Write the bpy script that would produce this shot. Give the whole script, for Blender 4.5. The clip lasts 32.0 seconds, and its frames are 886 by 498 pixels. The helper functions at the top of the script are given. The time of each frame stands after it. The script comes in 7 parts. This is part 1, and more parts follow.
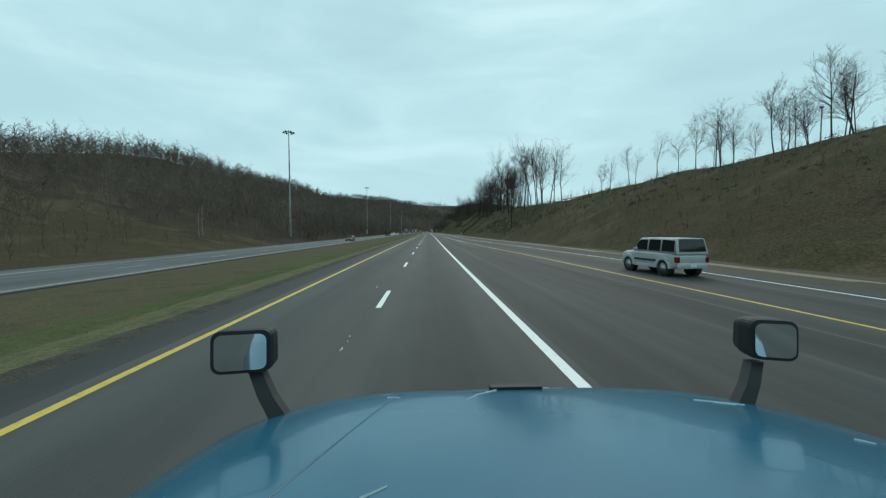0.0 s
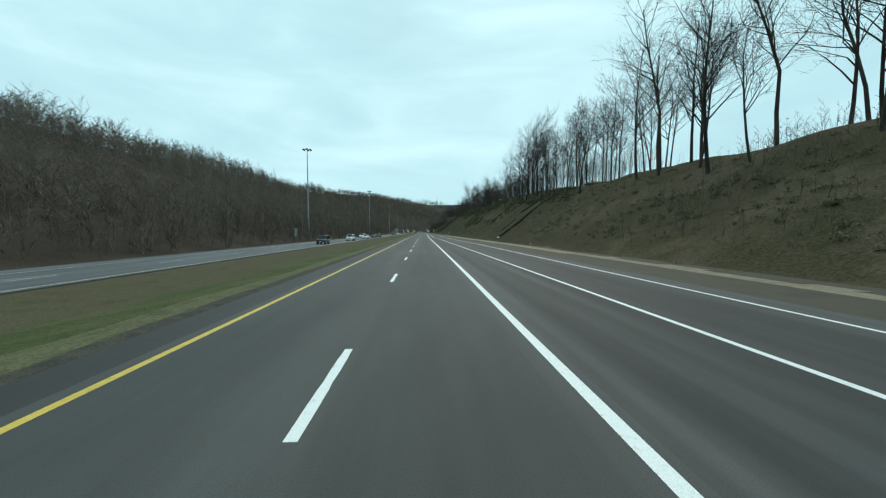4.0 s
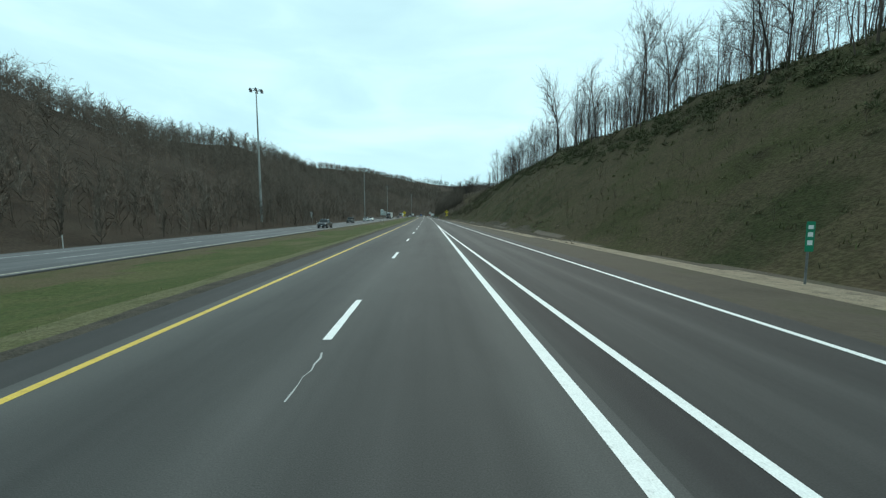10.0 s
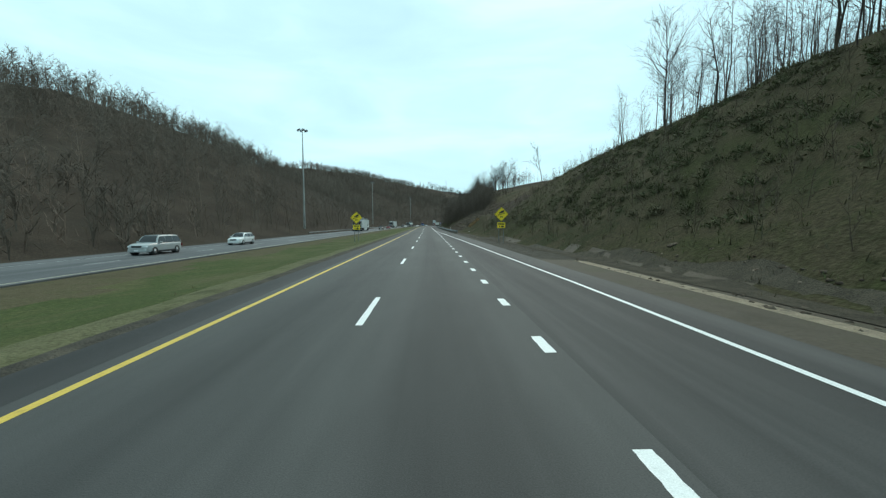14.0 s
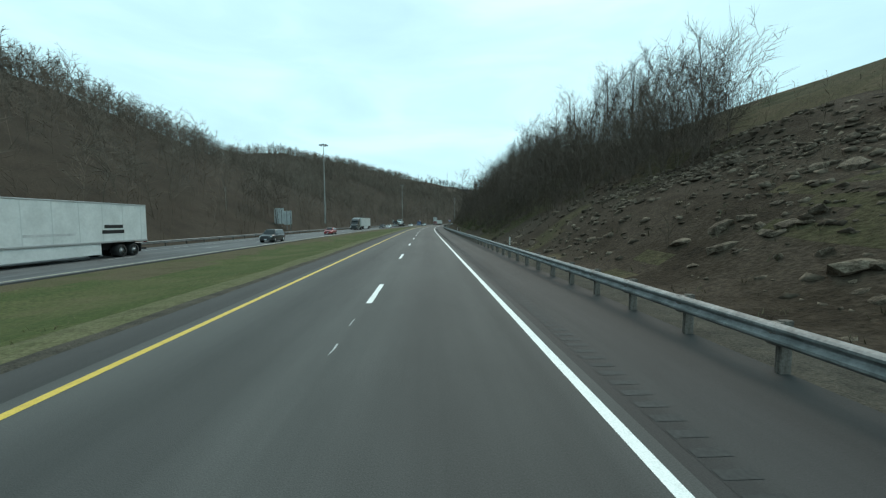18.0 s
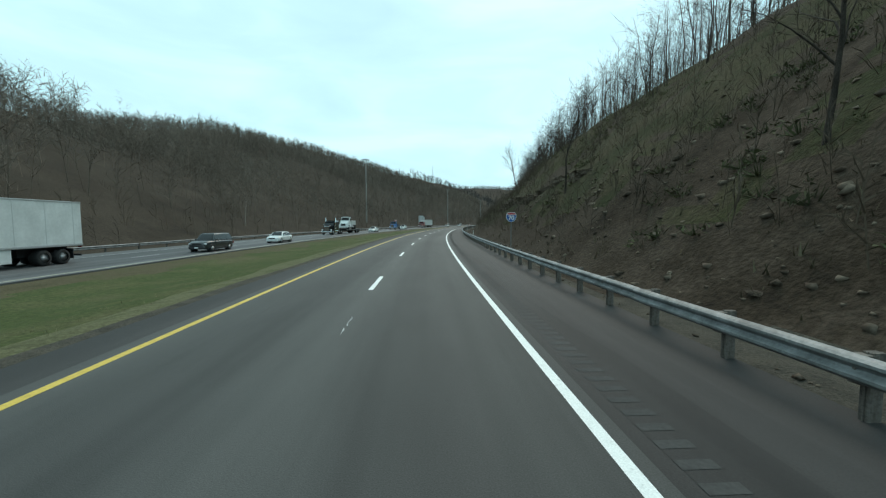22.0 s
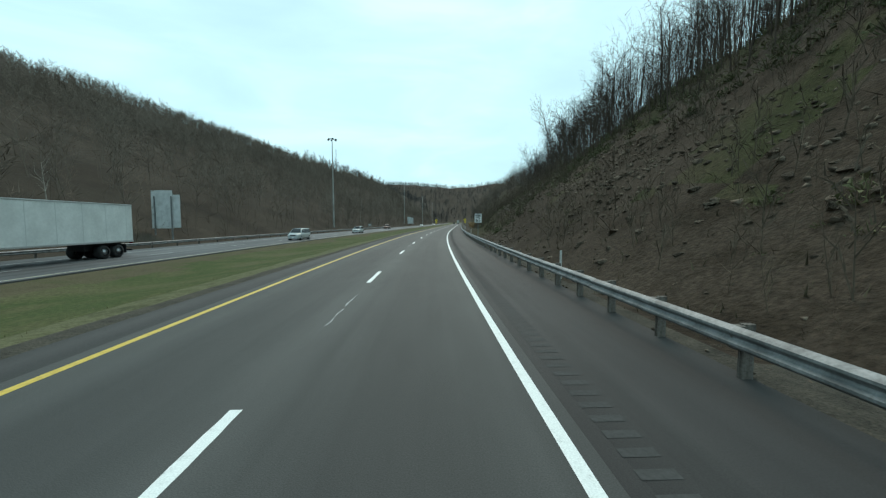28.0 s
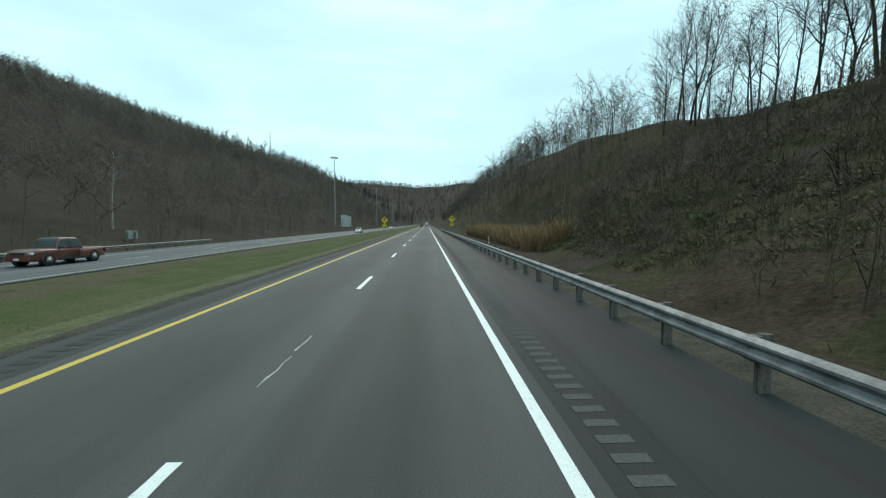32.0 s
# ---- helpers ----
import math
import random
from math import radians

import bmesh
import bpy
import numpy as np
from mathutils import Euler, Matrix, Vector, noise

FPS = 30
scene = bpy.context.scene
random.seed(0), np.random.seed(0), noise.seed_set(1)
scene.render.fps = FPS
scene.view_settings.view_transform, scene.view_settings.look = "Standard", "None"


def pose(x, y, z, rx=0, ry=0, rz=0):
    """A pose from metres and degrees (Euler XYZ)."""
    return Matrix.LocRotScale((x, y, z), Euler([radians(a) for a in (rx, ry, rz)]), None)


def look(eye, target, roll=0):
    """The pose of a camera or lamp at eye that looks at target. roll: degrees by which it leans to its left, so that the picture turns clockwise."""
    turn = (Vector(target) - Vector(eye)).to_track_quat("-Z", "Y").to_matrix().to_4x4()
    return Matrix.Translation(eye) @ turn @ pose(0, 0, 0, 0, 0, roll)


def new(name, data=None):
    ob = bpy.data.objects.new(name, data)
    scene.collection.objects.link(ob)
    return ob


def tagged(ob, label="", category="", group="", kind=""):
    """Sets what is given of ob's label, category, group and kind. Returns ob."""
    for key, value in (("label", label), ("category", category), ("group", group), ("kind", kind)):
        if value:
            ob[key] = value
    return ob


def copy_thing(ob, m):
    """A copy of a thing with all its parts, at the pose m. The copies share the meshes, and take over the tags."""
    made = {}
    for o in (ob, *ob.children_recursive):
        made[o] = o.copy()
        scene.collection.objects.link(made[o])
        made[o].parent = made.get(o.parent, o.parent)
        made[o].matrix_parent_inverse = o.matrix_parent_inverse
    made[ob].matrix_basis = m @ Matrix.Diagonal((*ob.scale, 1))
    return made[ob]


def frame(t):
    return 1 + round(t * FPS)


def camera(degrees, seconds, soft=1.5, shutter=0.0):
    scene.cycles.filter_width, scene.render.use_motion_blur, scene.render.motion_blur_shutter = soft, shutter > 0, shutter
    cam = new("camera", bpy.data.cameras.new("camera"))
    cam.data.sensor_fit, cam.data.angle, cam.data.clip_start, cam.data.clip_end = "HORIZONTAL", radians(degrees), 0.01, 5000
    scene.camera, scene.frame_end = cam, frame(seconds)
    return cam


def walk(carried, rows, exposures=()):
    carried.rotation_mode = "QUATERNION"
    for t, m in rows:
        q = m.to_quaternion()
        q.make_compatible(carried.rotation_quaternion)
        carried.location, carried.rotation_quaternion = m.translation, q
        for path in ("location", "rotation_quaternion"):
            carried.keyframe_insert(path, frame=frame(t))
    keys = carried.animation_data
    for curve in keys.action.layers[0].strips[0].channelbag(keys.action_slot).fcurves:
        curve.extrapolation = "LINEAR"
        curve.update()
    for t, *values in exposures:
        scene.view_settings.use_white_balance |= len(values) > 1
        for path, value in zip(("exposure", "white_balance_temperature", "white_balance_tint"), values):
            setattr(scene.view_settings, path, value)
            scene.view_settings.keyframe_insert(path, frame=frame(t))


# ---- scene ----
# ---------------- plan: the road's line, and places given along it ----------------
# s: metres along the carriageway, o: metres to the right of its line, z: up.
KNOTS = 60.0
BEND = [1.69, 0.78, -1.13, -0.48, 1.62, 0.69, -0.73, -0.63, -1.26, -0.03, 1.08, 10.47, 14.93, 12.86, 11.44, 9.16, 0.24, 0.0]
S0 = -400
SG = np.arange(S0, 3600, 1.0)
KAP = np.interp(SG, np.arange(len(BEND)) * KNOTS, np.array(BEND) * 1e-4)
KAP[SG < 0] = 0.0
HEAD = np.cumsum(KAP)
HEAD -= np.interp(0, SG, HEAD)
RX = np.cumsum(np.sin(HEAD))
RY = np.cumsum(np.cos(HEAD))
RX -= np.interp(0, SG, RX)
RY -= np.interp(0, SG, RY)


def heading(s):
    return np.interp(s, SG, HEAD)


def at(s, o, z=0.0):
    """World place of road coordinates; takes numbers or arrays."""
    h = heading(s)
    return np.interp(s, SG, RX) + o * np.cos(h), np.interp(s, SG, RY) - o * np.sin(h), z


def put(s, o, z=0.0, turn=0.0):
    """Pose of a thing at road coordinates: its +y runs along the road, its +x to the right."""
    x, y, _ = at(s, o)
    return pose(float(x), float(y), float(z), 0, 0, -math.degrees(float(heading(s))) + turn)


# ---------------- camera ----------------
EYE = 2.15
cam = camera(99.0, 32.0, soft=1.25, shutter=0.0)
# seconds, metres along, metres right, degrees right of the road, degrees up
RIDE = [
    (0.0, 0.00, -0.30, 2.55, -2.74), (0.5, 14.21, -0.31, 2.69, -2.74), (1.0, 28.54, -0.33, 2.79, -2.74), (1.5, 42.98, -0.33, 2.78, -2.74), (2.0, 57.52, -0.31, 2.65, -2.74),
    (2.5, 72.14, -0.32, 2.57, -2.74), (3.0, 86.84, -0.33, 2.64, -2.71), (3.5, 101.61, -0.30, 2.98, -2.60), (4.0, 116.43, -0.28, 2.86, -2.70), (4.5, 131.31, -0.27, 2.74, -2.80),
    (5.0, 146.24, -0.25, 2.62, -2.89), (5.5, 161.20, -0.23, 2.50, -2.99), (6.0, 176.19, -0.14, 2.60, -2.89), (6.5, 191.21, -0.03, 2.55, -2.86), (7.0, 206.25, 0.03, 2.36, -3.07),
    (7.5, 221.30, 0.02, 2.08, -3.96), (8.0, 236.37, 0.02, 1.97, -4.90), (8.5, 251.45, 0.08, 2.03, -5.07), (9.0, 266.52, 0.11, 2.23, -5.31), (9.5, 281.61, 0.10, 2.36, -5.54),
    (10.0, 296.69, 0.10, 2.24, -5.21), (10.5, 311.76, 0.11, 2.01, -4.74), (11.0, 326.83, 0.07, 1.76, -4.43), (11.5, 341.90, 0.04, 1.65, -4.17), (12.0, 356.95, 0.01, 1.70, -3.96),
    (12.5, 372.00, -0.02, 1.73, -3.89), (13.0, 387.04, -0.04, 1.73, -3.80), (13.5, 402.07, -0.08, 1.78, -3.80), (14.0, 417.09, -0.14, 1.95, -3.86), (14.5, 432.10, -0.21, 2.33, -3.78),
    (15.0, 447.10, -0.25, 2.41, -3.81), (15.5, 462.09, -0.28, 2.50, -3.84), (16.0, 477.08, -0.31, 2.58, -3.88), (16.5, 492.06, -0.35, 2.66, -3.91), (17.0, 507.03, -0.37, 2.79, -3.96),
    (17.5, 522.00, -0.25, 2.67, -4.12), (18.0, 536.96, -0.15, 2.66, -4.12), (18.5, 551.93, -0.12, 2.75, -3.96), (19.0, 566.89, -0.10, 2.90, -3.89), (19.5, 581.86, -0.06, 2.97, -3.78),
    (20.0, 596.83, 0.04, 2.83, -3.70), (20.5, 611.81, 0.14, 2.85, -3.75), (21.0, 626.79, 0.16, 3.15, -3.83), (21.5, 641.78, 0.13, 3.35, -3.99), (22.0, 656.79, 0.07, 3.21, -4.02),
    (22.5, 671.80, 0.01, 3.10, -3.91), (23.0, 686.83, -0.00, 2.95, -3.83), (23.5, 701.88, 0.03, 2.81, -3.89), (24.0, 716.94, 0.07, 2.83, -3.91), (24.5, 732.03, 0.11, 2.86, -3.91),
    (25.0, 747.13, 0.17, 2.73, -3.91), (25.5, 762.25, 0.24, 2.58, -3.91), (26.0, 777.40, 0.31, 2.59, -3.98), (26.5, 792.57, 0.38, 2.60, -4.04), (27.0, 807.77, 0.45, 2.61, -4.10),
    (27.5, 822.99, 0.52, 2.61, -4.17), (28.0, 838.23, 0.54, 2.47, -4.07), (28.5, 853.50, 0.53, 2.30, -4.02), (29.0, 868.79, 0.50, 2.25, -3.96), (29.5, 884.11, 0.49, 2.27, -4.02),
    (30.0, 899.46, 0.50, 2.25, -4.02), (30.5, 914.82, 0.53, 2.25, -3.96), (31.0, 930.21, 0.58, 2.40, -3.96), (31.5, 945.61, 0.62, 2.56, -3.83), (32.0, 961.04, 0.63, 2.43, -3.78),
]
PATH = []
for t, s, o, aside, up in RIDE:
    x, y, _ = at(s, o)
    PATH.append((t, pose(float(x), float(y), EYE, 90 + up, 0, -math.degrees(float(heading(s))) - aside)))
walk(cam, PATH, exposures=[(0.0, -0.4), (3.0, -0.24), (6.0, -0.13), (9.0, -0.06), (17.0, 0.0), (32.0, 0.0)])

# ---------------- sky and sun ----------------
world = bpy.data.worlds.new("overcast_sky")
scene.world = world
world.use_nodes = True
wt = world.node_tree
wt.nodes.clear()


def wnode(kind, **kw):
    n = wt.nodes.new(kind)
    for k, v in kw.items():
        n.inputs[k].default_value = v
    return n


w_out = wt.nodes.new("ShaderNodeOutputWorld")
w_bg = wt.nodes.new("ShaderNodeBackground")
w_sky = wt.nodes.new("ShaderNodeTexSky")
w_sky.sky_type, w_sky.sun_disc = "NISHITA", False
w_sky.sun_elevation, w_sky.sun_rotation = radians(48), radians(20)
w_sky.air_density, w_sky.dust_density = 1.0, 3.0
w_dim = wt.nodes.new("ShaderNodeMix")
w_dim.data_type, w_dim.blend_type = "RGBA", "MULTIPLY"
w_dim.inputs[0].default_value = 1.0
w_dim.inputs[7].default_value = (0.09, 0.09, 0.09, 1)
w_co = wt.nodes.new("ShaderNodeTexCoord")
w_map = wt.nodes.new("ShaderNodeMapping")
w_map.inputs["Scale"].default_value = (1.0, 1.0, 3.6)
w_n1 = wnode("ShaderNodeTexNoise", Scale=2.3, Detail=7.0, Roughness=0.52, Distortion=0.5)
w_ramp = wt.nodes.new("ShaderNodeValToRGB")
cr = w_ramp.color_ramp
cr.elements[0].position, cr.elements[0].color = 0.22, (0.455, 0.73, 0.80, 1)
cr.elements[1].position, cr.elements[1].color = 0.66, (0.635, 0.94, 1.0, 1)
e = cr.elements.new(0.48)
e.color = (0.53, 0.83, 0.895, 1)
w_mix = wt.nodes.new("ShaderNodeMix")
w_mix.data_type = "RGBA"
w_mix.inputs[0].default_value = 0.95
L = wt.links.new
L(w_co.outputs["Generated"], w_map.inputs["Vector"])
L(w_map.outputs["Vector"], w_n1.inputs["Vector"])
L(w_n1.outputs[0], w_ramp.inputs["Fac"])
L(w_sky.outputs[0], w_dim.inputs[6])
L(w_dim.outputs[2], w_mix.inputs[6])
L(w_ramp.outputs["Color"], w_mix.inputs[7])
L(w_mix.outputs[2], w_bg.inputs["Color"])
w_bg.inputs["Strength"].default_value = 1.22
L(w_bg.outputs[0], w_out.inputs["Surface"])

sun_data = bpy.data.lights.new("sun", "SUN")
sun_data.energy, sun_data.angle, sun_data.color = 1.3, radians(35), (1.0, 0.83, 0.68)
sun = new("sun", sun_data)
sun.matrix_world = look((0, 0, 200), (-60, -180, 0))


# ---------------- materials ----------------
def material(name, base, rough=0.8, metal=0.0, spec=None):
    m = bpy.data.materials.new(name)
    m.use_nodes = True
    b = m.node_tree.nodes["Principled BSDF"]
    b.inputs["Base Color"].default_value = (*base, 1)
    b.inputs["Roughness"].default_value = rough
    b.inputs["Metallic"].default_value = metal
    if spec is not None:
        b.inputs["Specular IOR Level"].default_value = spec
    return m


def blotch(m, cols, scale, detail=6.0, rough=0.6, stretch=(1, 1, 1), coord="Object", lo=0.35, hi=0.65, fine=None, bump=0.0, bump_scale=None):
    """Colour by noise through a ramp of cols; fine: (scale, amount) of a second, finer grain; bump: relief."""
    nt = m.node_tree
    b = nt.nodes["Principled BSDF"]
    co = nt.nodes.new("ShaderNodeTexCoord")
    mp = nt.nodes.new("ShaderNodeMapping")
    mp.inputs["Scale"].default_value = stretch
    nt.links.new(co.outputs[coord], mp.inputs["Vector"])
    n = nt.nodes.new("ShaderNodeTexNoise")
    n.inputs["Scale"].default_value, n.inputs["Detail"].default_value, n.inputs["Roughness"].default_value = scale, detail, rough
    nt.links.new(mp.outputs["Vector"], n.inputs["Vector"])
    r = nt.nodes.new("ShaderNodeValToRGB")
    el = r.color_ramp.elements
    k = len(cols)
    el[0].position, el[0].color = lo, (*cols[0], 1)
    el[1].position, el[1].color = hi, (*cols[-1], 1)
    for i in range(1, k - 1):
        q = el.new(lo + (hi - lo) * i / (k - 1))
        q.color = (*cols[i], 1)
    nt.links.new(n.outputs[0], r.inputs["Fac"])
    last = r.outputs["Color"]
    if fine:
        n2 = nt.nodes.new("ShaderNodeTexNoise")
        n2.inputs["Scale"].default_value, n2.inputs["Detail"].default_value = fine[0], 4.0
        nt.links.new(co.outputs[coord], n2.inputs["Vector"])
        mr = nt.nodes.new("ShaderNodeMapRange")
        mr.inputs["From Min"].default_value, mr.inputs["From Max"].default_value = 0.3, 0.7
        mr.inputs["To Min"].default_value, mr.inputs["To Max"].default_value = 1 - fine[1], 1 + fine[1]
        nt.links.new(n2.outputs[0], mr.inputs["Value"])
        mx = nt.nodes.new("ShaderNodeVectorMath")
        mx.operation = "SCALE"
        nt.links.new(last, mx.inputs[0])
        nt.links.new(mr.outputs["Result"], mx.inputs["Scale"])
        last = mx.outputs["Vector"]
    nt.links.new(last, b.inputs["Base Color"])
    if bump:
        n3 = nt.nodes.new("ShaderNodeTexNoise")
        n3.inputs["Scale"].default_value, n3.inputs["Detail"].default_value = bump_scale or scale * 8, 6.0
        nt.links.new(mp.outputs["Vector"], n3.inputs["Vector"])
        bp = nt.nodes.new("ShaderNodeBump")
        bp.inputs["Strength"].default_value, bp.inputs["Distance"].default_value = bump, 0.1
        nt.links.new(n3.outputs[0], bp.inputs["Height"])
        nt.links.new(bp.outputs["Normal"], b.inputs["Normal"])
    return m


def varied(m, amount=0.25, island=False):
    """Brightness that differs from piece to piece."""
    nt = m.node_tree
    b = nt.nodes["Principled BSDF"]
    src = nt.nodes.new("ShaderNodeNewGeometry" if island else "ShaderNodeObjectInfo")
    mr = nt.nodes.new("ShaderNodeMapRange")
    mr.inputs["To Min"].default_value, mr.inputs["To Max"].default_value = 1 - amount, 1 + amount
    nt.links.new(src.outputs["Random Per Island" if island else "Random"], mr.inputs["Value"])
    mx = nt.nodes.new("ShaderNodeVectorMath")
    mx.operation = "SCALE"
    if b.inputs["Base Color"].links:
        nt.links.new(b.inputs["Base Color"].links[0].from_socket, mx.inputs[0])
    else:
        mx.inputs[0].default_value = b.inputs["Base Color"].default_value[:3]
    nt.links.new(mr.outputs["Result"], mx.inputs["Scale"])
    nt.links.new(mx.outputs["Vector"], b.inputs["Base Color"])
    return m


def lanes_asphalt(name, dark, light, worn, track=0.0, patch=0.22):
    """Asphalt with long wheel-track streaks; UV holds metres across and along."""
    m = material(name, light, 0.75, spec=0.35)
    blotch(m, (dark, light, worn), 1.0, 5, 0.55, (0.9, 0.012, 1), "UV", 0.3, 0.7, fine=None)
    nt = m.node_tree
    b = nt.nodes["Principled BSDF"]
    last = b.inputs["Base Color"].links[0].from_socket
    co = nt.nodes.new("ShaderNodeTexCoord")
    for sc, st, am in ((1.0, (0.25, 0.06, 1), patch), (1.0, (1.4, 0.35, 1), patch * 0.5), (60.0, (1, 1, 1), 0.28)):
        mp = nt.nodes.new("ShaderNodeMapping")
        mp.inputs["Scale"].default_value = st
        n = nt.nodes.new("ShaderNodeTexNoise")
        n.inputs["Scale"].default_value, n.inputs["Detail"].default_value = sc, 5.0
        nt.links.new(co.outputs["UV"], mp.inputs["Vector"])
        nt.links.new(mp.outputs["Vector"], n.inputs["Vector"])
        mr = nt.nodes.new("ShaderNodeMapRange")
        mr.inputs["From Min"].default_value, mr.inputs["From Max"].default_value = 0.25, 0.75
        mr.inputs["To Min"].default_value, mr.inputs["To Max"].default_value = 1 - am, 1 + am
        nt.links.new(n.outputs[0], mr.inputs["Value"])
        mx = nt.nodes.new("ShaderNodeVectorMath")
        mx.operation = "SCALE"
        nt.links.new(last, mx.inputs[0])
        nt.links.new(mr.outputs["Result"], mx.inputs["Scale"])
        last = mx.outputs["Vector"]
    if track:
        # oil-darkened band along the middle of each lane
        sep = nt.nodes.new("ShaderNodeSeparateXYZ")
        nt.links.new(co.outputs["UV"], sep.inputs[0])
        prev = sep.outputs[0]
        for op, p, q in (("MULTIPLY_ADD", 2 * math.pi / 3.35, -0.19), ("COSINE", 0, 0), ("MULTIPLY_ADD", -track, 1.0)):
            mn = nt.nodes.new("ShaderNodeMath")
            mn.operation = op
            mn.inputs[1].default_value, mn.inputs[2].default_value = p, q
            nt.links.new(prev, mn.inputs[0])
            prev = mn.outputs[0]
        mx = nt.nodes.new("ShaderNodeVectorMath")
        mx.operation = "SCALE"
        nt.links.new(last, mx.inputs[0])
        nt.links.new(prev, mx.inputs["Scale"])
        last = mx.outputs["Vector"]
    nt.links.new(last, b.inputs["Base Color"])
    n3 = nt.nodes.new("ShaderNodeTexNoise")
    n3.inputs["Scale"].default_value = 90.0
    nt.links.new(co.outputs["UV"], n3.inputs["Vector"])
    bp = nt.nodes.new("ShaderNodeBump")
    bp.inputs["Strength"].default_value, bp.inputs["Distance"].default_value = 0.25, 0.02
    nt.links.new(n3.outputs[0], bp.inputs["Height"])
    nt.links.new(bp.outputs["Normal"], b.inputs["Normal"])
    return m


M_LANE = lanes_asphalt("lane_asphalt", (0.044, 0.045, 0.043), (0.060, 0.061, 0.058), (0.072, 0.072, 0.069), track=0.17)
M_SHOULDER = lanes_asphalt("shoulder_asphalt", (0.021, 0.022, 0.021), (0.034, 0.033, 0.032), (0.052, 0.050, 0.048))
M_GORE = lanes_asphalt("old_asphalt", (0.027, 0.027, 0.027), (0.045, 0.046, 0.044), (0.080, 0.078, 0.075))
M_FARLANE = lanes_asphalt("pale_asphalt", (0.058, 0.061, 0.065), (0.09, 0.095, 0.098), (0.14, 0.144, 0.145), patch=0.3)
M_WHITE = blotch(material("white_road_paint", (0.75, 0.76, 0.74), 0.6), ((0.42, 0.43, 0.42), (0.74, 0.76, 0.74), (0.8, 0.82, 0.8)), 9.0, 8, 0.7, lo=0.28, hi=0.5, fine=(60, 0.12))
M_YELLOW = blotch(material("yellow_road_paint", (0.589, 0.399, 0.048), 0.6), ((0.399, 0.285, 0.057), (0.608, 0.418, 0.057), (0.665, 0.475, 0.076)), 6.0, 8, 0.7, lo=0.3, hi=0.6, fine=(50, 0.12))
M_MEDIAN = blotch(material("median_grass", (0.065, 0.080, 0.025), 0.95, spec=0.1), ((0.105, 0.095, 0.05), (0.084, 0.09, 0.038), (0.06, 0.078, 0.027), (0.092, 0.092, 0.042)), 0.16, 8, 0.6, lo=0.32, hi=0.66, fine=(9.0, 0.35), bump=0.6, bump_scale=14)
M_BROWNGRASS = blotch(material("brown_median_grass", (0.08, 0.07, 0.04), 0.95, spec=0.1), ((0.07, 0.062, 0.034), (0.1, 0.084, 0.05), (0.076, 0.078, 0.036)), 0.5, 7, 0.6, lo=0.3, hi=0.68, fine=(12.0, 0.3), bump=0.6, bump_scale=16)
M_STRAW = blotch(material("straw_grass", (0.144, 0.122, 0.072), 0.95, spec=0.1), ((0.078, 0.082, 0.042), (0.135, 0.13, 0.072), (0.09, 0.098, 0.046)), 0.8, 7, 0.6, lo=0.3, hi=0.68, fine=(14.0, 0.3), bump=0.6, bump_scale=18)
M_DIRT = blotch(material("dirt_edge", (0.078, 0.072, 0.062), 0.95, spec=0.1), ((0.048, 0.044, 0.037), (0.078, 0.071, 0.058), (0.105, 0.094, 0.073)), 1.6, 8, 0.65, lo=0.3, hi=0.7, fine=(22.0, 0.3), bump=0.7, bump_scale=20)
M_MUD = blotch(material("brown_gutter_silt", (0.083, 0.068, 0.048), 0.8, spec=0.3), ((0.05, 0.043, 0.029), (0.07, 0.059, 0.042), (0.055, 0.053, 0.029)), 0.5, 6, 0.55, lo=0.3, hi=0.7, fine=(12.0, 0.18), bump=0.3, bump_scale=12)
M_GRAVEL = blotch(material("tan_gravel", (0.255, 0.214, 0.160), 0.95, spec=0.15), ((0.17, 0.145, 0.11), (0.32, 0.265, 0.195), (0.4, 0.33, 0.245)), 2.2, 8, 0.7, lo=0.3, hi=0.68, fine=(30.0, 0.35), bump=0.9, bump_scale=25)
M_SLOPE = blotch(material("bank_grass_and_soil", (0.062, 0.048, 0.026), 0.98, spec=0.08), ((0.034, 0.027, 0.018), (0.075, 0.058, 0.037), (0.058, 0.052, 0.028), (0.1, 0.077, 0.05), (0.05, 0.049, 0.025)), 0.085, 9, 0.66, lo=0.3, hi=0.7, fine=(5.0, 0.34), bump=0.9, bump_scale=8)
M_GREENBANK = blotch(material("green_bank", (0.049, 0.048, 0.017), 0.98, spec=0.08), ((0.026, 0.023, 0.013), (0.042, 0.045, 0.019), (0.062, 0.052, 0.031), (0.03, 0.036, 0.015), (0.05, 0.048, 0.024)), 0.09, 9, 0.66, lo=0.3, hi=0.7, fine=(5.0, 0.34), bump=0.9, bump_scale=8)
M_LITTER = blotch(material("leaf_litter", (0.046, 0.034, 0.024), 0.98, spec=0.08), ((0.034, 0.027, 0.021), (0.053, 0.042, 0.032), (0.07, 0.056, 0.043)), 0.12, 9, 0.66, lo=0.3, hi=0.7, fine=(5.0, 0.3), bump=0.9, bump_scale=8)
M_ROCKSOIL = blotch(material("rocky_soil", (0.055, 0.039, 0.028), 0.97, spec=0.1), ((0.017, 0.013, 0.010), (0.038, 0.028, 0.019), (0.061, 0.046, 0.034), (0.030, 0.023, 0.014)), 0.32, 10, 0.72, lo=0.3, hi=0.7, fine=(6.0, 0.34), bump=0.9, bump_scale=8)


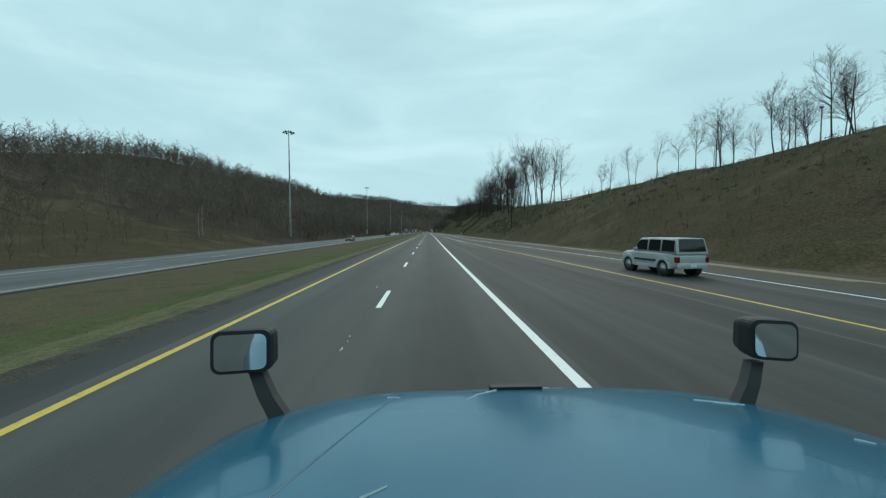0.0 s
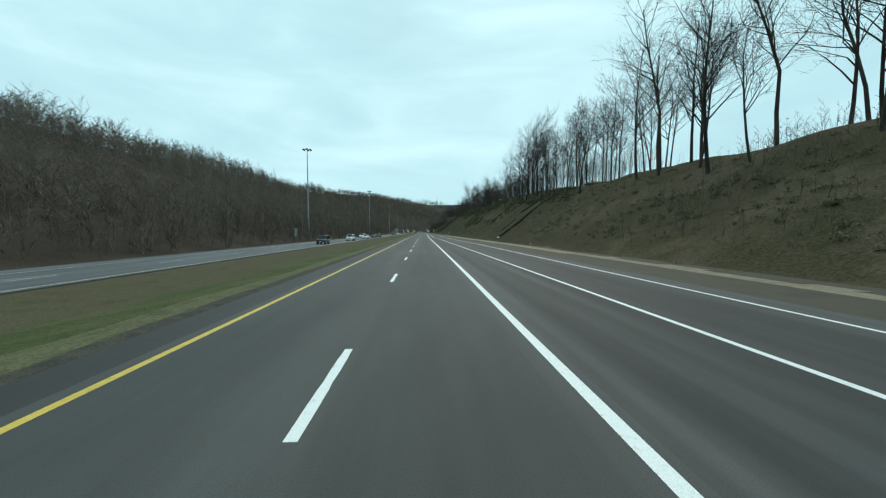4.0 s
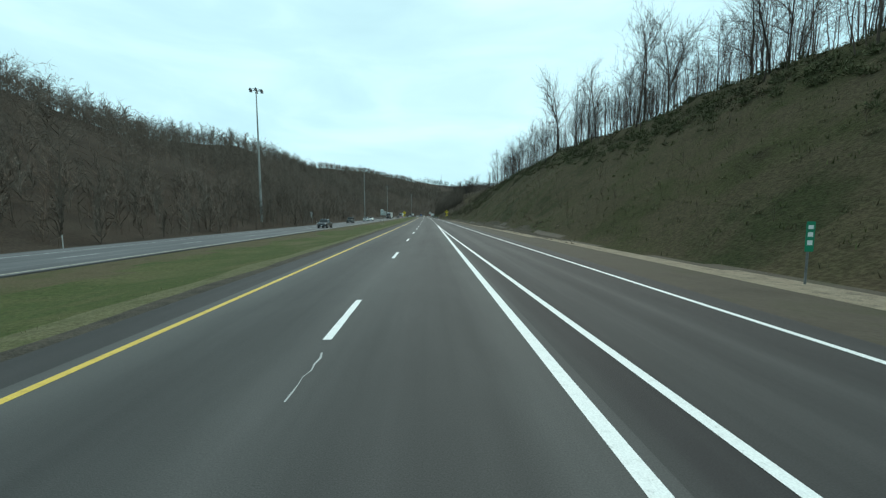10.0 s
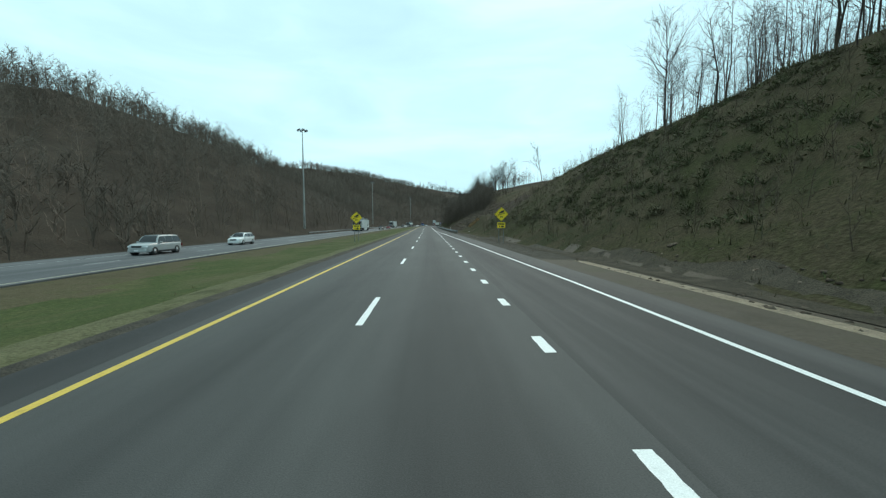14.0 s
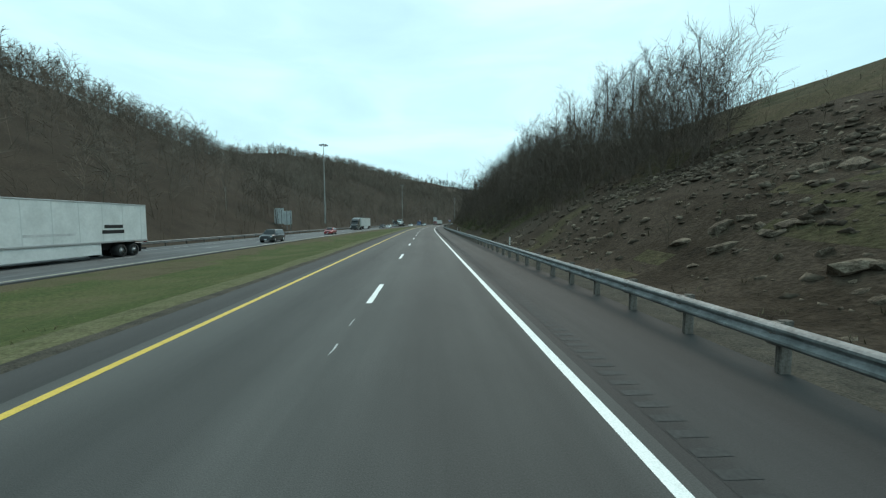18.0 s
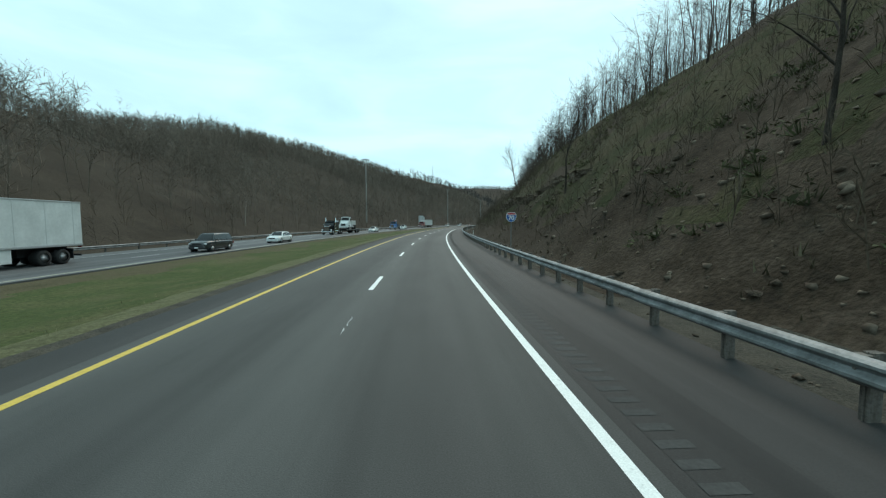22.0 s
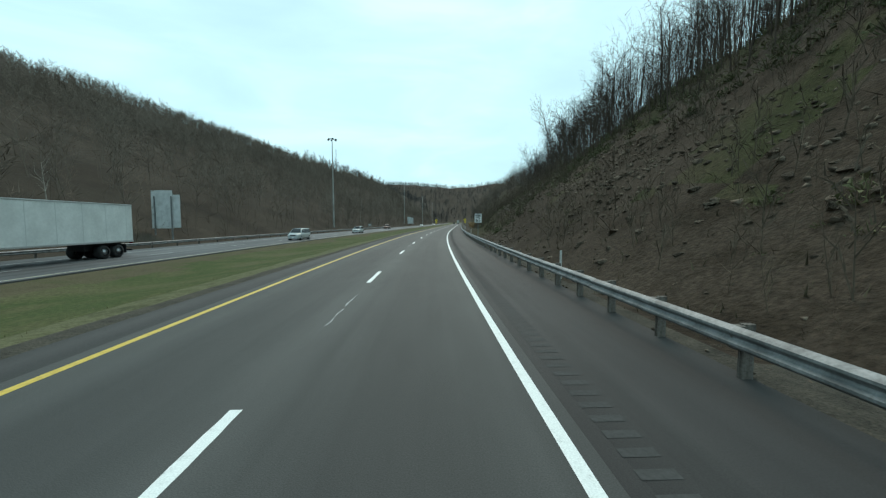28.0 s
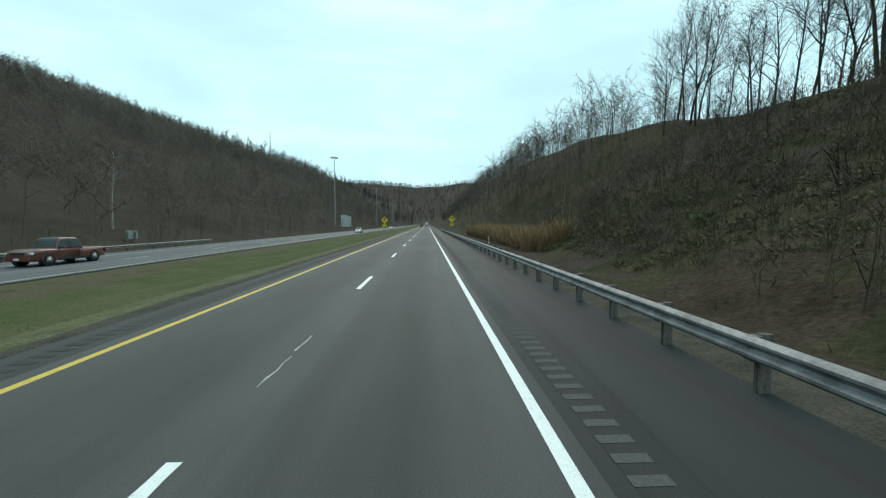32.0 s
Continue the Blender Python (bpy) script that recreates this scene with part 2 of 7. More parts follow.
# ---------------- small mesh helpers ----------------
def mesh_from(name, verts, faces, mats=(), index=None, uv=None, smooth=False):
    me = bpy.data.meshes.new(name)
    me.from_pydata([tuple(map(float, v)) for v in verts], [], [tuple(f) for f in faces])
    for m in mats:
        me.materials.append(m)
    if index is not None:
        me.polygons.foreach_set("material_index", np.asarray(index, dtype=np.int32))
    if smooth:
        me.polygons.foreach_set("use_smooth", np.ones(len(faces), dtype=bool))
    if uv is not None:
        lay = me.uv_layers.new(name="UVMap")
        vi = np.empty(len(me.loops), dtype=np.int32)
        me.loops.foreach_get("vertex_index", vi)
        lay.data.foreach_set("uv", np.asarray(uv, dtype=np.float32)[vi].ravel())
    me.update()
    return me


def part(name, bm, mat, parent=None, label="", smooth=False):
    """Link a bmesh as one mesh object, under a thing or a part."""
    me = bpy.data.meshes.new(name)
    if smooth:
        for f in bm.faces:
            f.smooth = True
    bm.to_mesh(me)
    bm.free()
    me.materials.append(mat)
    ob = new(name, me)
    if parent is not None:
        ob.parent = parent
    if label:
        ob["label"] = label
    return ob


def box(bm, x0, x1, y0, y1, z0, z1, bevel=0.0):
    r = bmesh.ops.create_cube(bm, size=1.0)
    vs = r["verts"]
    for v in vs:
        v.co = Vector((x0 + (v.co.x + .5) * (x1 - x0), y0 + (v.co.y + .5) * (y1 - y0), z0 + (v.co.z + .5) * (z1 - z0)))
    if bevel:
        es = {e for v in vs for e in v.link_edges}
        bmesh.ops.bevel(bm, geom=list(es), offset=bevel, segments=2, profile=0.6, affect="EDGES")
    return bm


def rod(bm, a, b, r0, r1=None, n=8, caps=True):
    a, b = Vector(a), Vector(b)
    r1 = r0 if r1 is None else r1
    q = (b - a).to_track_quat("Z", "Y").to_matrix()
    rings = []
    for c, r in ((a, r0), (b, r1)):
        rings.append([bm.verts.new(c + q @ Vector((r * math.cos(2 * math.pi * i / n), r * math.sin(2 * math.pi * i / n), 0))) for i in range(n)])
    for i in range(n):
        bm.faces.new((rings[0][i], rings[0][(i + 1) % n], rings[1][(i + 1) % n], rings[1][i]))
    if caps:
        bm.faces.new(rings[0][::-1])
        bm.faces.new(rings[1])
    return bm


def loft(bm, rings, close=True, caps=True):
    """Skin a list of rings of points, each as long as the next."""
    vs = [[bm.verts.new(p) for p in r] for r in rings]
    n = len(rings[0])
    for a, b in zip(vs, vs[1:]):
        for i in range(n if close else n - 1):
            bm.faces.new((a[i], a[(i + 1) % n], b[(i + 1) % n], b[i]))
    if caps and close:
        bm.faces.new(vs[0][::-1])
        bm.faces.new(vs[-1])
    return bm


def fbm(x, y, seed, octaves=5):
    """Smooth noise over arrays, from sums of turned sines."""
    rng = np.random.RandomState(seed)
    out = np.zeros(np.broadcast(x, y).shape)
    amp, tot = 1.0, 0.0
    f = 1.0
    for _ in range(octaves):
        for _ in range(3):
            a, p, q = rng.uniform(0, 2 * np.pi), rng.uniform(0, 6.28), rng.uniform(0.7, 1.35)
            out = out + amp * np.sin(f * q * (x * np.cos(a) + y * np.sin(a)) + p)
        tot += amp * 1.8
        amp *= 0.55
        f *= 2.1
    return out / tot


# ---------------- lie of the land ----------------
# right-hand bank: along, foot of the slope, crest, crest height, rise behind
BANK = np.array([(-400, 26, 54, 13, .02), (25, 23, 48, 13.5, .02), (90, 20, 44, 12.2, .03), (130, 19, 42, 12, .06), (200, 17.5, 36, 12.9, .12),
                 (260, 15.5, 34, 15.4, .12), (300, 14.5, 33, 15.2, .12), (390, 12, 32, 17.5, .15), (440, 11, 30, 15.5, .12), (490, 9.5, 32, 15, .16),
                 (535, 8.5, 34, 13, .45), (575, 8, 33, 14.2, .4), (600, 7.6, 32, 15.6, .26), (622, 7, 30, 18.4, .2), (640, 7, 30, 19.6, .25), (700, 6.6, 30, 21, .25), (750, 6.6, 30, 21.5, .25), (790, 6.6, 30, 20.5, .25)])
BANK2 = np.array([(860, 6.6, 30, 20, .25), (920, 6.8, 30, 16.5, .15), (982, 9, 33, 12.5, .06), (1004, 12.6, 35, 14.5, .08), (1022, 13.2, 36, 18.5, .1), (1050, 10, 37, 22, .12), (1100, 10, 40, 26, .2), (1300, 12, 50, 37, .3), (1700, 14, 150, 60, .2), (3600, 14, 150, 60, .2)])
BANK = np.vstack([BANK, BANK2])
# left-hand wooded hill: along, crest, crest height
HILL = np.array([(-400, -140, 20), (60, -138, 22), (130, -142, 24), (200, -140, 33), (270, -134, 36), (340, -133, 41), (410, -130, 37), (480, -132, 37), (550, -121, 43), (620, -119, 42), (700, -122, 38),
                 (780, -116, 26), (860, -142, 44), (940, -141, 42.5), (1020, -139, 42), (1100, -135, 45), (1200, -136, 48), (1320, -131, 50.5), (1500, -126, 56), (1750, -124, 60), (3600, -127, 60)])


def smooth01(x):
    x = np.clip(x, 0, 1)
    return x * x * (3 - 2 * x)


def pave_right(s):
    """Right edge of the pavement."""
    return np.interp(s, [-400, 60, 95, 180, 240, 300, 400, 430, 480, 520, 3600], [16.2, 15.2, 11.2, 9.9, 8.6, 7.6, 6.7, 6.6, 5.6, 5.0, 5.0])


def land(s, o):
    """Height of the bare ground."""
    s, o = np.broadcast_arrays(np.asarray(s, float), np.asarray(o, float))
    foot, crest, top, rise = (np.interp(s, BANK[:, 0], BANK[:, k]) for k in (1, 2, 3, 4))
    lcrest, ltop = (np.interp(s, HILL[:, 0], HILL[:, k]) for k in (1, 2))
    z = np.full(s.shape, -0.12)
    # median dip and the opposite side, a little lower
    z = np.where(o < -6.0, -0.05 - 0.61 * smooth01((-6.0 - o) / 11.0) - 0.25 * np.exp(-((o + 12) / 3.0) ** 2), z)
    z = np.where(o < -30, -0.66 - 0.64 * smooth01((-30 - o) / 6.0), z)
    # left hill
    q = np.clip((-33 - o) / (-33 - lcrest), 0, 4)
    prof = np.where(q < 1, 0.75 * q + 0.25 * smooth01(q), 1 + np.clip(q - 1, 0, 1.3) * np.interp(s, [700, 850, 905, 960, 1050, 1250, 1400], [0.14, 0.34, 0.55, 0.78, 0.84, 0.72, 0.58]))
    n1 = fbm(s * 0.02, o * 0.02, 3)
    fade = 1 - 0.8 * smooth01((s - 1620) / 560.0)
    ltop, top = (ltop + 2.6) * fade, top * fade
    lump = n1 * (2.6 + 1.2 * (ltop > 18))
    z = np.where(o < -33, z + (ltop + 1.3) * prof + lump * np.clip((-33 - o) / 30, 0, 1), z)
    # right shoulder, gutter and bank
    edge = pave_right(s)
    z = np.where(o > edge, -0.04 - 0.16 * smooth01((o - edge) / np.maximum(foot - edge, 0.5)), z)
    p = (o - foot) / (crest - foot)
    n2 = fbm(s * 0.09, o * 0.09, 7)
    n3 = fbm(s * 0.33, o * 0.33, 11, 4)
    up = np.where(p < 1, 0.88 * p + 0.12 * smooth01(p), 1 + 0 * p)
    ledge = fbm(s * 0.02, top * 0.0 + up * 7.0, 5, 3) * np.clip(s - 480, 0, 60) / 60
    zz = z + top * up + (n2 * 1.2 + n3 * 0.45 + ledge * 0.8) * np.clip(p * 4, 0, 1) * np.clip(1.6 - p, 0.25, 1)
    behind = np.where(p > 1, (o - crest) * rise * fade * np.exp(-np.clip(o - crest, 0, 400) / 160), 0)
    z = np.where(o > foot, zz + behind, z)
    # the valley closes far ahead
    z = z + 158 * smooth01((s - 1700) / 950.0) + np.where(s > 1700, fbm(s * 0.006, o * 0.006, 21) * 14 * smooth01((s - 1700) / 300), 0)
    return z


def make_ground():
    sv = np.concatenate([np.arange(-400, -40, 20.0), np.arange(-40, 1080, 2.0), np.arange(1080, 1400, 5.0), np.arange(1400, 3590, 25.0)])
    ov = np.concatenate([[-400, -330, -270, -230, -200], np.arange(-180, -40, 4.5), np.arange(-40, -28, 1.5), [-28, -24, -20], np.arange(-18.5, -5.4, 0.7), [-5, 0, 4.4],
                         np.arange(4.9, 26, 0.75), np.arange(26, 60, 1.6), [62, 66, 72, 80, 90, 105, 125, 150, 190, 240, 300, 400]])
    Sg, Og = np.meshgrid(sv, ov, indexing="ij")
    jit = np.where(np.abs(Og) > 6.5, fbm(Sg * 0.7, Og * 0.7, 2, 2) * 0.5, 0)
    Z = land(Sg, Og)
    X, Y, _ = at(Sg, Og)
    h = 0.14
    # skirt to the horizon, straight out to each side
    far = 2600.0
    X = np.concatenate([X[:, :1] - far * math.cos(h), X, X[:, -1:] + far * math.cos(h)], axis=1)
    Y = np.concatenate([Y[:, :1] + far * math.sin(h), Y, Y[:, -1:] - far * math.sin(h)], axis=1)
    Z = np.concatenate([Z[:, :1] - 20, Z, Z[:, -1:] - 20], axis=1)
    ns, no = X.shape
    verts = np.stack([X, Y, Z], -1).reshape(-1, 3)
    i = np.arange(ns - 1)[:, None] * no + np.arange(no - 1)[None, :]
    faces = np.stack([i, i + 1, i + 1 + no, i + no], -1).reshape(-1, 4)
    # kinds of ground by their place
    sc = 0.5 * (sv[:-1] + sv[1:])[:, None] + np.zeros((1, no - 1))
    oc = np.concatenate([[-900], 0.5 * (ov[:-1] + ov[1:]), [900]])[None, :] + np.zeros((ns - 1, 1))
    w = fbm(sc * 0.35, oc * 0.35, 9, 4)
    foot, crest = np.interp(sc, BANK[:, 0], BANK[:, 1]), np.interp(sc, BANK[:, 0], BANK[:, 2])
    edge = pave_right(sc)
    s_in = np.interp(sc, [0, 200, 260, 330, 390, 440], [4.4, 4.2, 4.1, 3.1, 2.7, 2.3])
    s_out = np.interp(sc, [0, 200, 260, 330, 390, 440], [3.4, 1.8, 1.3, 1.6, 1.95, 1.6])
    k = np.full(sc.shape, 0)
    k = np.where((oc < -6.0) & (oc > -6.6), 2, k)
    k = np.where((oc < np.where(sc < 245, -11.0, -15.6) + w * 2.2) & (oc > -20), 9, k)
    k = np.where(oc <= -28, 2, k)
    k = np.where(oc <= -31, 5, k)
    k = np.where((oc <= -31) & (sc < 85 + 25 * w), 6, k)
    k = np.where(oc > edge - 0.6, 3, k)
    k = np.where((oc > foot - s_in + 0.15 * w) & (oc < foot - s_out + 0.25 * w) & (sc < 440), 4, k)
    k = np.where((oc >= foot - s_out) & (sc >= 335) & (oc < foot + 0.3) & (sc < 480), 3, k)
    k = np.where((oc > edge - 0.3) & (sc >= 440) & (oc < foot), 2, k)
    k = np.where((sc >= 500) & (oc > edge + 1.6 + 0.5 * w) & (oc < foot + 1), 8, k)
    bank = np.where((sc > 285 + 40 * w) & (sc < 500), 7, 6)
    bank = np.where((sc >= 500) & (sc < 575) & (oc < crest - 6), np.where(w > -0.4, 8, 6), bank)
    bank = np.where((sc >= 490) & (sc < 527 + 3 * w) & (oc < foot + 6 + 2 * w), 7, bank)
    bank = np.where((sc >= 575) & (sc < 640), np.where(w > -0.1, 5, 7), bank)
    bank = np.where(sc >= 640, np.where((w > np.where(sc < 725, -0.25, np.where(sc < 815, -0.35, 0.5))) & (oc > foot + 3 + 3 * w), 7, np.where((oc > crest - 9) & (w > -0.15), np.where(w > 0.2, 7, 5), 8)), bank)
    bank = np.where((sc >= 895) & (w > -0.35), np.where(w > 0.3, 5, 7), bank)
    bank = np.where((sc > 500) & (sc < 600) & (oc > crest - 4), np.where(w > 0.3, 7, 6), bank)
    k = np.where(oc > foot + w * 0.8 + np.where((sc >= 335) & (sc < 480), 0.3, -0.8), bank, k)
    k = np.where((sc > 1400) & ((np.abs(oc) > 32) | (sc > 1740)), 5, k)
    me = mesh_from("ground", verts, faces, (M_MEDIAN, M_STRAW, M_DIRT, M_MUD, M_GRAVEL, M_LITTER, M_SLOPE, M_GREENBANK, M_ROCKSOIL, M_BROWNGRASS), k.ravel(), smooth=True)
    return tagged(new("ground", me), "rolling grassy median, muddy verges and brown hillsides", "ground", kind="structure")


make_ground()


def strip(name, s0, s1, a, b, z, mat, step=4.0, thick=0.0):
    """A flat band along the road between the offsets a(s) and b(s)."""
    sv = np.linspace(s0, s1, max(2, int((s1 - s0) / step) + 1))
    av = a(sv) if callable(a) else np.full(sv.shape, float(a))
    bv = b(sv) if callable(b) else np.full(sv.shape, float(b))
    zz = np.zeros(sv.shape) + z
    xa, ya, _ = at(sv, av)
    xb, yb, _ = at(sv, bv)
    n = len(sv)
    verts = np.concatenate([np.stack([xa, ya, zz], -1), np.stack([xb, yb, zz], -1)])
    uv = np.concatenate([np.stack([av, sv], -1), np.stack([bv, sv], -1)])
    faces = [(i, n + i, n + i + 1, i + 1) for i in range(n - 1)]
    if thick:
        verts = np.concatenate([verts, verts - np.array([0, 0, thick])])
        uv = np.concatenate([uv, uv])
        faces += [(2 * n + i, i, i + 1, 2 * n + i + 1) for i in range(n - 1)]
        faces += [(n + i, 3 * n + i, 3 * n + i + 1, n + i + 1) for i in range(n - 1)]
    return new(name, mesh_from(name, verts, faces, (mat,), uv=uv))


def draped(name, s0, s1, step, a, b, lift, mat, label, cols=5):
    """A band of ground cover with uneven edges a(s) and b(s) that lies on the land."""
    sv = np.arange(s0, s1, step)
    f = np.linspace(0, 1, cols)[None, :]
    Og = a(sv)[:, None] * (1 - f) + b(sv)[:, None] * f
    Sg = sv[:, None] + 0 * f
    X, Y, _ = at(Sg, Og)
    Z = land(Sg, Og) + lift * np.sin(np.pi * np.clip(f, 0.12, 0.88))
    i = np.arange(len(sv) - 1)[:, None] * cols + np.arange(cols - 1)[None, :]
    faces = np.stack([i, i + 1, i + 1 + cols, i + cols], -1).reshape(-1, 4)
    return tagged(new(name, mesh_from(name, np.stack([X, Y, Z], -1).reshape(-1, 3), faces, (mat,), smooth=True)), label, "verge", kind="structure")


def wander(s, seed, fine=0.9):
    return fbm(s * 0.16, s * 0 + 3.7, seed, 3) + 0.5 * fbm(s * fine, s * 0 + 1.3, seed + 1, 3)


draped("verge_straw", -30, 1040, 0.5, lambda s: -7.75 + 0.4 * wander(s, 41), lambda s: -6.5 + 0 * s, 0.05, M_STRAW, "pale dry turf lip along the paving")
draped("verge_dirt", -30, 1040, 0.5, lambda s: -6.82 + 0.22 * wander(s, 43), lambda s: -6.14 + 0 * s, 0.075, M_DIRT, "grey gravelly dirt between paving and turf", 4)
M_RUBBLE = blotch(material("stony_rubble", (0.075, 0.065, 0.05), 0.95, spec=0.1), ((0.045, 0.04, 0.031), (0.068, 0.06, 0.045), (0.09, 0.078, 0.058)), 1.3, 8, 0.65, lo=0.3, hi=0.7, fine=(18.0, 0.3), bump=0.7, bump_scale=20)
draped("verge_rubble", 330, 486, 0.5, lambda s: np.interp(s, BANK[:, 0], BANK[:, 1]) - 1.5 + 0.2 * wander(s, 45), lambda s: np.interp(s, BANK[:, 0], BANK[:, 1]) + np.interp(s, [330, 350, 410, 470, 486], [-1.2, 0.9, 0.5, 0.2, -1.2]) + 0.8 * wander(s, 47), 0.07, M_RUBBLE, "grey-brown stony rubble at the foot of the bank", 6)


# ---------------- carriageways ----------------
YEL, DASH, EDGE = -4.83, -1.65, 1.87     # our yellow line, lane dashes, white line
RAMP_L = lambda s: np.interp(s, [-400, 0, 10, 30, 64, 75, 92, 182, 212, 240, 270, 300, 340, 356, 371], [9.9, 9.75, 9.6, 8.8, 6.95, 6.5, 6.1, 4.78, 4.42, 3.92, 3.5, 3.0, 2.26, 2.04, 1.99])
RAMP_R = lambda s: np.interp(s, [-400, 30, 60, 92, 182, 240, 280, 340, 390, 410, 430, 492, 512, 523], [14.6, 14.0, 11.8, 9.9, 8.75, 7.55, 7.1, 6.1, 5.6, 5.45, 5.15, 3.05, 2.25, 1.9])
OY, OD, OW = -19.3, -23.0, -26.8         # the opposite side's lines
OZ = -0.58
tagged(strip("road", -400, 1750, YEL - 0.35, EDGE + 0.25, 0.0, M_LANE, thick=0.12), "grey worn asphalt carriageway with dark wheel tracks", "road", kind="structure")
tagged(strip("road_shoulder_median", -400, 1750, -6.15, YEL - 0.35, -0.002, M_SHOULDER, thick=0.12), "dark asphalt median shoulder with crumbling edge", "road shoulder", kind="structure")
tagged(strip("road_shoulder_ramp", -400, 523, EDGE + 0.25, pave_right, -0.002, M_GORE, step=3.0, thick=0.12), "stained dark asphalt entry lane and gore", "road shoulder", kind="structure")
tagged(strip("road_shoulder_outer", 523, 1750, EDGE + 0.25, pave_right, -0.002, M_SHOULDER, thick=0.12), "dark asphalt outer shoulder beside the guardrail", "road shoulder", kind="structure")
M_STAIN = lanes_asphalt("stained_asphalt", (0.016, 0.017, 0.017), (0.028, 0.028, 0.027), (0.05, 0.049, 0.047), patch=0.4)
tagged(strip("road_stain_outer", 523, 1100, lambda s: 2.34 + 0.05 * np.sin(s * .31), lambda s: 3.15 + 0.22 * np.sin(s * .09) + 0.1 * np.sin(s * .43), 0.0006, M_STAIN, step=1.5), "dark tyre-stained band along the rumble strip", "road stain", kind="structure")
tagged(strip("road_opposite", -400, 1750, -29.4, -18.8, OZ, M_FARLANE, thick=0.14), "pale grey asphalt carriageway across the median", "road", kind="structure")


def line(name, s0, s1, a, width, z, mat, label, step=4.0):
    f = a if callable(a) else (lambda s: np.full(s.shape, float(a)))
    return tagged(strip(name, s0, s1, lambda s: f(s) - width / 2, lambda s: f(s) + width / 2, z, mat, step), label, "road marking", kind="structure")


PZ = 0.004
line("edge_line_yellow", -400, 1750, YEL, 0.15, PZ, M_YELLOW, "solid yellow painted edge line on grey asphalt")
line("edge_line_gore", -400, 371, EDGE, 0.2, PZ, M_WHITE, "solid white painted line beside the gore")
line("edge_line_white", 523, 1750, EDGE, 0.15, PZ, M_WHITE, "solid white painted edge line on grey asphalt")
line("ramp_line_yellow", -400, 74, RAMP_L, 0.14, PZ, M_YELLOW, "yellow painted left edge of the entry ramp")
line("ramp_line_inner", 74, 371, RAMP_L, 0.16, PZ + 0.002, M_WHITE, "white painted line tapering in towards the lane")
line("ramp_line_outer", -400, 523, RAMP_R, 0.15, PZ, M_WHITE, "white painted outer edge of the entry lane")
M_FADED = blotch(material("faded_cream_paint", (0.5, 0.46, 0.33), 0.7), ((0.3, 0.28, 0.2), (0.5, 0.46, 0.33), (0.56, 0.52, 0.4)), 4.0, 8, 0.7, lo=0.3, hi=0.6, fine=(40, 0.15))
M_FADEDWHITE = blotch(material("faded_white_paint", (0.42, 0.43, 0.42), 0.7), ((0.16, 0.165, 0.165), (0.38, 0.39, 0.39), (0.5, 0.51, 0.5)), 1.4, 8, 0.7, lo=0.34, hi=0.6, fine=(30, 0.15))
line("opposite_line_yellow", -400, 1750, OY, 0.13, OZ + PZ, M_FADED, "faded yellow edge line across the median")
line("opposite_line_white", -400, 1750, OW, 0.15, OZ + PZ, M_FADEDWHITE, "white edge line across the median")


def dash_mesh(name, width, length, mat=None):
    bm = bmesh.new()
    rng = random.Random(5)
    n = 12
    vs = []
    for i in range(n + 1):
        y = length * i / n
        w = width / 2 + rng.uniform(-.008, .006)
        vs.append((bm.verts.new((-w, y, 0)), bm.verts.new((w, y, 0))))
    for a, b in zip(vs, vs[1:]):
        bm.faces.new((a[0], a[1], b[1], b[0]))
    me = bpy.data.meshes.new(name)
    bm.to_mesh(me)
    bm.free()
    me.materials.append(mat or M_WHITE)
    return me


def dashes(name, label, s_from, s_to, cycle, o, z, me):
    top = tagged(new(name), label, "road marking", kind="structure")
    s = s_from
    while s < s_to:
        d = new("dash", me)
        d.parent = top
        d.matrix_basis = put(s, o, z)
        s += cycle
    return top


CYCLE = 12.19
LONG, SHORT = dash_mesh("dash", 0.15, 3.05), dash_mesh("dash", 0.2, 0.92)
dashes("lane_dashes", "broken white lane line, worn paint on asphalt", 10.55 - 4 * CYCLE, 1300, CYCLE, DASH, PZ, LONG)
dashes("merge_dashes", "short white merge dots on asphalt", 394.16 - 6 * 3.63, 522, 3.63, EDGE, PZ, SHORT)
dashes("opposite_dashes", "broken white lane line across the median", 4 - 2 * CYCLE, 1300, CYCLE, OD, OZ + PZ, dash_mesh("dash", 0.14, 3.05, M_FADEDWHITE))


def paint_remnant(s, o, length, seed):
    """A ragged thin streak of old paint along the lane line."""
    g = random.Random(seed)
    verts, faces = [], []
    n = 9
    for i in range(n + 1):
        w = g.uniform(.005, .02) * (1 if 0 < i < n else .3)
        c = o + g.uniform(-.03, .03)
        for e in (c - w, c + w):
            x, y, _ = at(s + length * i / n, e)
            verts.append((float(x), float(y), PZ))
    for i in range(n):
        if g.random() < .8:
            faces.append((2 * i, 2 * i + 1, 2 * i + 3, 2 * i + 2))
    tagged(new("paint_remnant", mesh_from("paint_remnant", verts, faces, (M_FADEDWHITE,))), "thin ragged streak of old white paint on asphalt", "road marking", "old paint streaks", kind="structure")


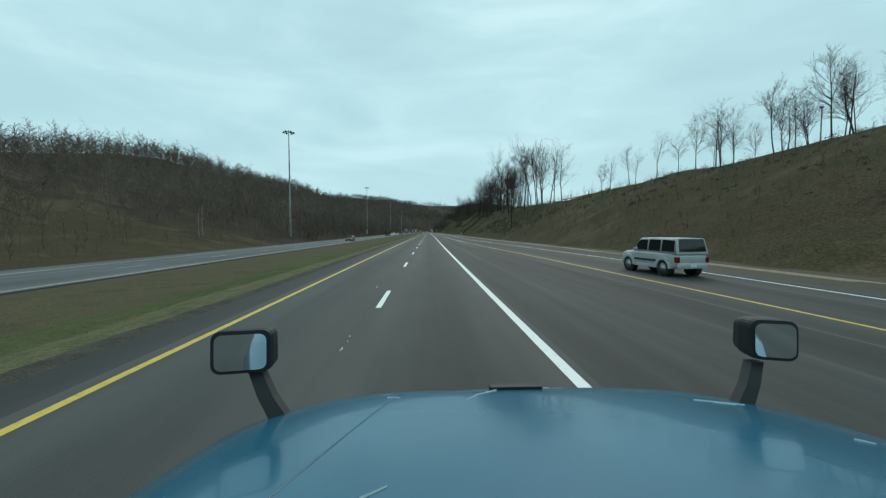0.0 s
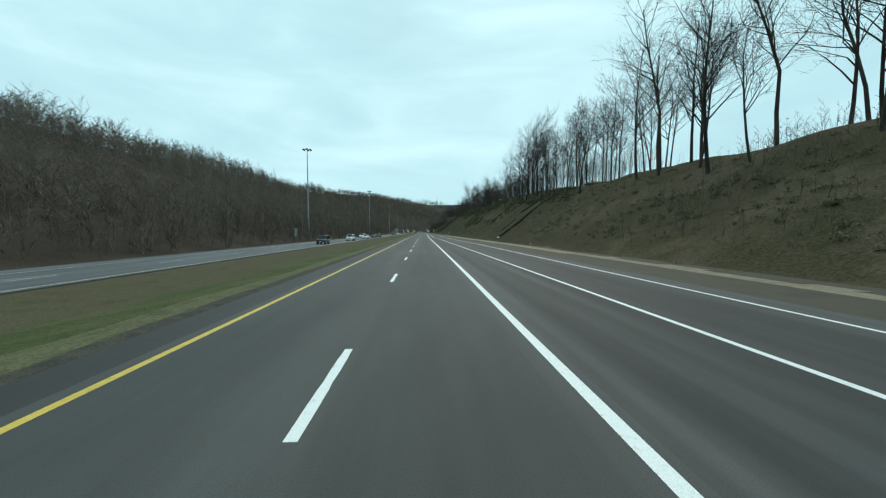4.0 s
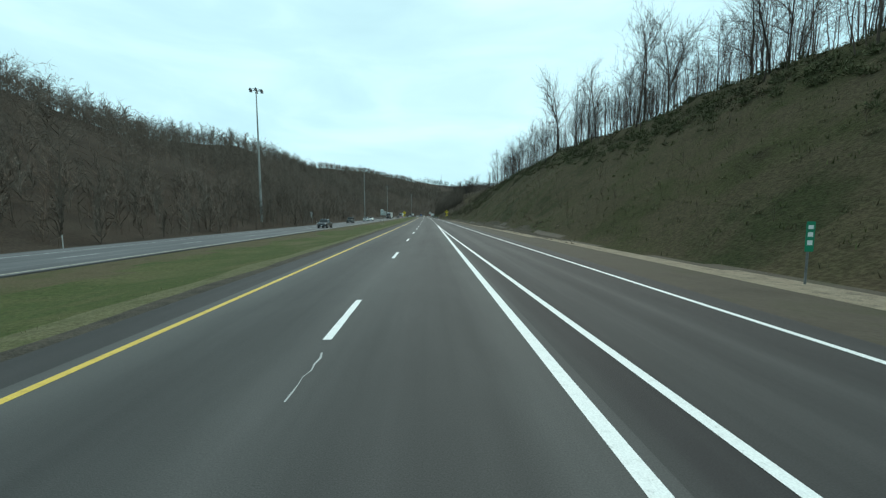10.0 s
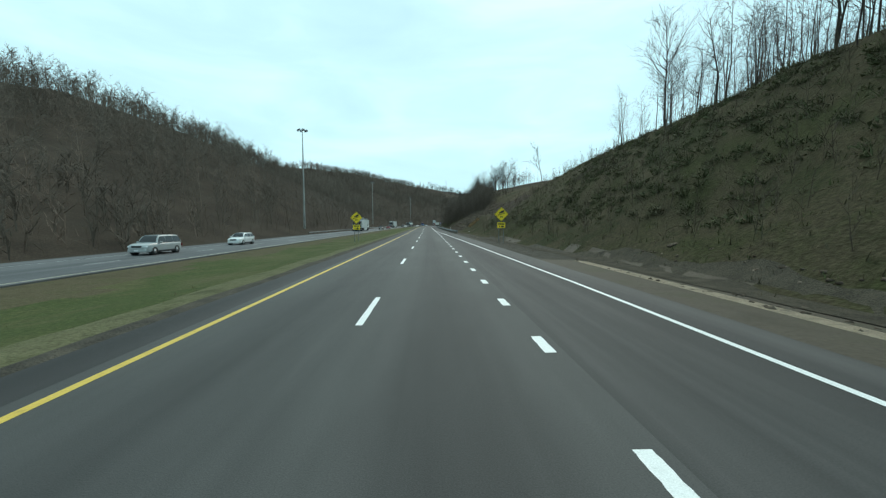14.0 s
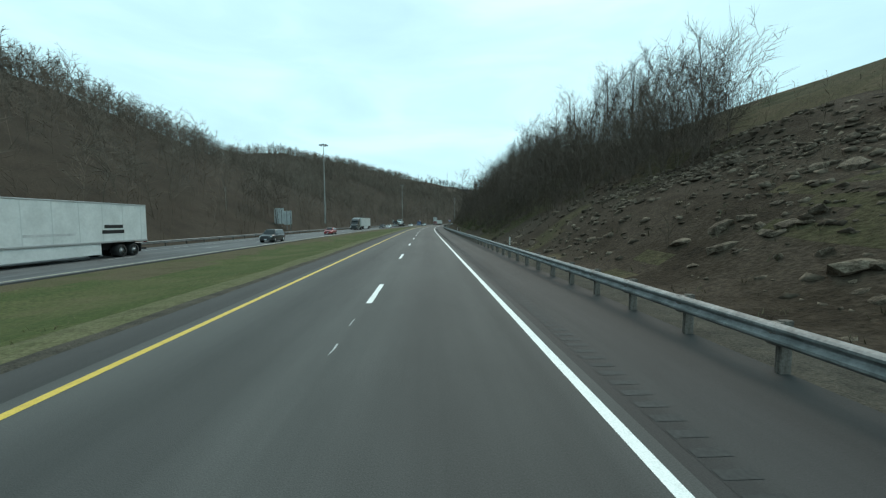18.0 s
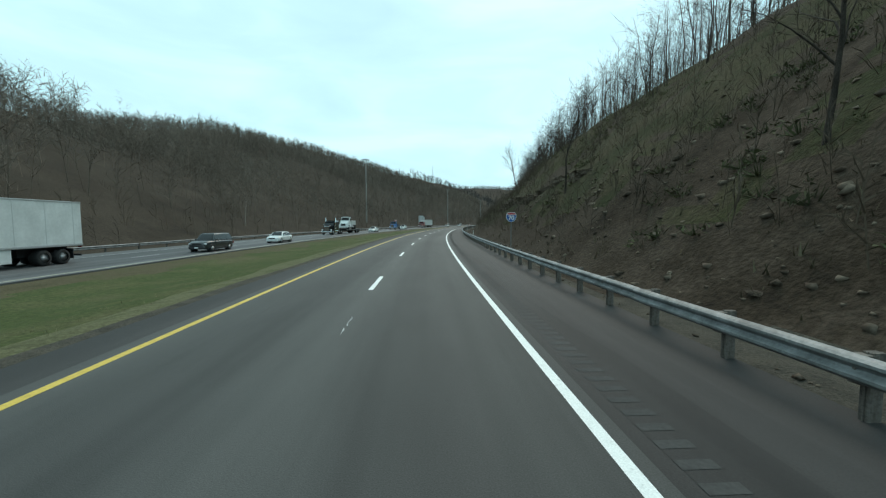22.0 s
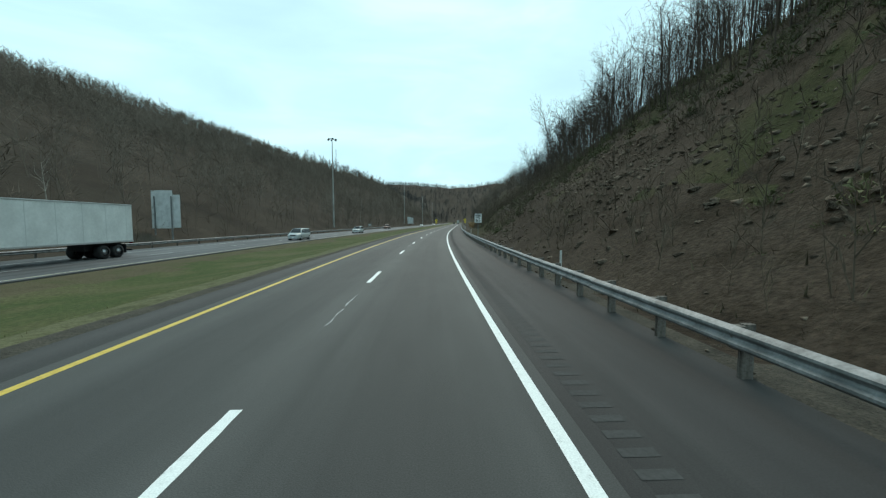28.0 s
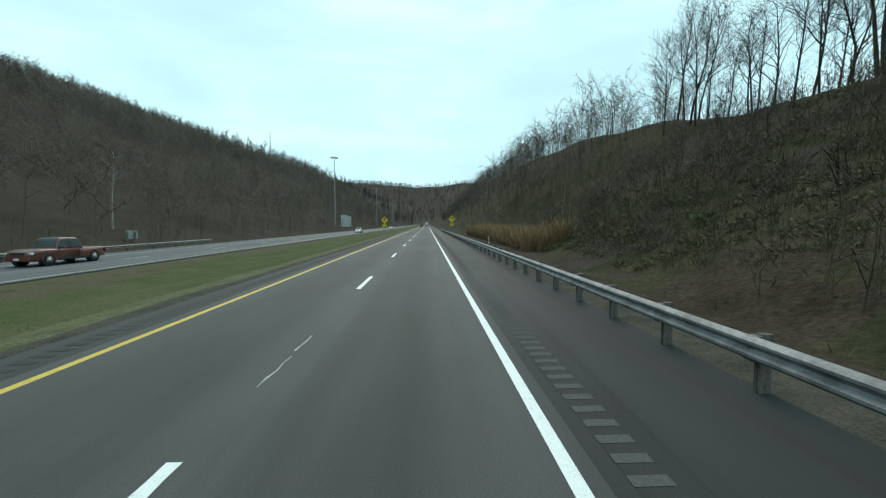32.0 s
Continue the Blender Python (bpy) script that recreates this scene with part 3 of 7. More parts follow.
for k, (s, side, length) in enumerate(((6.6, -.2, 1.2), (11.5, -.55, .5), (33, -.1, 1.6), (91.5, .1, 2.4), (150, 0, 2.0), (181, -.1, 2.2), (242, .1, 1.8), (303, .1, 2.0), (359, 0, 1.6), (394, .05, 2.2), (470, .1, 2.4), (515, 0, 1.4), (543, -.05, 2.6), (572, .1, 1.5),
                                       (604, 0, 3.0), (664, .1, 1.4), (726, 0, 1.6), (786, .1, 2.2), (846, .05, 3.4), (872, -.1, 3.2), (907, .05, 3.0), (936, -.1, 3.0), (966, .05, 2.6))):
    gone = (s - 10.55) % CYCLE
    s += max(0.0, 3.7 - gone) - max(0.0, gone + length + 0.4 - CYCLE)
    paint_remnant(s, DASH + side, length, 40 + k)
tagged(strip("asphalt_seam_dark", -60, 72, lambda s: RAMP_L(s) - 3.6 + .3 * np.sin(s * .21), lambda s: RAMP_L(s) - 1.55 + .08 * np.sin(s * .5), 0.0005, M_SHOULDER, 1.5), "dark stained asphalt band beside the ramp joint", "road patch", kind="structure")
tagged(strip("asphalt_seam_pale", -60, 72, lambda s: RAMP_L(s) - 1.53, lambda s: RAMP_L(s) - 1.45 + .02 * np.sin(s * 1.3), 0.001, M_FARLANE, 1.5), "pale worn joint between the ramp and the gore", "road patch", kind="structure")


# ---------------- woods ----------------
M_BARK = varied(blotch(material("grey_bark", (0.1, 0.085, 0.07), 0.95, spec=0.1), ((0.03, 0.025, 0.021), (0.052, 0.043, 0.036), (0.085, 0.073, 0.061)), 1.6, 7, 0.65, (1, 1, 0.3), fine=(16, 0.3), bump=0.6, bump_scale=10), 0.25)
M_TWIG = varied(material("bare_twigs", (0.058, 0.046, 0.039), 0.95, spec=0.1), 0.3)
M_WOODS = varied(blotch(material("winter_woodland", (0.1, 0.082, 0.068), 0.97, spec=0.08), ((0.098, 0.078, 0.063), (0.15, 0.12, 0.096), (0.2, 0.165, 0.135)), 0.06, 5, 0.6, lo=0.3, hi=0.7), 0.2, island=True)
M_COPSE = varied(blotch(material("young_bare_trees", (0.08, 0.064, 0.052), 0.97, spec=0.08), ((0.07, 0.056, 0.045), (0.11, 0.088, 0.071), (0.155, 0.127, 0.104)), 0.08, 5, 0.6, lo=0.3, hi=0.7), 0.25, island=True)
M_CREST = varied(material("bare_crest_trees", (0.078, 0.063, 0.052), 0.97, spec=0.08), 0.35, island=True)
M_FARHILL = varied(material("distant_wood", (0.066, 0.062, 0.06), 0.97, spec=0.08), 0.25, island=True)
M_BRUSH = varied(blotch(material("dry_brush", (0.12, 0.095, 0.07), 0.97, spec=0.08), ((0.054, 0.044, 0.034), (0.088, 0.07, 0.053), (0.12, 0.094, 0.07), (0.07, 0.067, 0.042)), 0.16, 5, 0.6, lo=0.3, hi=0.7), 0.22, island=True)
M_SHRUB = varied(blotch(material("green_shrub_leaves", (0.088, 0.083, 0.044), 0.85, spec=0.15), ((0.078, 0.084, 0.043), (0.125, 0.13, 0.062), (0.14, 0.12, 0.074), (0.095, 0.108, 0.05)), 0.18, 5, 0.6, lo=0.3, hi=0.7), 0.25, island=True)
M_DARKSHRUB = varied(blotch(material("dark_shrub_leaves", (0.04, 0.045, 0.024), 0.85, spec=0.15), ((0.056, 0.053, 0.033), (0.08, 0.088, 0.042), (0.098, 0.082, 0.054)), 0.2, 5, 0.6, lo=0.3, hi=0.7), 0.25, island=True)
M_BLADE = varied(material("grass_blades", (0.078, 0.088, 0.036), 0.9, spec=0.12), 0.45, island=True)
M_DRYBLADE = varied(material("dry_grass_blades", (0.17, 0.145, 0.09), 0.9, spec=0.12), 0.4, island=True)
M_TUSSOCK = varied(material("brown_tussock", (0.105, 0.083, 0.052), 0.95, spec=0.08), 0.4, island=True)
M_REED = varied(material("tan_reeds", (0.31, 0.21, 0.115), 0.9, spec=0.12), 0.35, island=True)
M_PALEBARK = blotch(material("pale_dead_bark", (0.35, 0.32, 0.28), 0.9, spec=0.15), ((0.18, 0.16, 0.14), (0.36, 0.33, 0.29), (0.45, 0.42, 0.37)), 2.0, 6, 0.6, fine=(14, 0.25))


def grow(seed, height, r0, levels, kids, spread, sides, lean=0.06, first=0.3, lift=0.18, reach=0.52):
    """Limbs of a bare tree as (points, radii, level)."""
    rng = random.Random(seed)
    limbs = []

    def limb(p, d, length, r, lev):
        n = 5 if lev == 0 else (4 if lev == 1 else 3)
        pts, rad = [p.copy()], [r]
        wob = 0.07 if lev == 0 else 0.2
        for i in range(1, n + 1):
            d = (d + Vector((rng.gauss(0, wob), rng.gauss(0, wob), rng.gauss(0.05, wob * 0.5)))).normalized()
            p = p + d * (length / n)
            pts.append(p.copy())
            rad.append(max(0.006, r * (1 - 0.78 * i / n) if lev else r * (1 - 0.8 * i / n)))
        limbs.append((pts, rad, lev))
        if lev >= levels:
            return
        k = kids[lev]
        for j in range(k):
            f = first + (1 - first) * (j + rng.random()) / k if lev == 0 else 0.25 + 0.75 * (j + rng.random()) / k
            f = min(f, 0.98)
            i = int(f * n)
            q = pts[i].lerp(pts[i + 1], f * n - i)
            ax = (pts[i + 1] - pts[i]).normalized()
            side = ax.orthogonal().normalized()
            side.rotate(Matrix.Rotation(rng.uniform(0, 6.283), 3, ax))
            a = rng.uniform(*spread)
            nd = (ax * math.cos(a) + side * math.sin(a))
            nd.z += lift if lev < 2 else 0.05
            lr = rad[i] * (0.5 if lev == 0 else 0.62)
            ll = length * (0.42 if lev == 0 else reach) * rng.uniform(0.65, 1.15) * (1.15 - 0.55 * f if lev == 0 else 1)
            limb(q, nd.normalized(), ll, lr, lev + 1)

    limb(Vector((0, 0, -0.3)), Vector((rng.gauss(0, lean), rng.gauss(0, lean), 1)).normalized(), height, r0, 0)
    return limbs


def skin(limbs, sides, fat=0.011):
    """Verts and faces of tapered limbs; sides: by level, 1 means a flat ribbon."""
    verts, faces = [], []
    for pts, rad, lev in limbs:
        n = sides[min(lev, len(sides) - 1)]
        base = len(verts)
        if n == 0:
            a = (pts[-1] - pts[0]).cross(Vector((0.3, 0.7, 0.2))).normalized() * max(rad[0] * 0.45, fat)
            verts += [pts[0] - a, pts[0] + a, pts[-1]]
            faces += [(base, base + 1, base + 2)]
            continue
        if n == 1:
            a = (pts[-1] - pts[0]).cross(Vector((0.3, 0.7, 0.2))).normalized()
            w = max(rad[0] * 0.6, fat)
            h = pts[len(pts) // 2]
            verts += [pts[0] - a * w, pts[0] + a * w, h + a * w * 0.6, h - a * w * 0.6, pts[-1]]
            faces += [(base, base + 1, base + 2), (base, base + 2, base + 3), (base + 3, base + 2, base + 4)]
            continue
        m = len(pts)
        for i, (p, r) in enumerate(zip(pts, rad)):
            d = (pts[min(i + 1, m - 1)] - pts[max(i - 1, 0)]).normalized()
            u = d.orthogonal().normalized()
            v = d.cross(u)
            for j in range(n):
                c = 2 * math.pi * j / n
                verts.append(p + (u * math.cos(c) + v * math.sin(c)) * r)
        for i in range(m - 1):
            for j in range(n):
                a, b = base + i * n + j, base + i * n + (j + 1) % n
                faces.append((a, b, b + n, a + n))
    return verts, faces


def tree_thing(name, seed, height, r0, kids=(13, 6, 4), spread=(0.45, 0.95), first=0.35, label="", bark=None):
    limbs = grow(seed, height, r0, 3, kids, spread, None, first=first)
    root = tagged(new(name), label, "tree")
    for pname, keep, sides, mat in (("trunk", lambda l: l < 2, (6, 4), bark or M_BARK), ("crown", lambda l: l > 1, (3, 3, 1, 0), M_TWIG)):
        v, f = skin([q for q in limbs if keep(q[2])], sides, 0.014)
        ob = new(pname, mesh_from(pname, v, f, (mat,), smooth=True))
        ob.parent = root
    return root


def ground_z(s, o):
    return float(land(np.array([s]), np.array([o]))[0])


def plant(proto, s, o, scale=1.0, turn=0.0, sink=0.1, first=[None]):
    ob = copy_thing(proto, put(s, o, ground_z(s, o) - sink, turn))
    ob.scale = (scale, scale, scale)
    return ob


TREE_LABEL = "tall slender leafless tree with grey bark on the bank"
protos = [tree_thing("bare_tree", 10 + i, 13.0 + (i % 3) * 1.6, 0.14 + 0.022 * (i % 3), kids=((17, 8, 5), (15, 8, 5), (18, 7, 5))[i % 3], spread=((0.4, 0.9), (0.5, 1.05), (0.35, 0.85))[i % 3],
                     first=(0.34, 0.26, 0.4)[i % 3], label=TREE_LABEL) for i in range(7)]
rng = random.Random(77)
spots = []


def crest_at(s):
    return float(np.interp(s, BANK[:, 0], BANK[:, 2])), float(np.interp(s, BANK[:, 0], BANK[:, 1]))


# (from, to, how many, nearest and farthest from the crest, least and most size)
for a, b, n, lo, hi, s0, s1 in ((36, 68, 26, -1, 9, .4, .7), (74, 104, 5, -2, 4, .4, .6), (115.6, 117.6, 1, -17.5, -17, 1.15, 1.2), (134, 178, 20, -6, 8, 1.15, 1.55), (178, 262, 38, -4, 10, .95, 1.4), (262, 400, 40, -2, 12, .7, 1.1),
                                (400, 476, 22, 0, 10, .6, .92), (598, 622, 12, -1, 10, .6, .95), (622, 642, 5, 0, 8, .45, .7), (640, 800, 34, -3, 10, .45, .8), (800, 962, 64, -3, 10, .6, 1.0), (925, 978, 20, -3, 8, .8, 1.15), (978, 1020, 26, -4, 9, .7, 1.1)):
    for i in range(n):
        s = a + (b - a) * (i + rng.random()) / n
        c, _ = crest_at(s)
        spots.append((s, c + rng.uniform(lo, hi), rng.uniform(s0, s1), rng.uniform(0, 360), rng.randrange(7)))
spots += [(650, 10.6, .84, 20, 1), (667, 11.2, .55, 80, 4), (641, 12.5, .5, 140, 2), (690, 12, .5, 10, 5)]
for i, (s, o, sc, tr, k) in enumerate(spots):
    t = plant(protos[k], s, o, sc, tr)
    tagged(t, group="bare trees along the right-hand bank")
for i, p in enumerate(protos):
    s = 205 + 38 * i
    p.matrix_basis = put(s, crest_at(s)[0] + 2.0, ground_z(s, crest_at(s)[0] + 2.0) - 0.1, 40 * i)
    tagged(p, group="bare trees along the right-hand bank")


def template(seed, height, r0, kids, levels, sides, spread=(0.35, 0.9), first=0.25, fat=0.011):
    v, f = skin(grow(seed, height, r0, levels, kids, spread, None, first=first, lift=0.04, reach=0.45), sides, fat)
    tri = []
    for q in f:
        tri.append(q[:3])
        if len(q) == 4:
            tri.append((q[0], q[2], q[3]))
    return np.array([tuple(p) for p in v], dtype=np.float32), np.array(tri, dtype=np.int32)


def scatter(name, temps, xyz, size, turn, which, mat, label, category, tilt=None):
    """One joined mesh of many copies of small templates."""
    vs, fs, base = [], [], 0
    for k, (tv, tf) in enumerate(temps):
        idx = np.nonzero(which == k)[0]
        if not len(idx):
            continue
        c, s = np.cos(turn[idx])[:, None], np.sin(turn[idx])[:, None]
        sc = size[idx][:, None]
        x = (tv[:, 0] * c - tv[:, 1] * s) * sc
        y = (tv[:, 0] * s + tv[:, 1] * c) * sc
        z = tv[:, 2][None, :] * sc
        p = np.stack([x, y, z], -1) + xyz[idx][:, None, :]
        vs.append(p.reshape(-1, 3))
        fs.append((tf[None] + (np.arange(len(idx)) * len(tv))[:, None, None] + base).reshape(-1, 3))
        base += len(idx) * len(tv)
    v, f = np.concatenate(vs).astype(np.float32), np.concatenate(fs).astype(np.int32)
    me = bpy.data.meshes.new(name)
    me.vertices.add(len(v))
    me.vertices.foreach_set("co", v.ravel())
    me.loops.add(len(f) * 3)
    me.loops.foreach_set("vertex_index", f.ravel())
    me.polygons.add(len(f))
    me.polygons.foreach_set("loop_start", np.arange(0, len(f) * 3, 3, dtype=np.int32))
    me.update(calc_edges=True)
    me.materials.append(mat)
    return tagged(new(name, me), label, category, kind="stuff")


def place(R, n, s0, s1, o0, o1, sink=0.15):
    s = R.uniform(s0, s1, n)
    o = (o0(s) if callable(o0) else o0) + (((o1(s) if callable(o1) else o1) - (o0(s) if callable(o0) else o0)) * R.uniform(0, 1, n))
    x, y, _ = at(s, o)
    return s, o, np.stack([x, y, land(s, o) - sink], -1)


R = np.random.RandomState(4)
FOOT = lambda s: np.interp(s, BANK[:, 0], BANK[:, 1])
CREST = lambda s: np.interp(s, BANK[:, 0], BANK[:, 2])
WOOD = [template(100 + i, 11.0 + (i % 4), 0.1 + 0.012 * (i % 3), (12 + i % 3, 6), 2, (1, 0, 0), spread=(0.5, 1.15), first=0.16 + 0.06 * (i % 4), fat=0.045) for i in range(12)]
RIDGE = [template(230 + i, 11.0 + (i % 4), 0.11, (12 + i % 3, 7), 2, (1, 0, 0), spread=(0.5, 1.2), first=0.08 + 0.05 * (i % 4), fat=0.075) for i in range(12)]
COPSE = [template(180 + i, 11.0 + (i % 4), 0.09 + 0.012 * (i % 3), (11 + i % 3, 6), 2, (3, 0, 0), spread=(0.45, 1.1), first=0.16 + 0.06 * (i % 4), fat=0.022) for i in range(10)]
YOUNG = [template(190 + i, 8.0 + (i % 3), 0.045, (14 + i % 3, 7), 2, (1, 0, 0), spread=(0.4, 1.1), first=0.04, fat=0.017) for i in range(8)]
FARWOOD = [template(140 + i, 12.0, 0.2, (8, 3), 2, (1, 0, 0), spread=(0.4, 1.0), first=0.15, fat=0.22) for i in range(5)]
SCRUB = [template(170 + i, 4.2, 0.05, (8, 3), 2, (1, 0, 0), spread=(0.3, 0.9), first=0.05, fat=0.06) for i in range(5)]
THICKET = [template(160 + i, 3.4, 0.03, (6, 3), 2, (1, 0, 0), spread=(0.3, 0.8), first=0.05, fat=0.021) for i in range(5)]


def wood(name, n, s0, s1, o0, o1, lo, hi, temps, label, mat=None, keep=None):
    s, o, p = place(R, n, s0, s1, o0, o1)
    ok = np.ones(n, bool) if keep is None else keep(s, o)
    m = int(ok.sum())
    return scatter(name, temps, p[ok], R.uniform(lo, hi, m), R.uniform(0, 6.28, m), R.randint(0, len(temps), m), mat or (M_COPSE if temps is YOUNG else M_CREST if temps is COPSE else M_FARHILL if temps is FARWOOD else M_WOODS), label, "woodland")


LCREST = lambda s: np.interp(s, HILL[:, 0], HILL[:, 1])
wood("woodland", 3100, 80, 1420, -37, -95, 0.55, 1.0, WOOD, "dense leafless brown wood covering the hillside across the road")
wood("woodland", 4300, 90, 1450, lambda s: LCREST(s) + 40, lambda s: LCREST(s) - 18, 0.42, 0.84, RIDGE, "leafless brown wood along the ridge across the road")
wood("woodland", 300, -60, 130, -105, -165, 0.45, 0.85, WOOD, "sparse leafless trees on the crest across the road")
wood("woodland", 360, -40, 130, -38, -100, 0.25, 0.75, WOOD, "scattered leafless saplings on a brown grassy slope")
wood("woodland", 1000, 564, 645, lambda s: FOOT(s) + np.interp(s, [564, 574, 586], [11, 6, 1.5]), lambda s: np.interp(s, [564, 575, 590, 612, 645], [23, 27, 28, 30, 33]), 0.45, 0.95, YOUNG, "dense leafless brown thicket rising over the bank")
wood("woodland", 1500, 780, 1340, -150, -285, 0.5, 0.9, RIDGE, "leafless brown wood on the higher ridge behind")
wood("woodland", 150, 622, 690, 36, 60, 0.4, 0.75, COPSE, "leafless trees on the hill behind the thicket")
wood("thicket", 800, 425, 512, lambda s: FOOT(s) + 1.5, lambda s: CREST(s) + 1, 0.35, 0.85, THICKET, "dry brown brush on the green bank", M_BRUSH)
wood("scrub", 1000, 572, 656, lambda s: FOOT(s) + np.interp(s, [570, 578, 586], [8, 5, 1]), 34, 0.5, 1.0, THICKET, "tangled brown undergrowth between the young trees", M_BRUSH)
wood("woodland", 420, 606, 656, lambda s: FOOT(s) + 3, 27, 0.4, 0.8, YOUNG, "dense leafless brown thicket of young trees on the bank")
wood("woodland", 1180, 690, 985, lambda s: np.interp(s, BANK[:, 0], BANK[:, 2]) - 6, lambda s: np.interp(s, BANK[:, 0], BANK[:, 2]) + 16, 0.45, 0.85, COPSE, "thin leafless trees crowding the crest of the cutting")
wood("woodland", 700, 1018, 1420, lambda s: np.interp(s, BANK[:, 0], BANK[:, 1]) + 5, lambda s: np.interp(s, BANK[:, 0], BANK[:, 2]) + 50, 0.4, 0.85, COPSE, "leafless brown wood beyond the cutting")
wood("woodland", 420, 842, 910, lambda s: CREST(s) - 9, lambda s: CREST(s) + 14, 0.4, 0.85, COPSE, "leafless trees crowding the top of the cutting")
wood("woodland", 1150, 200, 478, lambda s: CREST(s) - 2.5, lambda s: np.interp(s, BANK[:, 0], BANK[:, 2]) + 20, 0.35, 0.85, COPSE, "leafless trees and saplings behind the crest of the bank")
wood("woodland", 260, 255, 385, lambda s: CREST(s) - 1, lambda s: CREST(s) + 14, 0.4, 0.85, COPSE, "leafless young trees along the crest of the bank")
wood("woodland", 700, 840, 1120, -190, -295, 0.5, 0.9, RIDGE, "leafless brown wood along the far skyline")
wood("scrub", 3800, 60, 1450, lambda s: LCREST(s) + 26, lambda s: LCREST(s) - 14, 0.9, 1.7, SCRUB, "dense brown understorey along the ridge across the road")
wood("woodland", 800, 1040, 1420, lambda s: FOOT(s) + 7, lambda s: CREST(s) + 30, 0.55, 0.95, WOOD, "dense leafless wood on the hill beyond the reeds")
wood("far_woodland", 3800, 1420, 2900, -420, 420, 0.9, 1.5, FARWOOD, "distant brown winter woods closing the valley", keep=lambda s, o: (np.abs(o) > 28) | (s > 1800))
wood("scrub", 2200, 760, 1340, -120, -295, 1.3, 2.3, SCRUB, "dense brown understorey on the higher ridge behind")
wood("scrub", 1500, 110, 480, -33.5, -62, 0.7, 1.5, SCRUB, "dense dark undergrowth on the lower slope of the wood")
wood("thicket", 1600, 110, 1400, -33.5, -46, 0.5, 1.3, THICKET, "tangled brown undergrowth at the foot of the wood", M_BRUSH)
wood("thicket", 1100, -30, 130, -36, -100, 0.4, 0.9, THICKET, "dry brown brush on the slope across the road", M_BRUSH)
wood("thicket", 1500, 30, 590, lambda s: np.interp(s, BANK[:, 0], BANK[:, 1]) + 2.0, lambda s: np.interp(s, BANK[:, 0], BANK[:, 2]) + 4, 0.2, 0.6, THICKET, "low brown brambles on the grassy bank", M_BRUSH)
wood("thicket", 3900, 580, 1100, lambda s: np.interp(s, BANK[:, 0], BANK[:, 1]) + 0.8, lambda s: np.interp(s, BANK[:, 0], BANK[:, 2]), 0.25, 0.8, THICKET, "tangled brown brush on the rocky cutting", M_BRUSH)


def leaf_clump(seed, n=58, r=1.0):
    """A shrub: fine stems fanning out from its foot, with small leaves among them."""
    g = np.random.RandomState(seed)

    def fan(k):
        d = g.normal(size=(k, 3))
        d[:, 2] = np.abs(d[:, 2]) * 0.85 + 0.12
        return d / np.linalg.norm(d, axis=1)[:, None]

    d = fan(n)
    tip = d * g.uniform(0.65, 1.15, (n, 1)) * r * np.array([1.0, 1.0, 0.85])
    root = d * np.array([0.45, 0.45, 0.05]) * g.uniform(0.2, 1.0, (n, 1)) * r
    across = np.cross(d, g.normal(size=(n, 3)))
    across = across / np.linalg.norm(across, axis=1)[:, None] * g.uniform(0.02, 0.05, (n, 1)) * r
    m = n
    c = fan(m) * g.uniform(0.5, 1.02, (m, 1)) * r * np.array([1.0, 1.0, 0.85])
    u, w = g.normal(size=(m, 3)) * 0.085 * r, g.normal(size=(m, 3)) * 0.085 * r
    v = np.concatenate([np.stack([root - across, root + across, tip], 1), np.stack([c - u, c + w, c + u], 1)]).reshape(-1, 3)
    return v.astype(np.float32), np.arange(len(v)).reshape(-1, 3).astype(np.int32)


CLUMP = [leaf_clump(200 + i, 40) for i in range(5)]
wood("shrubs", 1300, 195, 440, lambda s: CREST(s) - 5.5, lambda s: CREST(s) + 1.5, 0.4, 1.15, CLUMP, "dense dark green shrubs along the crest of the bank", M_DARKSHRUB)
wood("shrubs", 420, 845, 906, lambda s: CREST(s) - 12, lambda s: CREST(s) + 2, 0.4, 1.1, CLUMP, "dark green shrubs crowding the top of the cutting", M_DARKSHRUB)
wood("shrubs", 180, 440, 520, lambda s: CREST(s) - 5.0, lambda s: CREST(s) + 1.5, 0.35, 0.95, CLUMP, "dark green shrubs along the crest of the bank", M_SHRUB)
wood("shrubs", 300, 110, 210, lambda s: FOOT(s) + 3, lambda s: CREST(s) - 2, 0.3, 0.8, CLUMP, "olive green shrubs on the bank", M_SHRUB)
wood("shrubs", 500, 230, 500, lambda s: FOOT(s) + 3, lambda s: CREST(s) - 4, 0.18, 0.5, CLUMP, "low green bushes on the grassy bank", M_SHRUB)
wood("shrubs", 420, 590, 985, lambda s: FOOT(s) + 1.5, lambda s: CREST(s) - 2, 0.15, 0.5, CLUMP, "dull green briars on the rocky cutting", M_SHRUB)
wood("shrubs", 420, 760, 965, lambda s: CREST(s) - 9, lambda s: CREST(s) - 1, 0.3, 0.8, CLUMP, "dark green shrubs under the trees on the cutting", M_SHRUB)
wood("thicket", 1700, 964, 1045, lambda s: FOOT(s) + 0.6, lambda s: CREST(s) - 1, 0.3, 1.0, THICKET, "tangled brown brush beside the guardrail", M_BRUSH)
wood("thicket", 700, 20, 98, lambda s: FOOT(s) + 4, lambda s: CREST(s) + 1, 0.2, 0.6, THICKET, "dry brown brush on the bank by the ramp", M_BRUSH)
wood("shrubs", 200, 24, 100, lambda s: FOOT(s) + 10, lambda s: CREST(s), 0.25, 0.7, CLUMP, "dark green bushes on the bank by the ramp", M_SHRUB)
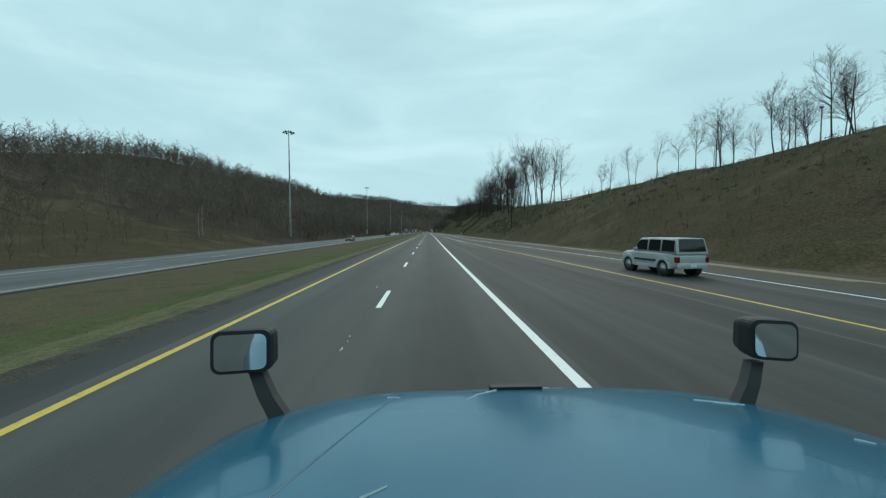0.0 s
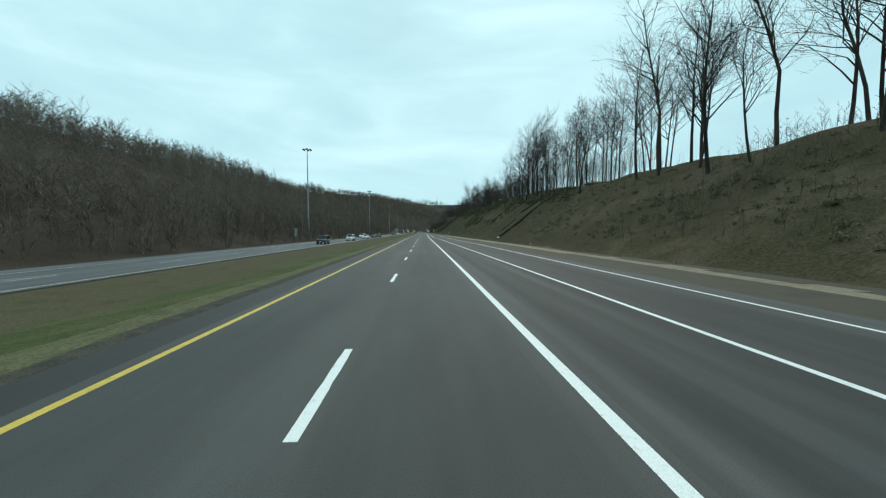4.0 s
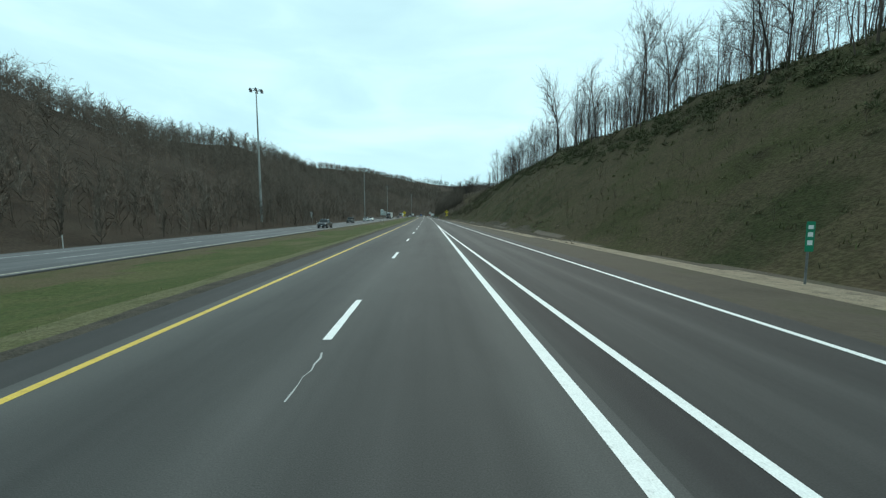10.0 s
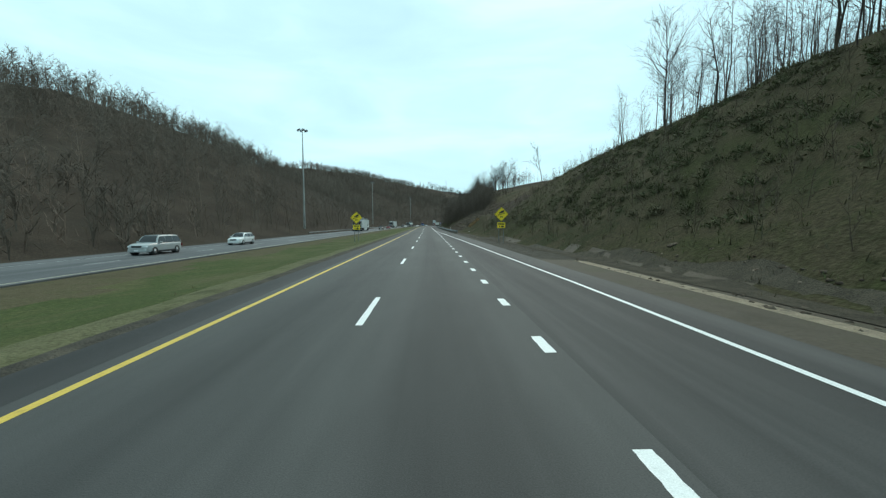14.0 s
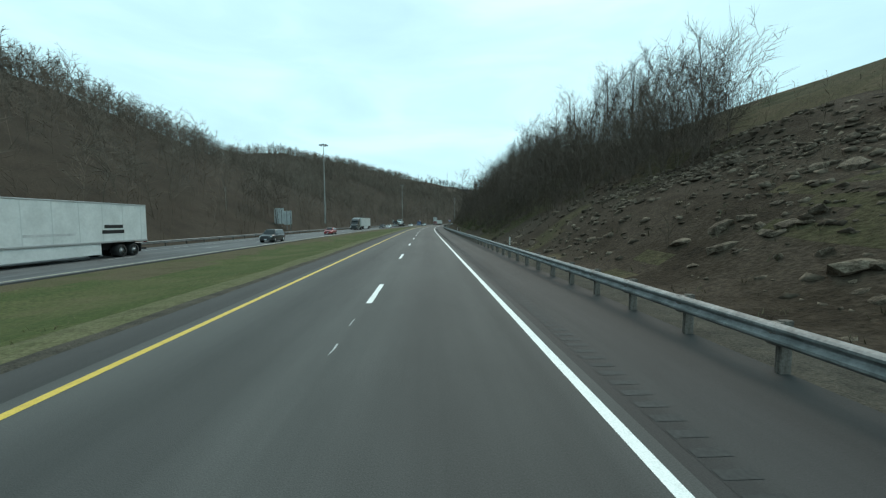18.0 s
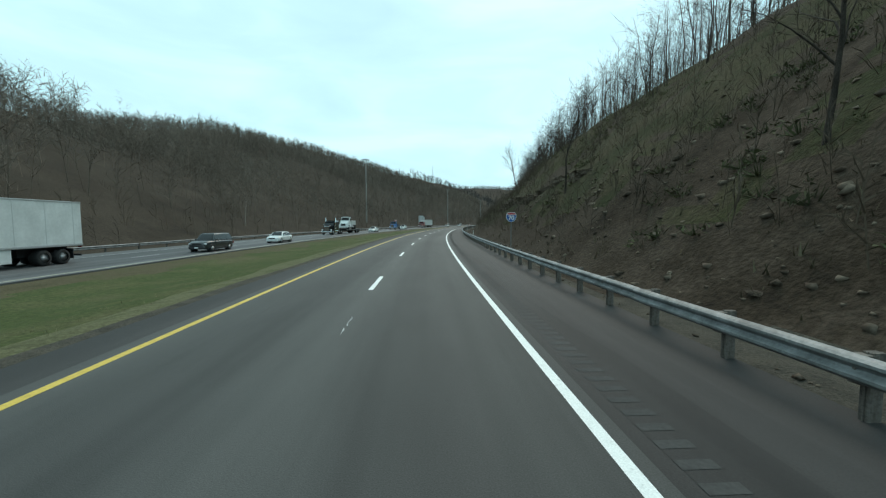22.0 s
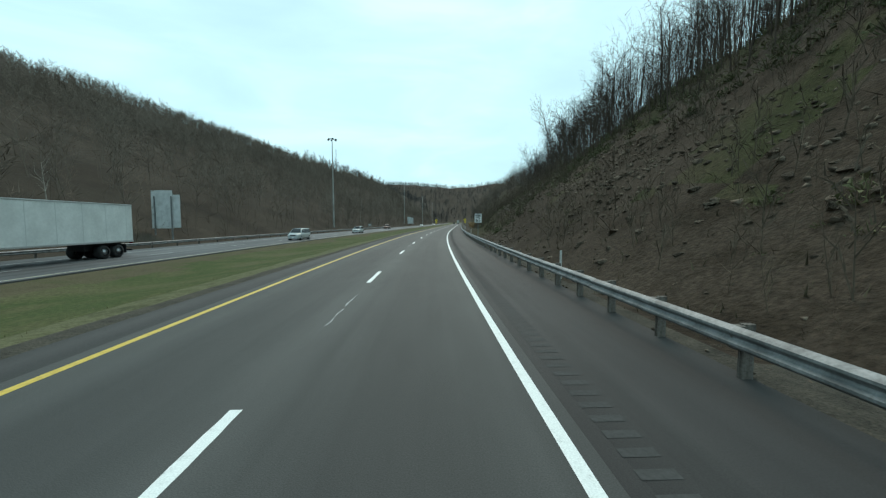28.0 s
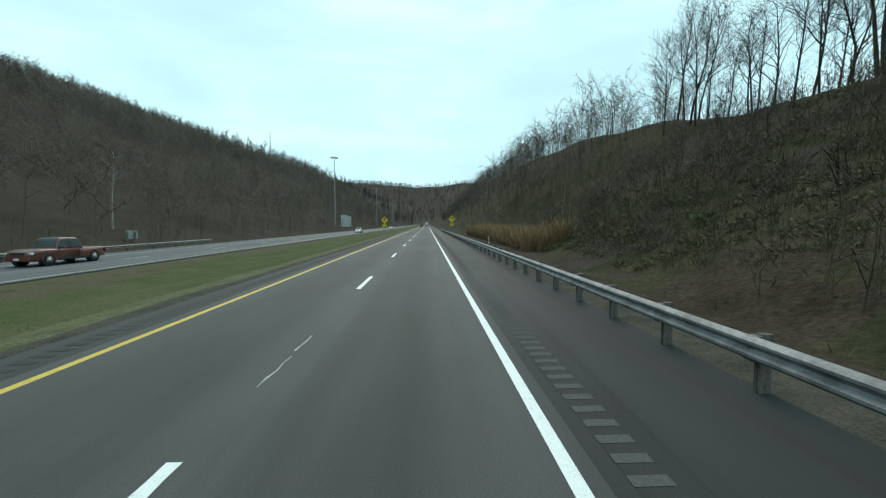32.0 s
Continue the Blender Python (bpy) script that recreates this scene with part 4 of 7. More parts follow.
wood("shrubs", 420, 588, 650, lambda s: FOOT(s) + 1.5, lambda s: FOOT(s) + 14, 0.3, 0.85, CLUMP, "dull green briars below the thicket", M_SHRUB)
wood("shrubs", 320, 588, 626, lambda s: FOOT(s) + 1.0, lambda s: FOOT(s) + 9, 0.35, 1.0, CLUMP, "rounded green-brown bushes below the thicket", M_SHRUB)
wood("thicket", 1100, 880, 1004, lambda s: FOOT(s) + 0.8, lambda s: CREST(s) - 1, 0.45, 1.1, THICKET, "thick brown and grey brush behind the guardrail", M_BRUSH)
wood("shrubs", 260, 890, 985, lambda s: FOOT(s) + 2.5, lambda s: CREST(s) - 3, 0.3, 0.85, CLUMP, "dull dark green briars behind the guardrail", M_DARKSHRUB)
wood("thicket", 2600, 640, 870, lambda s: FOOT(s) + 1.5, lambda s: CREST(s) - 1, 0.3, 0.95, THICKET, "dense dry brush on the steep cutting", M_BRUSH)
wood("shrubs", 360, 735, 850, lambda s: FOOT(s) + 3, lambda s: CREST(s) - 2, 0.3, 0.8, CLUMP, "dull green briars hanging on the cutting", M_SHRUB)
wood("thicket", 600, 96, 160, lambda s: FOOT(s) + 2, lambda s: CREST(s) + 2, 0.35, 0.9, THICKET, "dry brown brush on the wooded bank", M_BRUSH)
wood("shrubs", 240, 100, 165, lambda s: FOOT(s) + 3, lambda s: CREST(s) - 6, 0.3, 0.85, CLUMP, "dull green bushes on the wooded bank", M_SHRUB)
wood("shrubs", 330, 976, 1003, lambda s: FOOT(s) + 0.6, lambda s: FOOT(s) + 9, 0.3, 0.85, CLUMP, "dull olive briars beside the guardrail", M_SHRUB)
wood("shrubs", 90, 20, 100, lambda s: CREST(s) - 4, lambda s: CREST(s) + 1, 0.4, 0.9, CLUMP, "green shrubs along the top of the bank", M_SHRUB)


def tuft(seed, n=7, h=0.16, w=0.014):
    g = np.random.RandomState(seed)
    b = g.normal(size=(n, 2)) * 0.07
    a = g.uniform(0, 6.28, n)
    hh = h * g.uniform(0.6, 1.3, n)
    v = np.stack([np.stack([b[:, 0] - w * np.sin(a), b[:, 1] + w * np.cos(a), 0 * a], -1), np.stack([b[:, 0] + w * np.sin(a), b[:, 1] - w * np.cos(a), 0 * a], -1),
                  np.stack([b[:, 0] + hh * 0.5 * np.cos(a), b[:, 1] + hh * 0.5 * np.sin(a), hh], -1)], 1).reshape(-1, 3)
    return v.astype(np.float32), np.arange(3 * n).reshape(-1, 3).astype(np.int32)


wood("shrubs", 420, 878, 926, lambda s: FOOT(s) + 1.5, lambda s: CREST(s) - 1, 0.3, 0.95, CLUMP, "dark green briars covering the cutting behind the sign", M_DARKSHRUB)
wood("shrubs", 340, 636, 676, lambda s: FOOT(s) + 2, lambda s: CREST(s) - 3, 0.3, 0.9, CLUMP, "dull dark briars on the steep bank", M_DARKSHRUB)
wood("shrubs", 1500, 235, 450, lambda s: FOOT(s) + 6, lambda s: CREST(s) - 2, 0.35, 0.95, CLUMP, "belts of dark green shrubs across the grassy bank", M_DARKSHRUB, keep=lambda s, o: fbm(s * .05, o * .16, 31, 3) > .12)
wood("shrubs", 2300, 925, 990, lambda s: FOOT(s) + 2, lambda s: CREST(s) - 3, 0.25, 0.75, CLUMP, "thick green shrubs on the lower bank", M_SHRUB, keep=lambda s, o: fbm(s * .08, o * .16, 33, 3) > -.08)
wood("shrubs", 1200, 690, 830, lambda s: FOOT(s) + 3, lambda s: CREST(s) - 2, 0.3, 0.85, CLUMP, "patches of olive briars on the steep cutting", M_SHRUB, keep=lambda s, o: fbm(s * .07, o * .16, 35, 3) > .05)
wood("shrubs", 500, 150, 245, lambda s: FOOT(s) + 3, lambda s: CREST(s) - 2, 0.3, 0.8, CLUMP, "patches of olive shrubs on the brown bank", M_SHRUB, keep=lambda s, o: fbm(s * .07, o * .16, 37, 3) > .08)
wood("shrubs", 900, 425, 505, lambda s: FOOT(s) + 3.5, lambda s: CREST(s) - 1, 0.35, 0.95, CLUMP, "dark tangled shrubs covering the green bank", M_DARKSHRUB, keep=lambda s, o: fbm(s * .08, o * .16, 39, 3) > -.1)
CLUMP += [leaf_clump(210 + i, 36, 0.8) for i in range(3)]
TUFT = [tuft(300 + i) for i in range(5)]
wood("median_grass", 11000, -10, 1040, -8.0, -17.4, 0.5, 1.1, TUFT, "short green grass on the median", M_BLADE)
wood("verge_grass", 7500, -10, 1040, -6.9, -8.8, 0.6, 1.4, TUFT, "pale dry grass along the paving", M_DRYBLADE)
M_DRYBANK = varied(material("dry_bank_grass", (0.1, 0.086, 0.055), 0.9, spec=0.12), 0.4, island=True)
wood("verge_grass", 4500, 0, 1000, lambda s: np.interp(s, BANK[:, 0], BANK[:, 1]) - 0.8, lambda s: np.interp(s, BANK[:, 0], BANK[:, 1]) + 5, 0.8, 2.4, TUFT, "dry grass at the foot of the bank", M_DRYBANK)
wood("bank_grass", 6000, 190, 520, lambda s: np.interp(s, BANK[:, 0], BANK[:, 1]) + 1, lambda s: np.interp(s, BANK[:, 0], BANK[:, 2]), 0.9, 2.2, TUFT, "rough green grass on the bank", M_BLADE)
TUSSOCK = [tuft(340 + i, 9, 0.24, 0.014) for i in range(6)]
wood("bank_grass", 6000, 0, 520, lambda s: FOOT(s) + 0.5, lambda s: CREST(s) + 2, 0.5, 1.3, TUSSOCK, "rough brown grass tussocks on the bank", M_TUSSOCK)
wood("bank_grass", 4500, 520, 1050, lambda s: FOOT(s) + 0.3, lambda s: CREST(s) + 2, 0.4, 1.1, TUSSOCK, "thin brown grass tussocks on the rocky cutting", M_TUSSOCK)
REEDS = [tuft(320 + i, 22, 1.3, 0.035) for i in range(3)]
wood("reeds", 1200, 993, 1038, 9.0, 13, 1.0, 1.7, REEDS, "stand of tan dry reeds beside the guardrail", M_REED)
wood("reeds", 260, 518.2, 522.2, 11, 13.6, 0.3, 0.52, REEDS, "patch of golden dry grass on the bank", M_REED)

# ---------------- high lamp masts ----------------
M_GALV = blotch(material("galvanised_steel", (0.27, 0.28, 0.28), 0.6, 0.35), ((0.13, 0.135, 0.135), (0.2, 0.21, 0.21), (0.26, 0.27, 0.27)), 3.0, 6, 0.6, fine=(25, 0.15))
M_MAST = blotch(material("pale_mast_steel", (0.3, 0.3, 0.285), 0.65, 0.2), ((0.21, 0.21, 0.2), (0.31, 0.31, 0.295), (0.38, 0.38, 0.36)), 1.2, 6, 0.6, (1, 1, 0.25), fine=(18, 0.12))
M_DARKMETAL = material("dark_lamp_metal", (0.05, 0.055, 0.06), 0.5, 0.4)
M_GLASSLENS = material("lamp_glass", (0.5, 0.52, 0.54), 0.25)


def lamp_mast():
    top = tagged(new("high_mast_lamp"), "tall galvanised lamp mast with a ring of dark floodlights", "street lamp", "lamp masts beside the far carriageway")
    H = 31.5
    bm = bmesh.new()
    loft(bm, [[Vector((r * math.cos(a * math.pi / 6), r * math.sin(a * math.pi / 6), z)) for a in range(12)] for z, r in ((0, .36), (.4, .33), (8, .27), (16, .21), (24, .16), (H, .11))])
    part("pole", bm, M_MAST, top, smooth=True)
    bm = bmesh.new()
    rod(bm, (0, 0, -0.3), (0, 0, 0.12), 0.55, n=16)
    part("base", bm, M_GRAVEL, top, "concrete footing")
    bm = bmesh.new()
    n = 24
    for k in range(n):
        a, b = 2 * math.pi * k / n, 2 * math.pi * (k + 1) / n
        rod(bm, (0.95 * math.cos(a), 0.95 * math.sin(a), H - 0.2), (0.95 * math.cos(b), 0.95 * math.sin(b), H - 0.2), 0.05, n=5)
    for k in range(3):
        a = 2 * math.pi * k / 3
        rod(bm, (0, 0, H - 0.2), (0.95 * math.cos(a), 0.95 * math.sin(a), H - 0.2), 0.05, n=5)
    rod(bm, (0, 0, H - 0.4), (0, 0, H + 0.25), 0.17, 0.1, n=10)
    part("ring", bm, M_DARKMETAL, top)
    for k in range(6):
        a = 2 * math.pi * (k + .25) / 6
        c, s = math.cos(a), math.sin(a)
        bm = bmesh.new()
        rod(bm, (1.35 * c, 1.35 * s, H - 0.55), (1.3 * c, 1.3 * s, H - 0.1), 0.36, 0.16, n=10)
        rod(bm, (0.95 * c, 0.95 * s, H - 0.2), (1.3 * c, 1.3 * s, H - 0.15), 0.05, n=5)
        f = part("floodlight", bm, M_DARKMETAL, top)
        bm = bmesh.new()
        rod(bm, (1.36 * c, 1.36 * s, H - 0.6), (1.35 * c, 1.35 * s, H - 0.54), 0.31, n=10)
        part("lens", bm, M_GLASSLENS, f)
    return top


mast = lamp_mast()
MASTS = [(111.3, -40.2), (250.9, -40.1), (387.5, -39), (535.5, -38.1), (678.2, -39.5), (823.3, -44.0), (962, -37.5), (1126, -38.8), (1262, -39), (1400, -39)]
for i, (s, o) in enumerate(MASTS):
    zb = min(ground_z(s, o), -0.9) - (1.3 if i == 6 else 0.0)
    if i == 0:
        mast.matrix_basis = put(s, o, zb)
    else:
        copy_thing(mast, put(s, o, zb, 17 * i))
# radio tower on the far ridge
bm = bmesh.new()
for k in range(3):
    a = 2.09 * k
    rod(bm, (0.6 * math.cos(a), 0.6 * math.sin(a), -6), (0.3 * math.cos(a), 0.3 * math.sin(a), 34), 0.16, 0.1, n=4)
for j in range(26):
    z0, r = -5 + 1.5 * j, 0.6 - 0.011 * j
    for k in range(3):
        a, b = 2.09 * k, 2.09 * (k + 1)
        rod(bm, (r * math.cos(a), r * math.sin(a), z0), (r * math.cos(b), r * math.sin(b), z0 + 1.5), 0.07, n=3, caps=False)
tower = tagged(new("radio_tower"), "slim grey lattice radio tower on the wooded ridge", "tower")
part("lattice", bm, M_GALV, tower)
tower.matrix_basis = put(1500, -215, ground_z(1500, -215) + 4)

# ---------------- guardrails ----------------
M_POSTWOOD = blotch(material("weathered_post", (0.13, 0.115, 0.1), 0.9), ((0.07, 0.06, 0.052), (0.14, 0.122, 0.105), (0.2, 0.18, 0.16)), 5.0, 7, 0.6, (1, 1, 0.2), fine=(30, 0.3))
M_REFLECT = material("white_reflector", (0.55, 0.55, 0.53), 0.5)


def rail_panel_mesh(length):
    """A W-shaped steel beam, its face turned to -x, from y = 0 to length."""
    prof = [(0.0, -.155), (-.045, -.13), (-.08, -.10), (-.08, -.065), (-.03, -.03), (-.012, 0), (-.03, .03), (-.08, .065), (-.08, .10), (-.045, .13), (0.0, .155)]
    bm = bmesh.new()
    rings = []
    for y, dx in ((0, -.004), (0.3, -.004), (0.32, 0), (length * .5, 0), (length, 0)):
        rings.append([Vector((x + dx, y, z)) for x, z in prof] + [Vector((x + dx + .012, y, z)) for x, z in prof[::-1]])
    loft(bm, rings)
    me = bpy.data.meshes.new("rail_panel")
    bm.to_mesh(me)
    bm.free()
    me.materials.append(M_GALV)
    return me


def post_mesh():
    bm = bmesh.new()
    box(bm, 0.12, 0.27, -0.05, 0.05, -0.4, 0.74)
    box(bm, 0.1, 0.29, -0.008, 0.008, -0.4, 0.74)
    me = bpy.data.meshes.new("post")
    bm.to_mesh(me)
    bm.free()
    me.materials.append(M_POSTWOOD)
    return me


def block_mesh():
    bm = bmesh.new()
    box(bm, -0.015, 0.125, -0.07, 0.07, 0.4, 0.72)
    rod(bm, (-0.03, 0, .57), (0.0, 0, .57), 0.02, n=6)
    me = bpy.data.meshes.new("spacer_block")
    bm.to_mesh(me)
    bm.free()
    me.materials.append(M_POSTWOOD)
    return me


PANEL, POST, BLOCK = rail_panel_mesh(7.66), post_mesh(), block_mesh()


def guardrail(label, s0, s1, off, base, flip, every=1.905, split=None):
    top = tagged(new("guardrail"), label, "guardrail")
    turn = 180.0 if flip else 0.0
    s = s0
    while s < s1:
        o0, o1 = off(s), off(s + 7.62)
        skew = -math.degrees(math.atan2(o1 - o0, 7.62))
        p = new("rail_panel", PANEL)
        p.parent = top
        p.matrix_basis = put(s + (7.62 if flip else 0), o1 if flip else o0, base + 0.57, turn + skew)
        s += 7.62
    s = s0 + 0.3
    while s < s1:
        p = new("post", POST)
        p.parent = top
        p.matrix_basis = put(s, off(s), base, turn)
        if not flip:
            q = new("spacer_block", BLOCK)
            q.parent = p
        s += every
    return top


RAIL = lambda s: float(np.interp(s, [490, 505, 525, 545, 3000], [6.0, 5.2, 4.85, 4.72, 4.72]))
near_rail = guardrail("galvanised steel guardrail on weathered posts beside the shoulder", 497, 1076, RAIL, 0.02, False, 1.905 * 1.02)
guardrail("galvanised steel guardrail beside the far carriageway", 513, 1010, lambda s: -29.9, OZ - 0.1, True, 3.81)
guardrail("weathered steel guardrail along the top of the bank", 84, 136, lambda s: float(np.interp(s, BANK[:, 0], BANK[:, 2])) + 7, 12.9, False, 3.81)
# blunt end where the rail begins
bm = bmesh.new()
box(bm, -0.12, 0.3, -0.35, 0.02, 0.36, 0.78, 0.03)
part("end_terminal", bm, M_GALV, near_rail, "bent steel end piece").matrix_basis = put(497, 5.62, -0.05)


def delineator():
    top = tagged(new("delineator_post"), "slim white plastic marker post behind the guardrail", "marker post", "white marker posts")
    bm = bmesh.new()
    box(bm, -0.04, 0.04, -0.015, 0.015, -0.3, 1.15, 0.006)
    part("post", bm, M_REFLECT, top)
    bm = bmesh.new()
    box(bm, -0.03, 0.03, -0.021, -0.015, 0.98, 1.1)
    part("reflector", bm, material("amber_reflector", (0.6, 0.62, 0.6), 0.3), top)
    return top


dl = delineator()
for i, s in enumerate((517, 563, 607, 660, 711, 756, 805, 853, 900, 943, 992)):
    m = put(s, 5.7, ground_z(s, 5.7))
    if i:
        copy_thing(dl, m)
    else:
        dl.matrix_basis = m
for s in (246, 283, 330, 404):
    copy_thing(dl, put(s, -31.0, ground_z(s, -31.0)))

# rumble strips cut into the shoulders
M_GROOVE = blotch(material("groove_asphalt", (0.1, 0.1, 0.098), 0.9), ((0.032, 0.032, 0.031), (0.05, 0.05, 0.048), (0.075, 0.074, 0.071)), 0.12, 6, lo=0.36, hi=0.66, fine=(20, 0.2))
gb = bmesh.new()
box(gb, -0.18, 0.18, -0.07, 0.07, -0.02, 0.0045)
gm = bpy.data.meshes.new("groove")
gb.to_mesh(gm)
gb.free()
gm.materials.append(M_GROOVE)


def rumble_strip(label, s0, s1, o, single0, single1):
    """Grooves across the shoulder at o; those between single0 and single1 are objects of their own."""
    top = tagged(new("rumble_strip"), label, "rumble strip", kind="structure")
    verts, faces = [], []
    for k in range(int((s1 - s0) / 0.31)):
        s = s0 + 0.31 * k
        if single0 <= s < single1:
            g = new("groove", gm)
            g.parent = top
            g.matrix_basis = put(s, o, 0)
            continue
        b = len(verts)
        for dx, dy in ((-.18, -.07), (.18, -.07), (.18, .07), (-.18, .07)):
            x, y, _ = at(s + dy, o + dx)
            verts.append((x, y, 0.0045))
        faces.append((b, b + 1, b + 2, b + 3))
    rest = new("grooves", mesh_from("grooves", verts, faces, (M_GROOVE,)))
    rest.parent = top
    tagged(rest, kind="stuff")


rumble_strip("pale grooved rumble strip in the outer shoulder", 530, 1040, 2.50, 560, 648)
rumble_strip("worn grooved rumble strip in the median shoulder", 870, 1040, -5.62, 910, 960)

# ---------------- signs ----------------
M_SIGNBACK = blotch(material("sign_aluminium", (0.4, 0.42, 0.42), 0.6, 0.15), ((0.46, 0.48, 0.48), (0.56, 0.58, 0.58), (0.64, 0.66, 0.66)), 1.5, 5)
M_SIGNYELLOW = material("yellow_sign_face", (0.92, 0.66, 0.02), 0.45)
M_SIGNBLACK = material("black_sign_ink", (0.015, 0.015, 0.016), 0.5)
M_SIGNWHITE = material("white_sign_face", (0.78, 0.79, 0.78), 0.45)
M_SIGNBLUE = material("blue_sign_face", (0.02, 0.12, 0.42), 0.45)
M_SIGNRED = material("red_sign_face", (0.5, 0.04, 0.05), 0.45)
M_SIGNGREEN = material("green_sign_face", (0.01, 0.22, 0.12), 0.45)


def plate(bm, pts, y0, y1):
    """A flat sign outline in x and z, thick from y0 to y1."""
    loft(bm, [[Vector((x, y0, z)) for x, z in pts], [Vector((x, y1, z)) for x, z in pts]])
    bmesh.ops.recalc_face_normals(bm, faces=bm.faces[:])
    return bm


def rounded(x0, x1, z0, z1, r=0.05, n=4):
    out = []
    for cx, cz, a0 in ((x1 - r, z1 - r, 0), (x0 + r, z1 - r, 90), (x0 + r, z0 + r, 180), (x1 - r, z0 + r, 270)):
        for i in range(n + 1):
            a = radians(a0 + 90 * i / n)
            out.append((cx + r * math.cos(a), cz + r * math.sin(a)))
    return out


def words(text, size, x, z, y, mat, parent, name="lettering", bold=0.012):
    cu = bpy.data.curves.new(name, "FONT")
    cu.body, cu.size, cu.align_x, cu.align_y = text, size, "CENTER", "CENTER"
    cu.offset, cu.extrude = bold, 0.002
    tmp = bpy.data.objects.new(name, cu)
    scene.collection.objects.link(tmp)
    me = bpy.data.meshes.new_from_object(tmp.evaluated_get(bpy.context.evaluated_depsgraph_get()))
    bpy.data.objects.remove(tmp)
    me.materials.append(mat)
    ob = new(name, me)
    ob.parent = parent
    ob.matrix_basis = pose(x, y, z, 90, 0, 0)
    return ob


def bars(parent, rows, y, mat):
    """Plain bars in place of small writing: (x0, x1, z0, z1) each."""
    for x0, x1, z0, z1 in rows:
        bm = bmesh.new()
        box(bm, x0, x1, y - 0.003, y, z0, z1)
        part("bar", bm, mat, parent)


def sign_posts(top, xs, z0, z1, mat=None, w=0.035):
    for x in xs:
        bm = bmesh.new()
        box(bm, x - w, x + w, 0.02, 0.06, z0, z1)
        part("post", bm, mat or M_GALV, top)


def grade_sign(label):
    """Yellow diamond over a plaque; faces -y."""
    top = tagged(new("warning_sign"), label, "road sign", "yellow hill signs")
    h = 0.86
    bm = bmesh.new()
    plate(bm, [(0, 3.4 - h), (h, 3.4), (0, 3.4 + h), (-h, 3.4)], -0.01, 0.015)
    d = part("diamond", bm, M_SIGNYELLOW, top)
    bm = bmesh.new()
    q, w = h - 0.07, 0.035
    for a, b in (((0, -q), (q, 0)), ((q, 0), (0, q)), ((0, q), (-q, 0)), ((-q, 0), (0, -q))):
        rod(bm, (a[0], -0.012, 3.4 + a[1]), (b[0], -0.012, 3.4 + b[1]), 0.012, n=4)
    part("border", bm, M_SIGNBLACK, d)
    bm = bmesh.new()
    plate(bm, [(-.45, 3.24), (.45, 3.5), (.45, 3.58), (-.45, 3.32)], -0.016, -0.0105)       # slope
    part("slope", bm, M_SIGNBLACK, d)
    bm = bmesh.new()
    plate(bm, [(-.28, 3.44), (.32, 3.62), (.32, 3.9), (-.05, 3.78), (-.05, 3.72), (-.28, 3.64)], -0.016, -0.0105)
    part("truck_symbol", bm, M_SIGNBLACK, d)
    bars(d, [(-.16, -.04, 3.0, 3.18), (.03, .15, 3.0, 3.18)], -0.0105, M_SIGNBLACK)
    bm = bmesh.new()
    plate(bm, rounded(-.48, .48, 1.75, 2.42), -0.01, 0.015)
    p = part("plaque", bm, M_SIGNYELLOW, top)
    bars(p, [(-.36, -.2, 2.13, 2.32), (-.16, -.02, 2.13, 2.32), (.02, .18, 2.13, 2.32), (.22, .36, 2.13, 2.32), (-.26, -.16, 1.84, 2.03), (-.02, .3, 1.84, 2.03)], -0.0105, M_SIGNBLACK)
    sign_posts(top, (-.28, .28), -0.5, 2.6)
    return top


gs = grade_sign("yellow diamond steep-hill truck sign with a plaque on two posts")
gs.matrix_basis = put(462.4, 8.5, ground_z(462.4, 8.5))
copy_thing(gs, put(471, -10.4, ground_z(471, -10.4)))
copy_thing(gs, put(1052, 6.6, 0))
copy_thing(gs, put(1052, -9.5, ground_z(1052, -9.5)))

sp = tagged(new("speed_limit_sign"), "white speed limit sign with black figures on a steel post", "road sign")
bm = bmesh.new()
plate(bm, rounded(-.46, .46, 2.0, 3.2), -0.012, 0.012)
face = part("panel", bm, M_SIGNWHITE, sp)
bm = bmesh.new()
for x0, x1, z0, z1 in ((-.42, .42, 3.15, 3.165), (-.42, .42, 2.035, 2.05), (-.42, -.405, 2.05, 3.15), (.405, .42, 2.05, 3.15)):
    box(bm, x0, x1, -0.015, -0.0125, z0, z1)
part("border", bm, M_SIGNBLACK, face)
words("SPEED", 0.25, 0, 2.98, -0.014, M_SIGNBLACK, face)
words("LIMIT", 0.25, 0, 2.74, -0.014, M_SIGNBLACK, face)
words("65", 0.62, 0, 2.33, -0.014, M_SIGNBLACK, face, bold=0.008)
sign_posts(sp, (0,), -1.0, 3.1, w=0.04)
sp.matrix_basis = put(896.9, 6.6, ground_z(896.9, 6.6) - .05)
sp.scale = (1.2, 1.0, 1.15)

sh = tagged(new("route_marker"), "blue and red interstate shield sign on a post", "road sign")
SHIELD = [(0, 2.2), (.2, 2.26), (.36, 2.42), (.43, 2.64), (.41, 2.84), (.3, 3.02), (.2, 2.99), (0, 3.04), (-.2, 2.99), (-.3, 3.02), (-.41, 2.84), (-.43, 2.64), (-.36, 2.42), (-.2, 2.26)]
bm = bmesh.new()
plate(bm, SHIELD, -0.008, 0.012)
s_pl = part("shield", bm, M_SIGNWHITE, sh)
bm = bmesh.new()
plate(bm, [(x * .93, 2.6 + (min(z, 2.8) - 2.6) * .93) for x, z in SHIELD if z < 2.9], -0.012, -0.0085)
part("blue_field", bm, M_SIGNBLUE, s_pl)
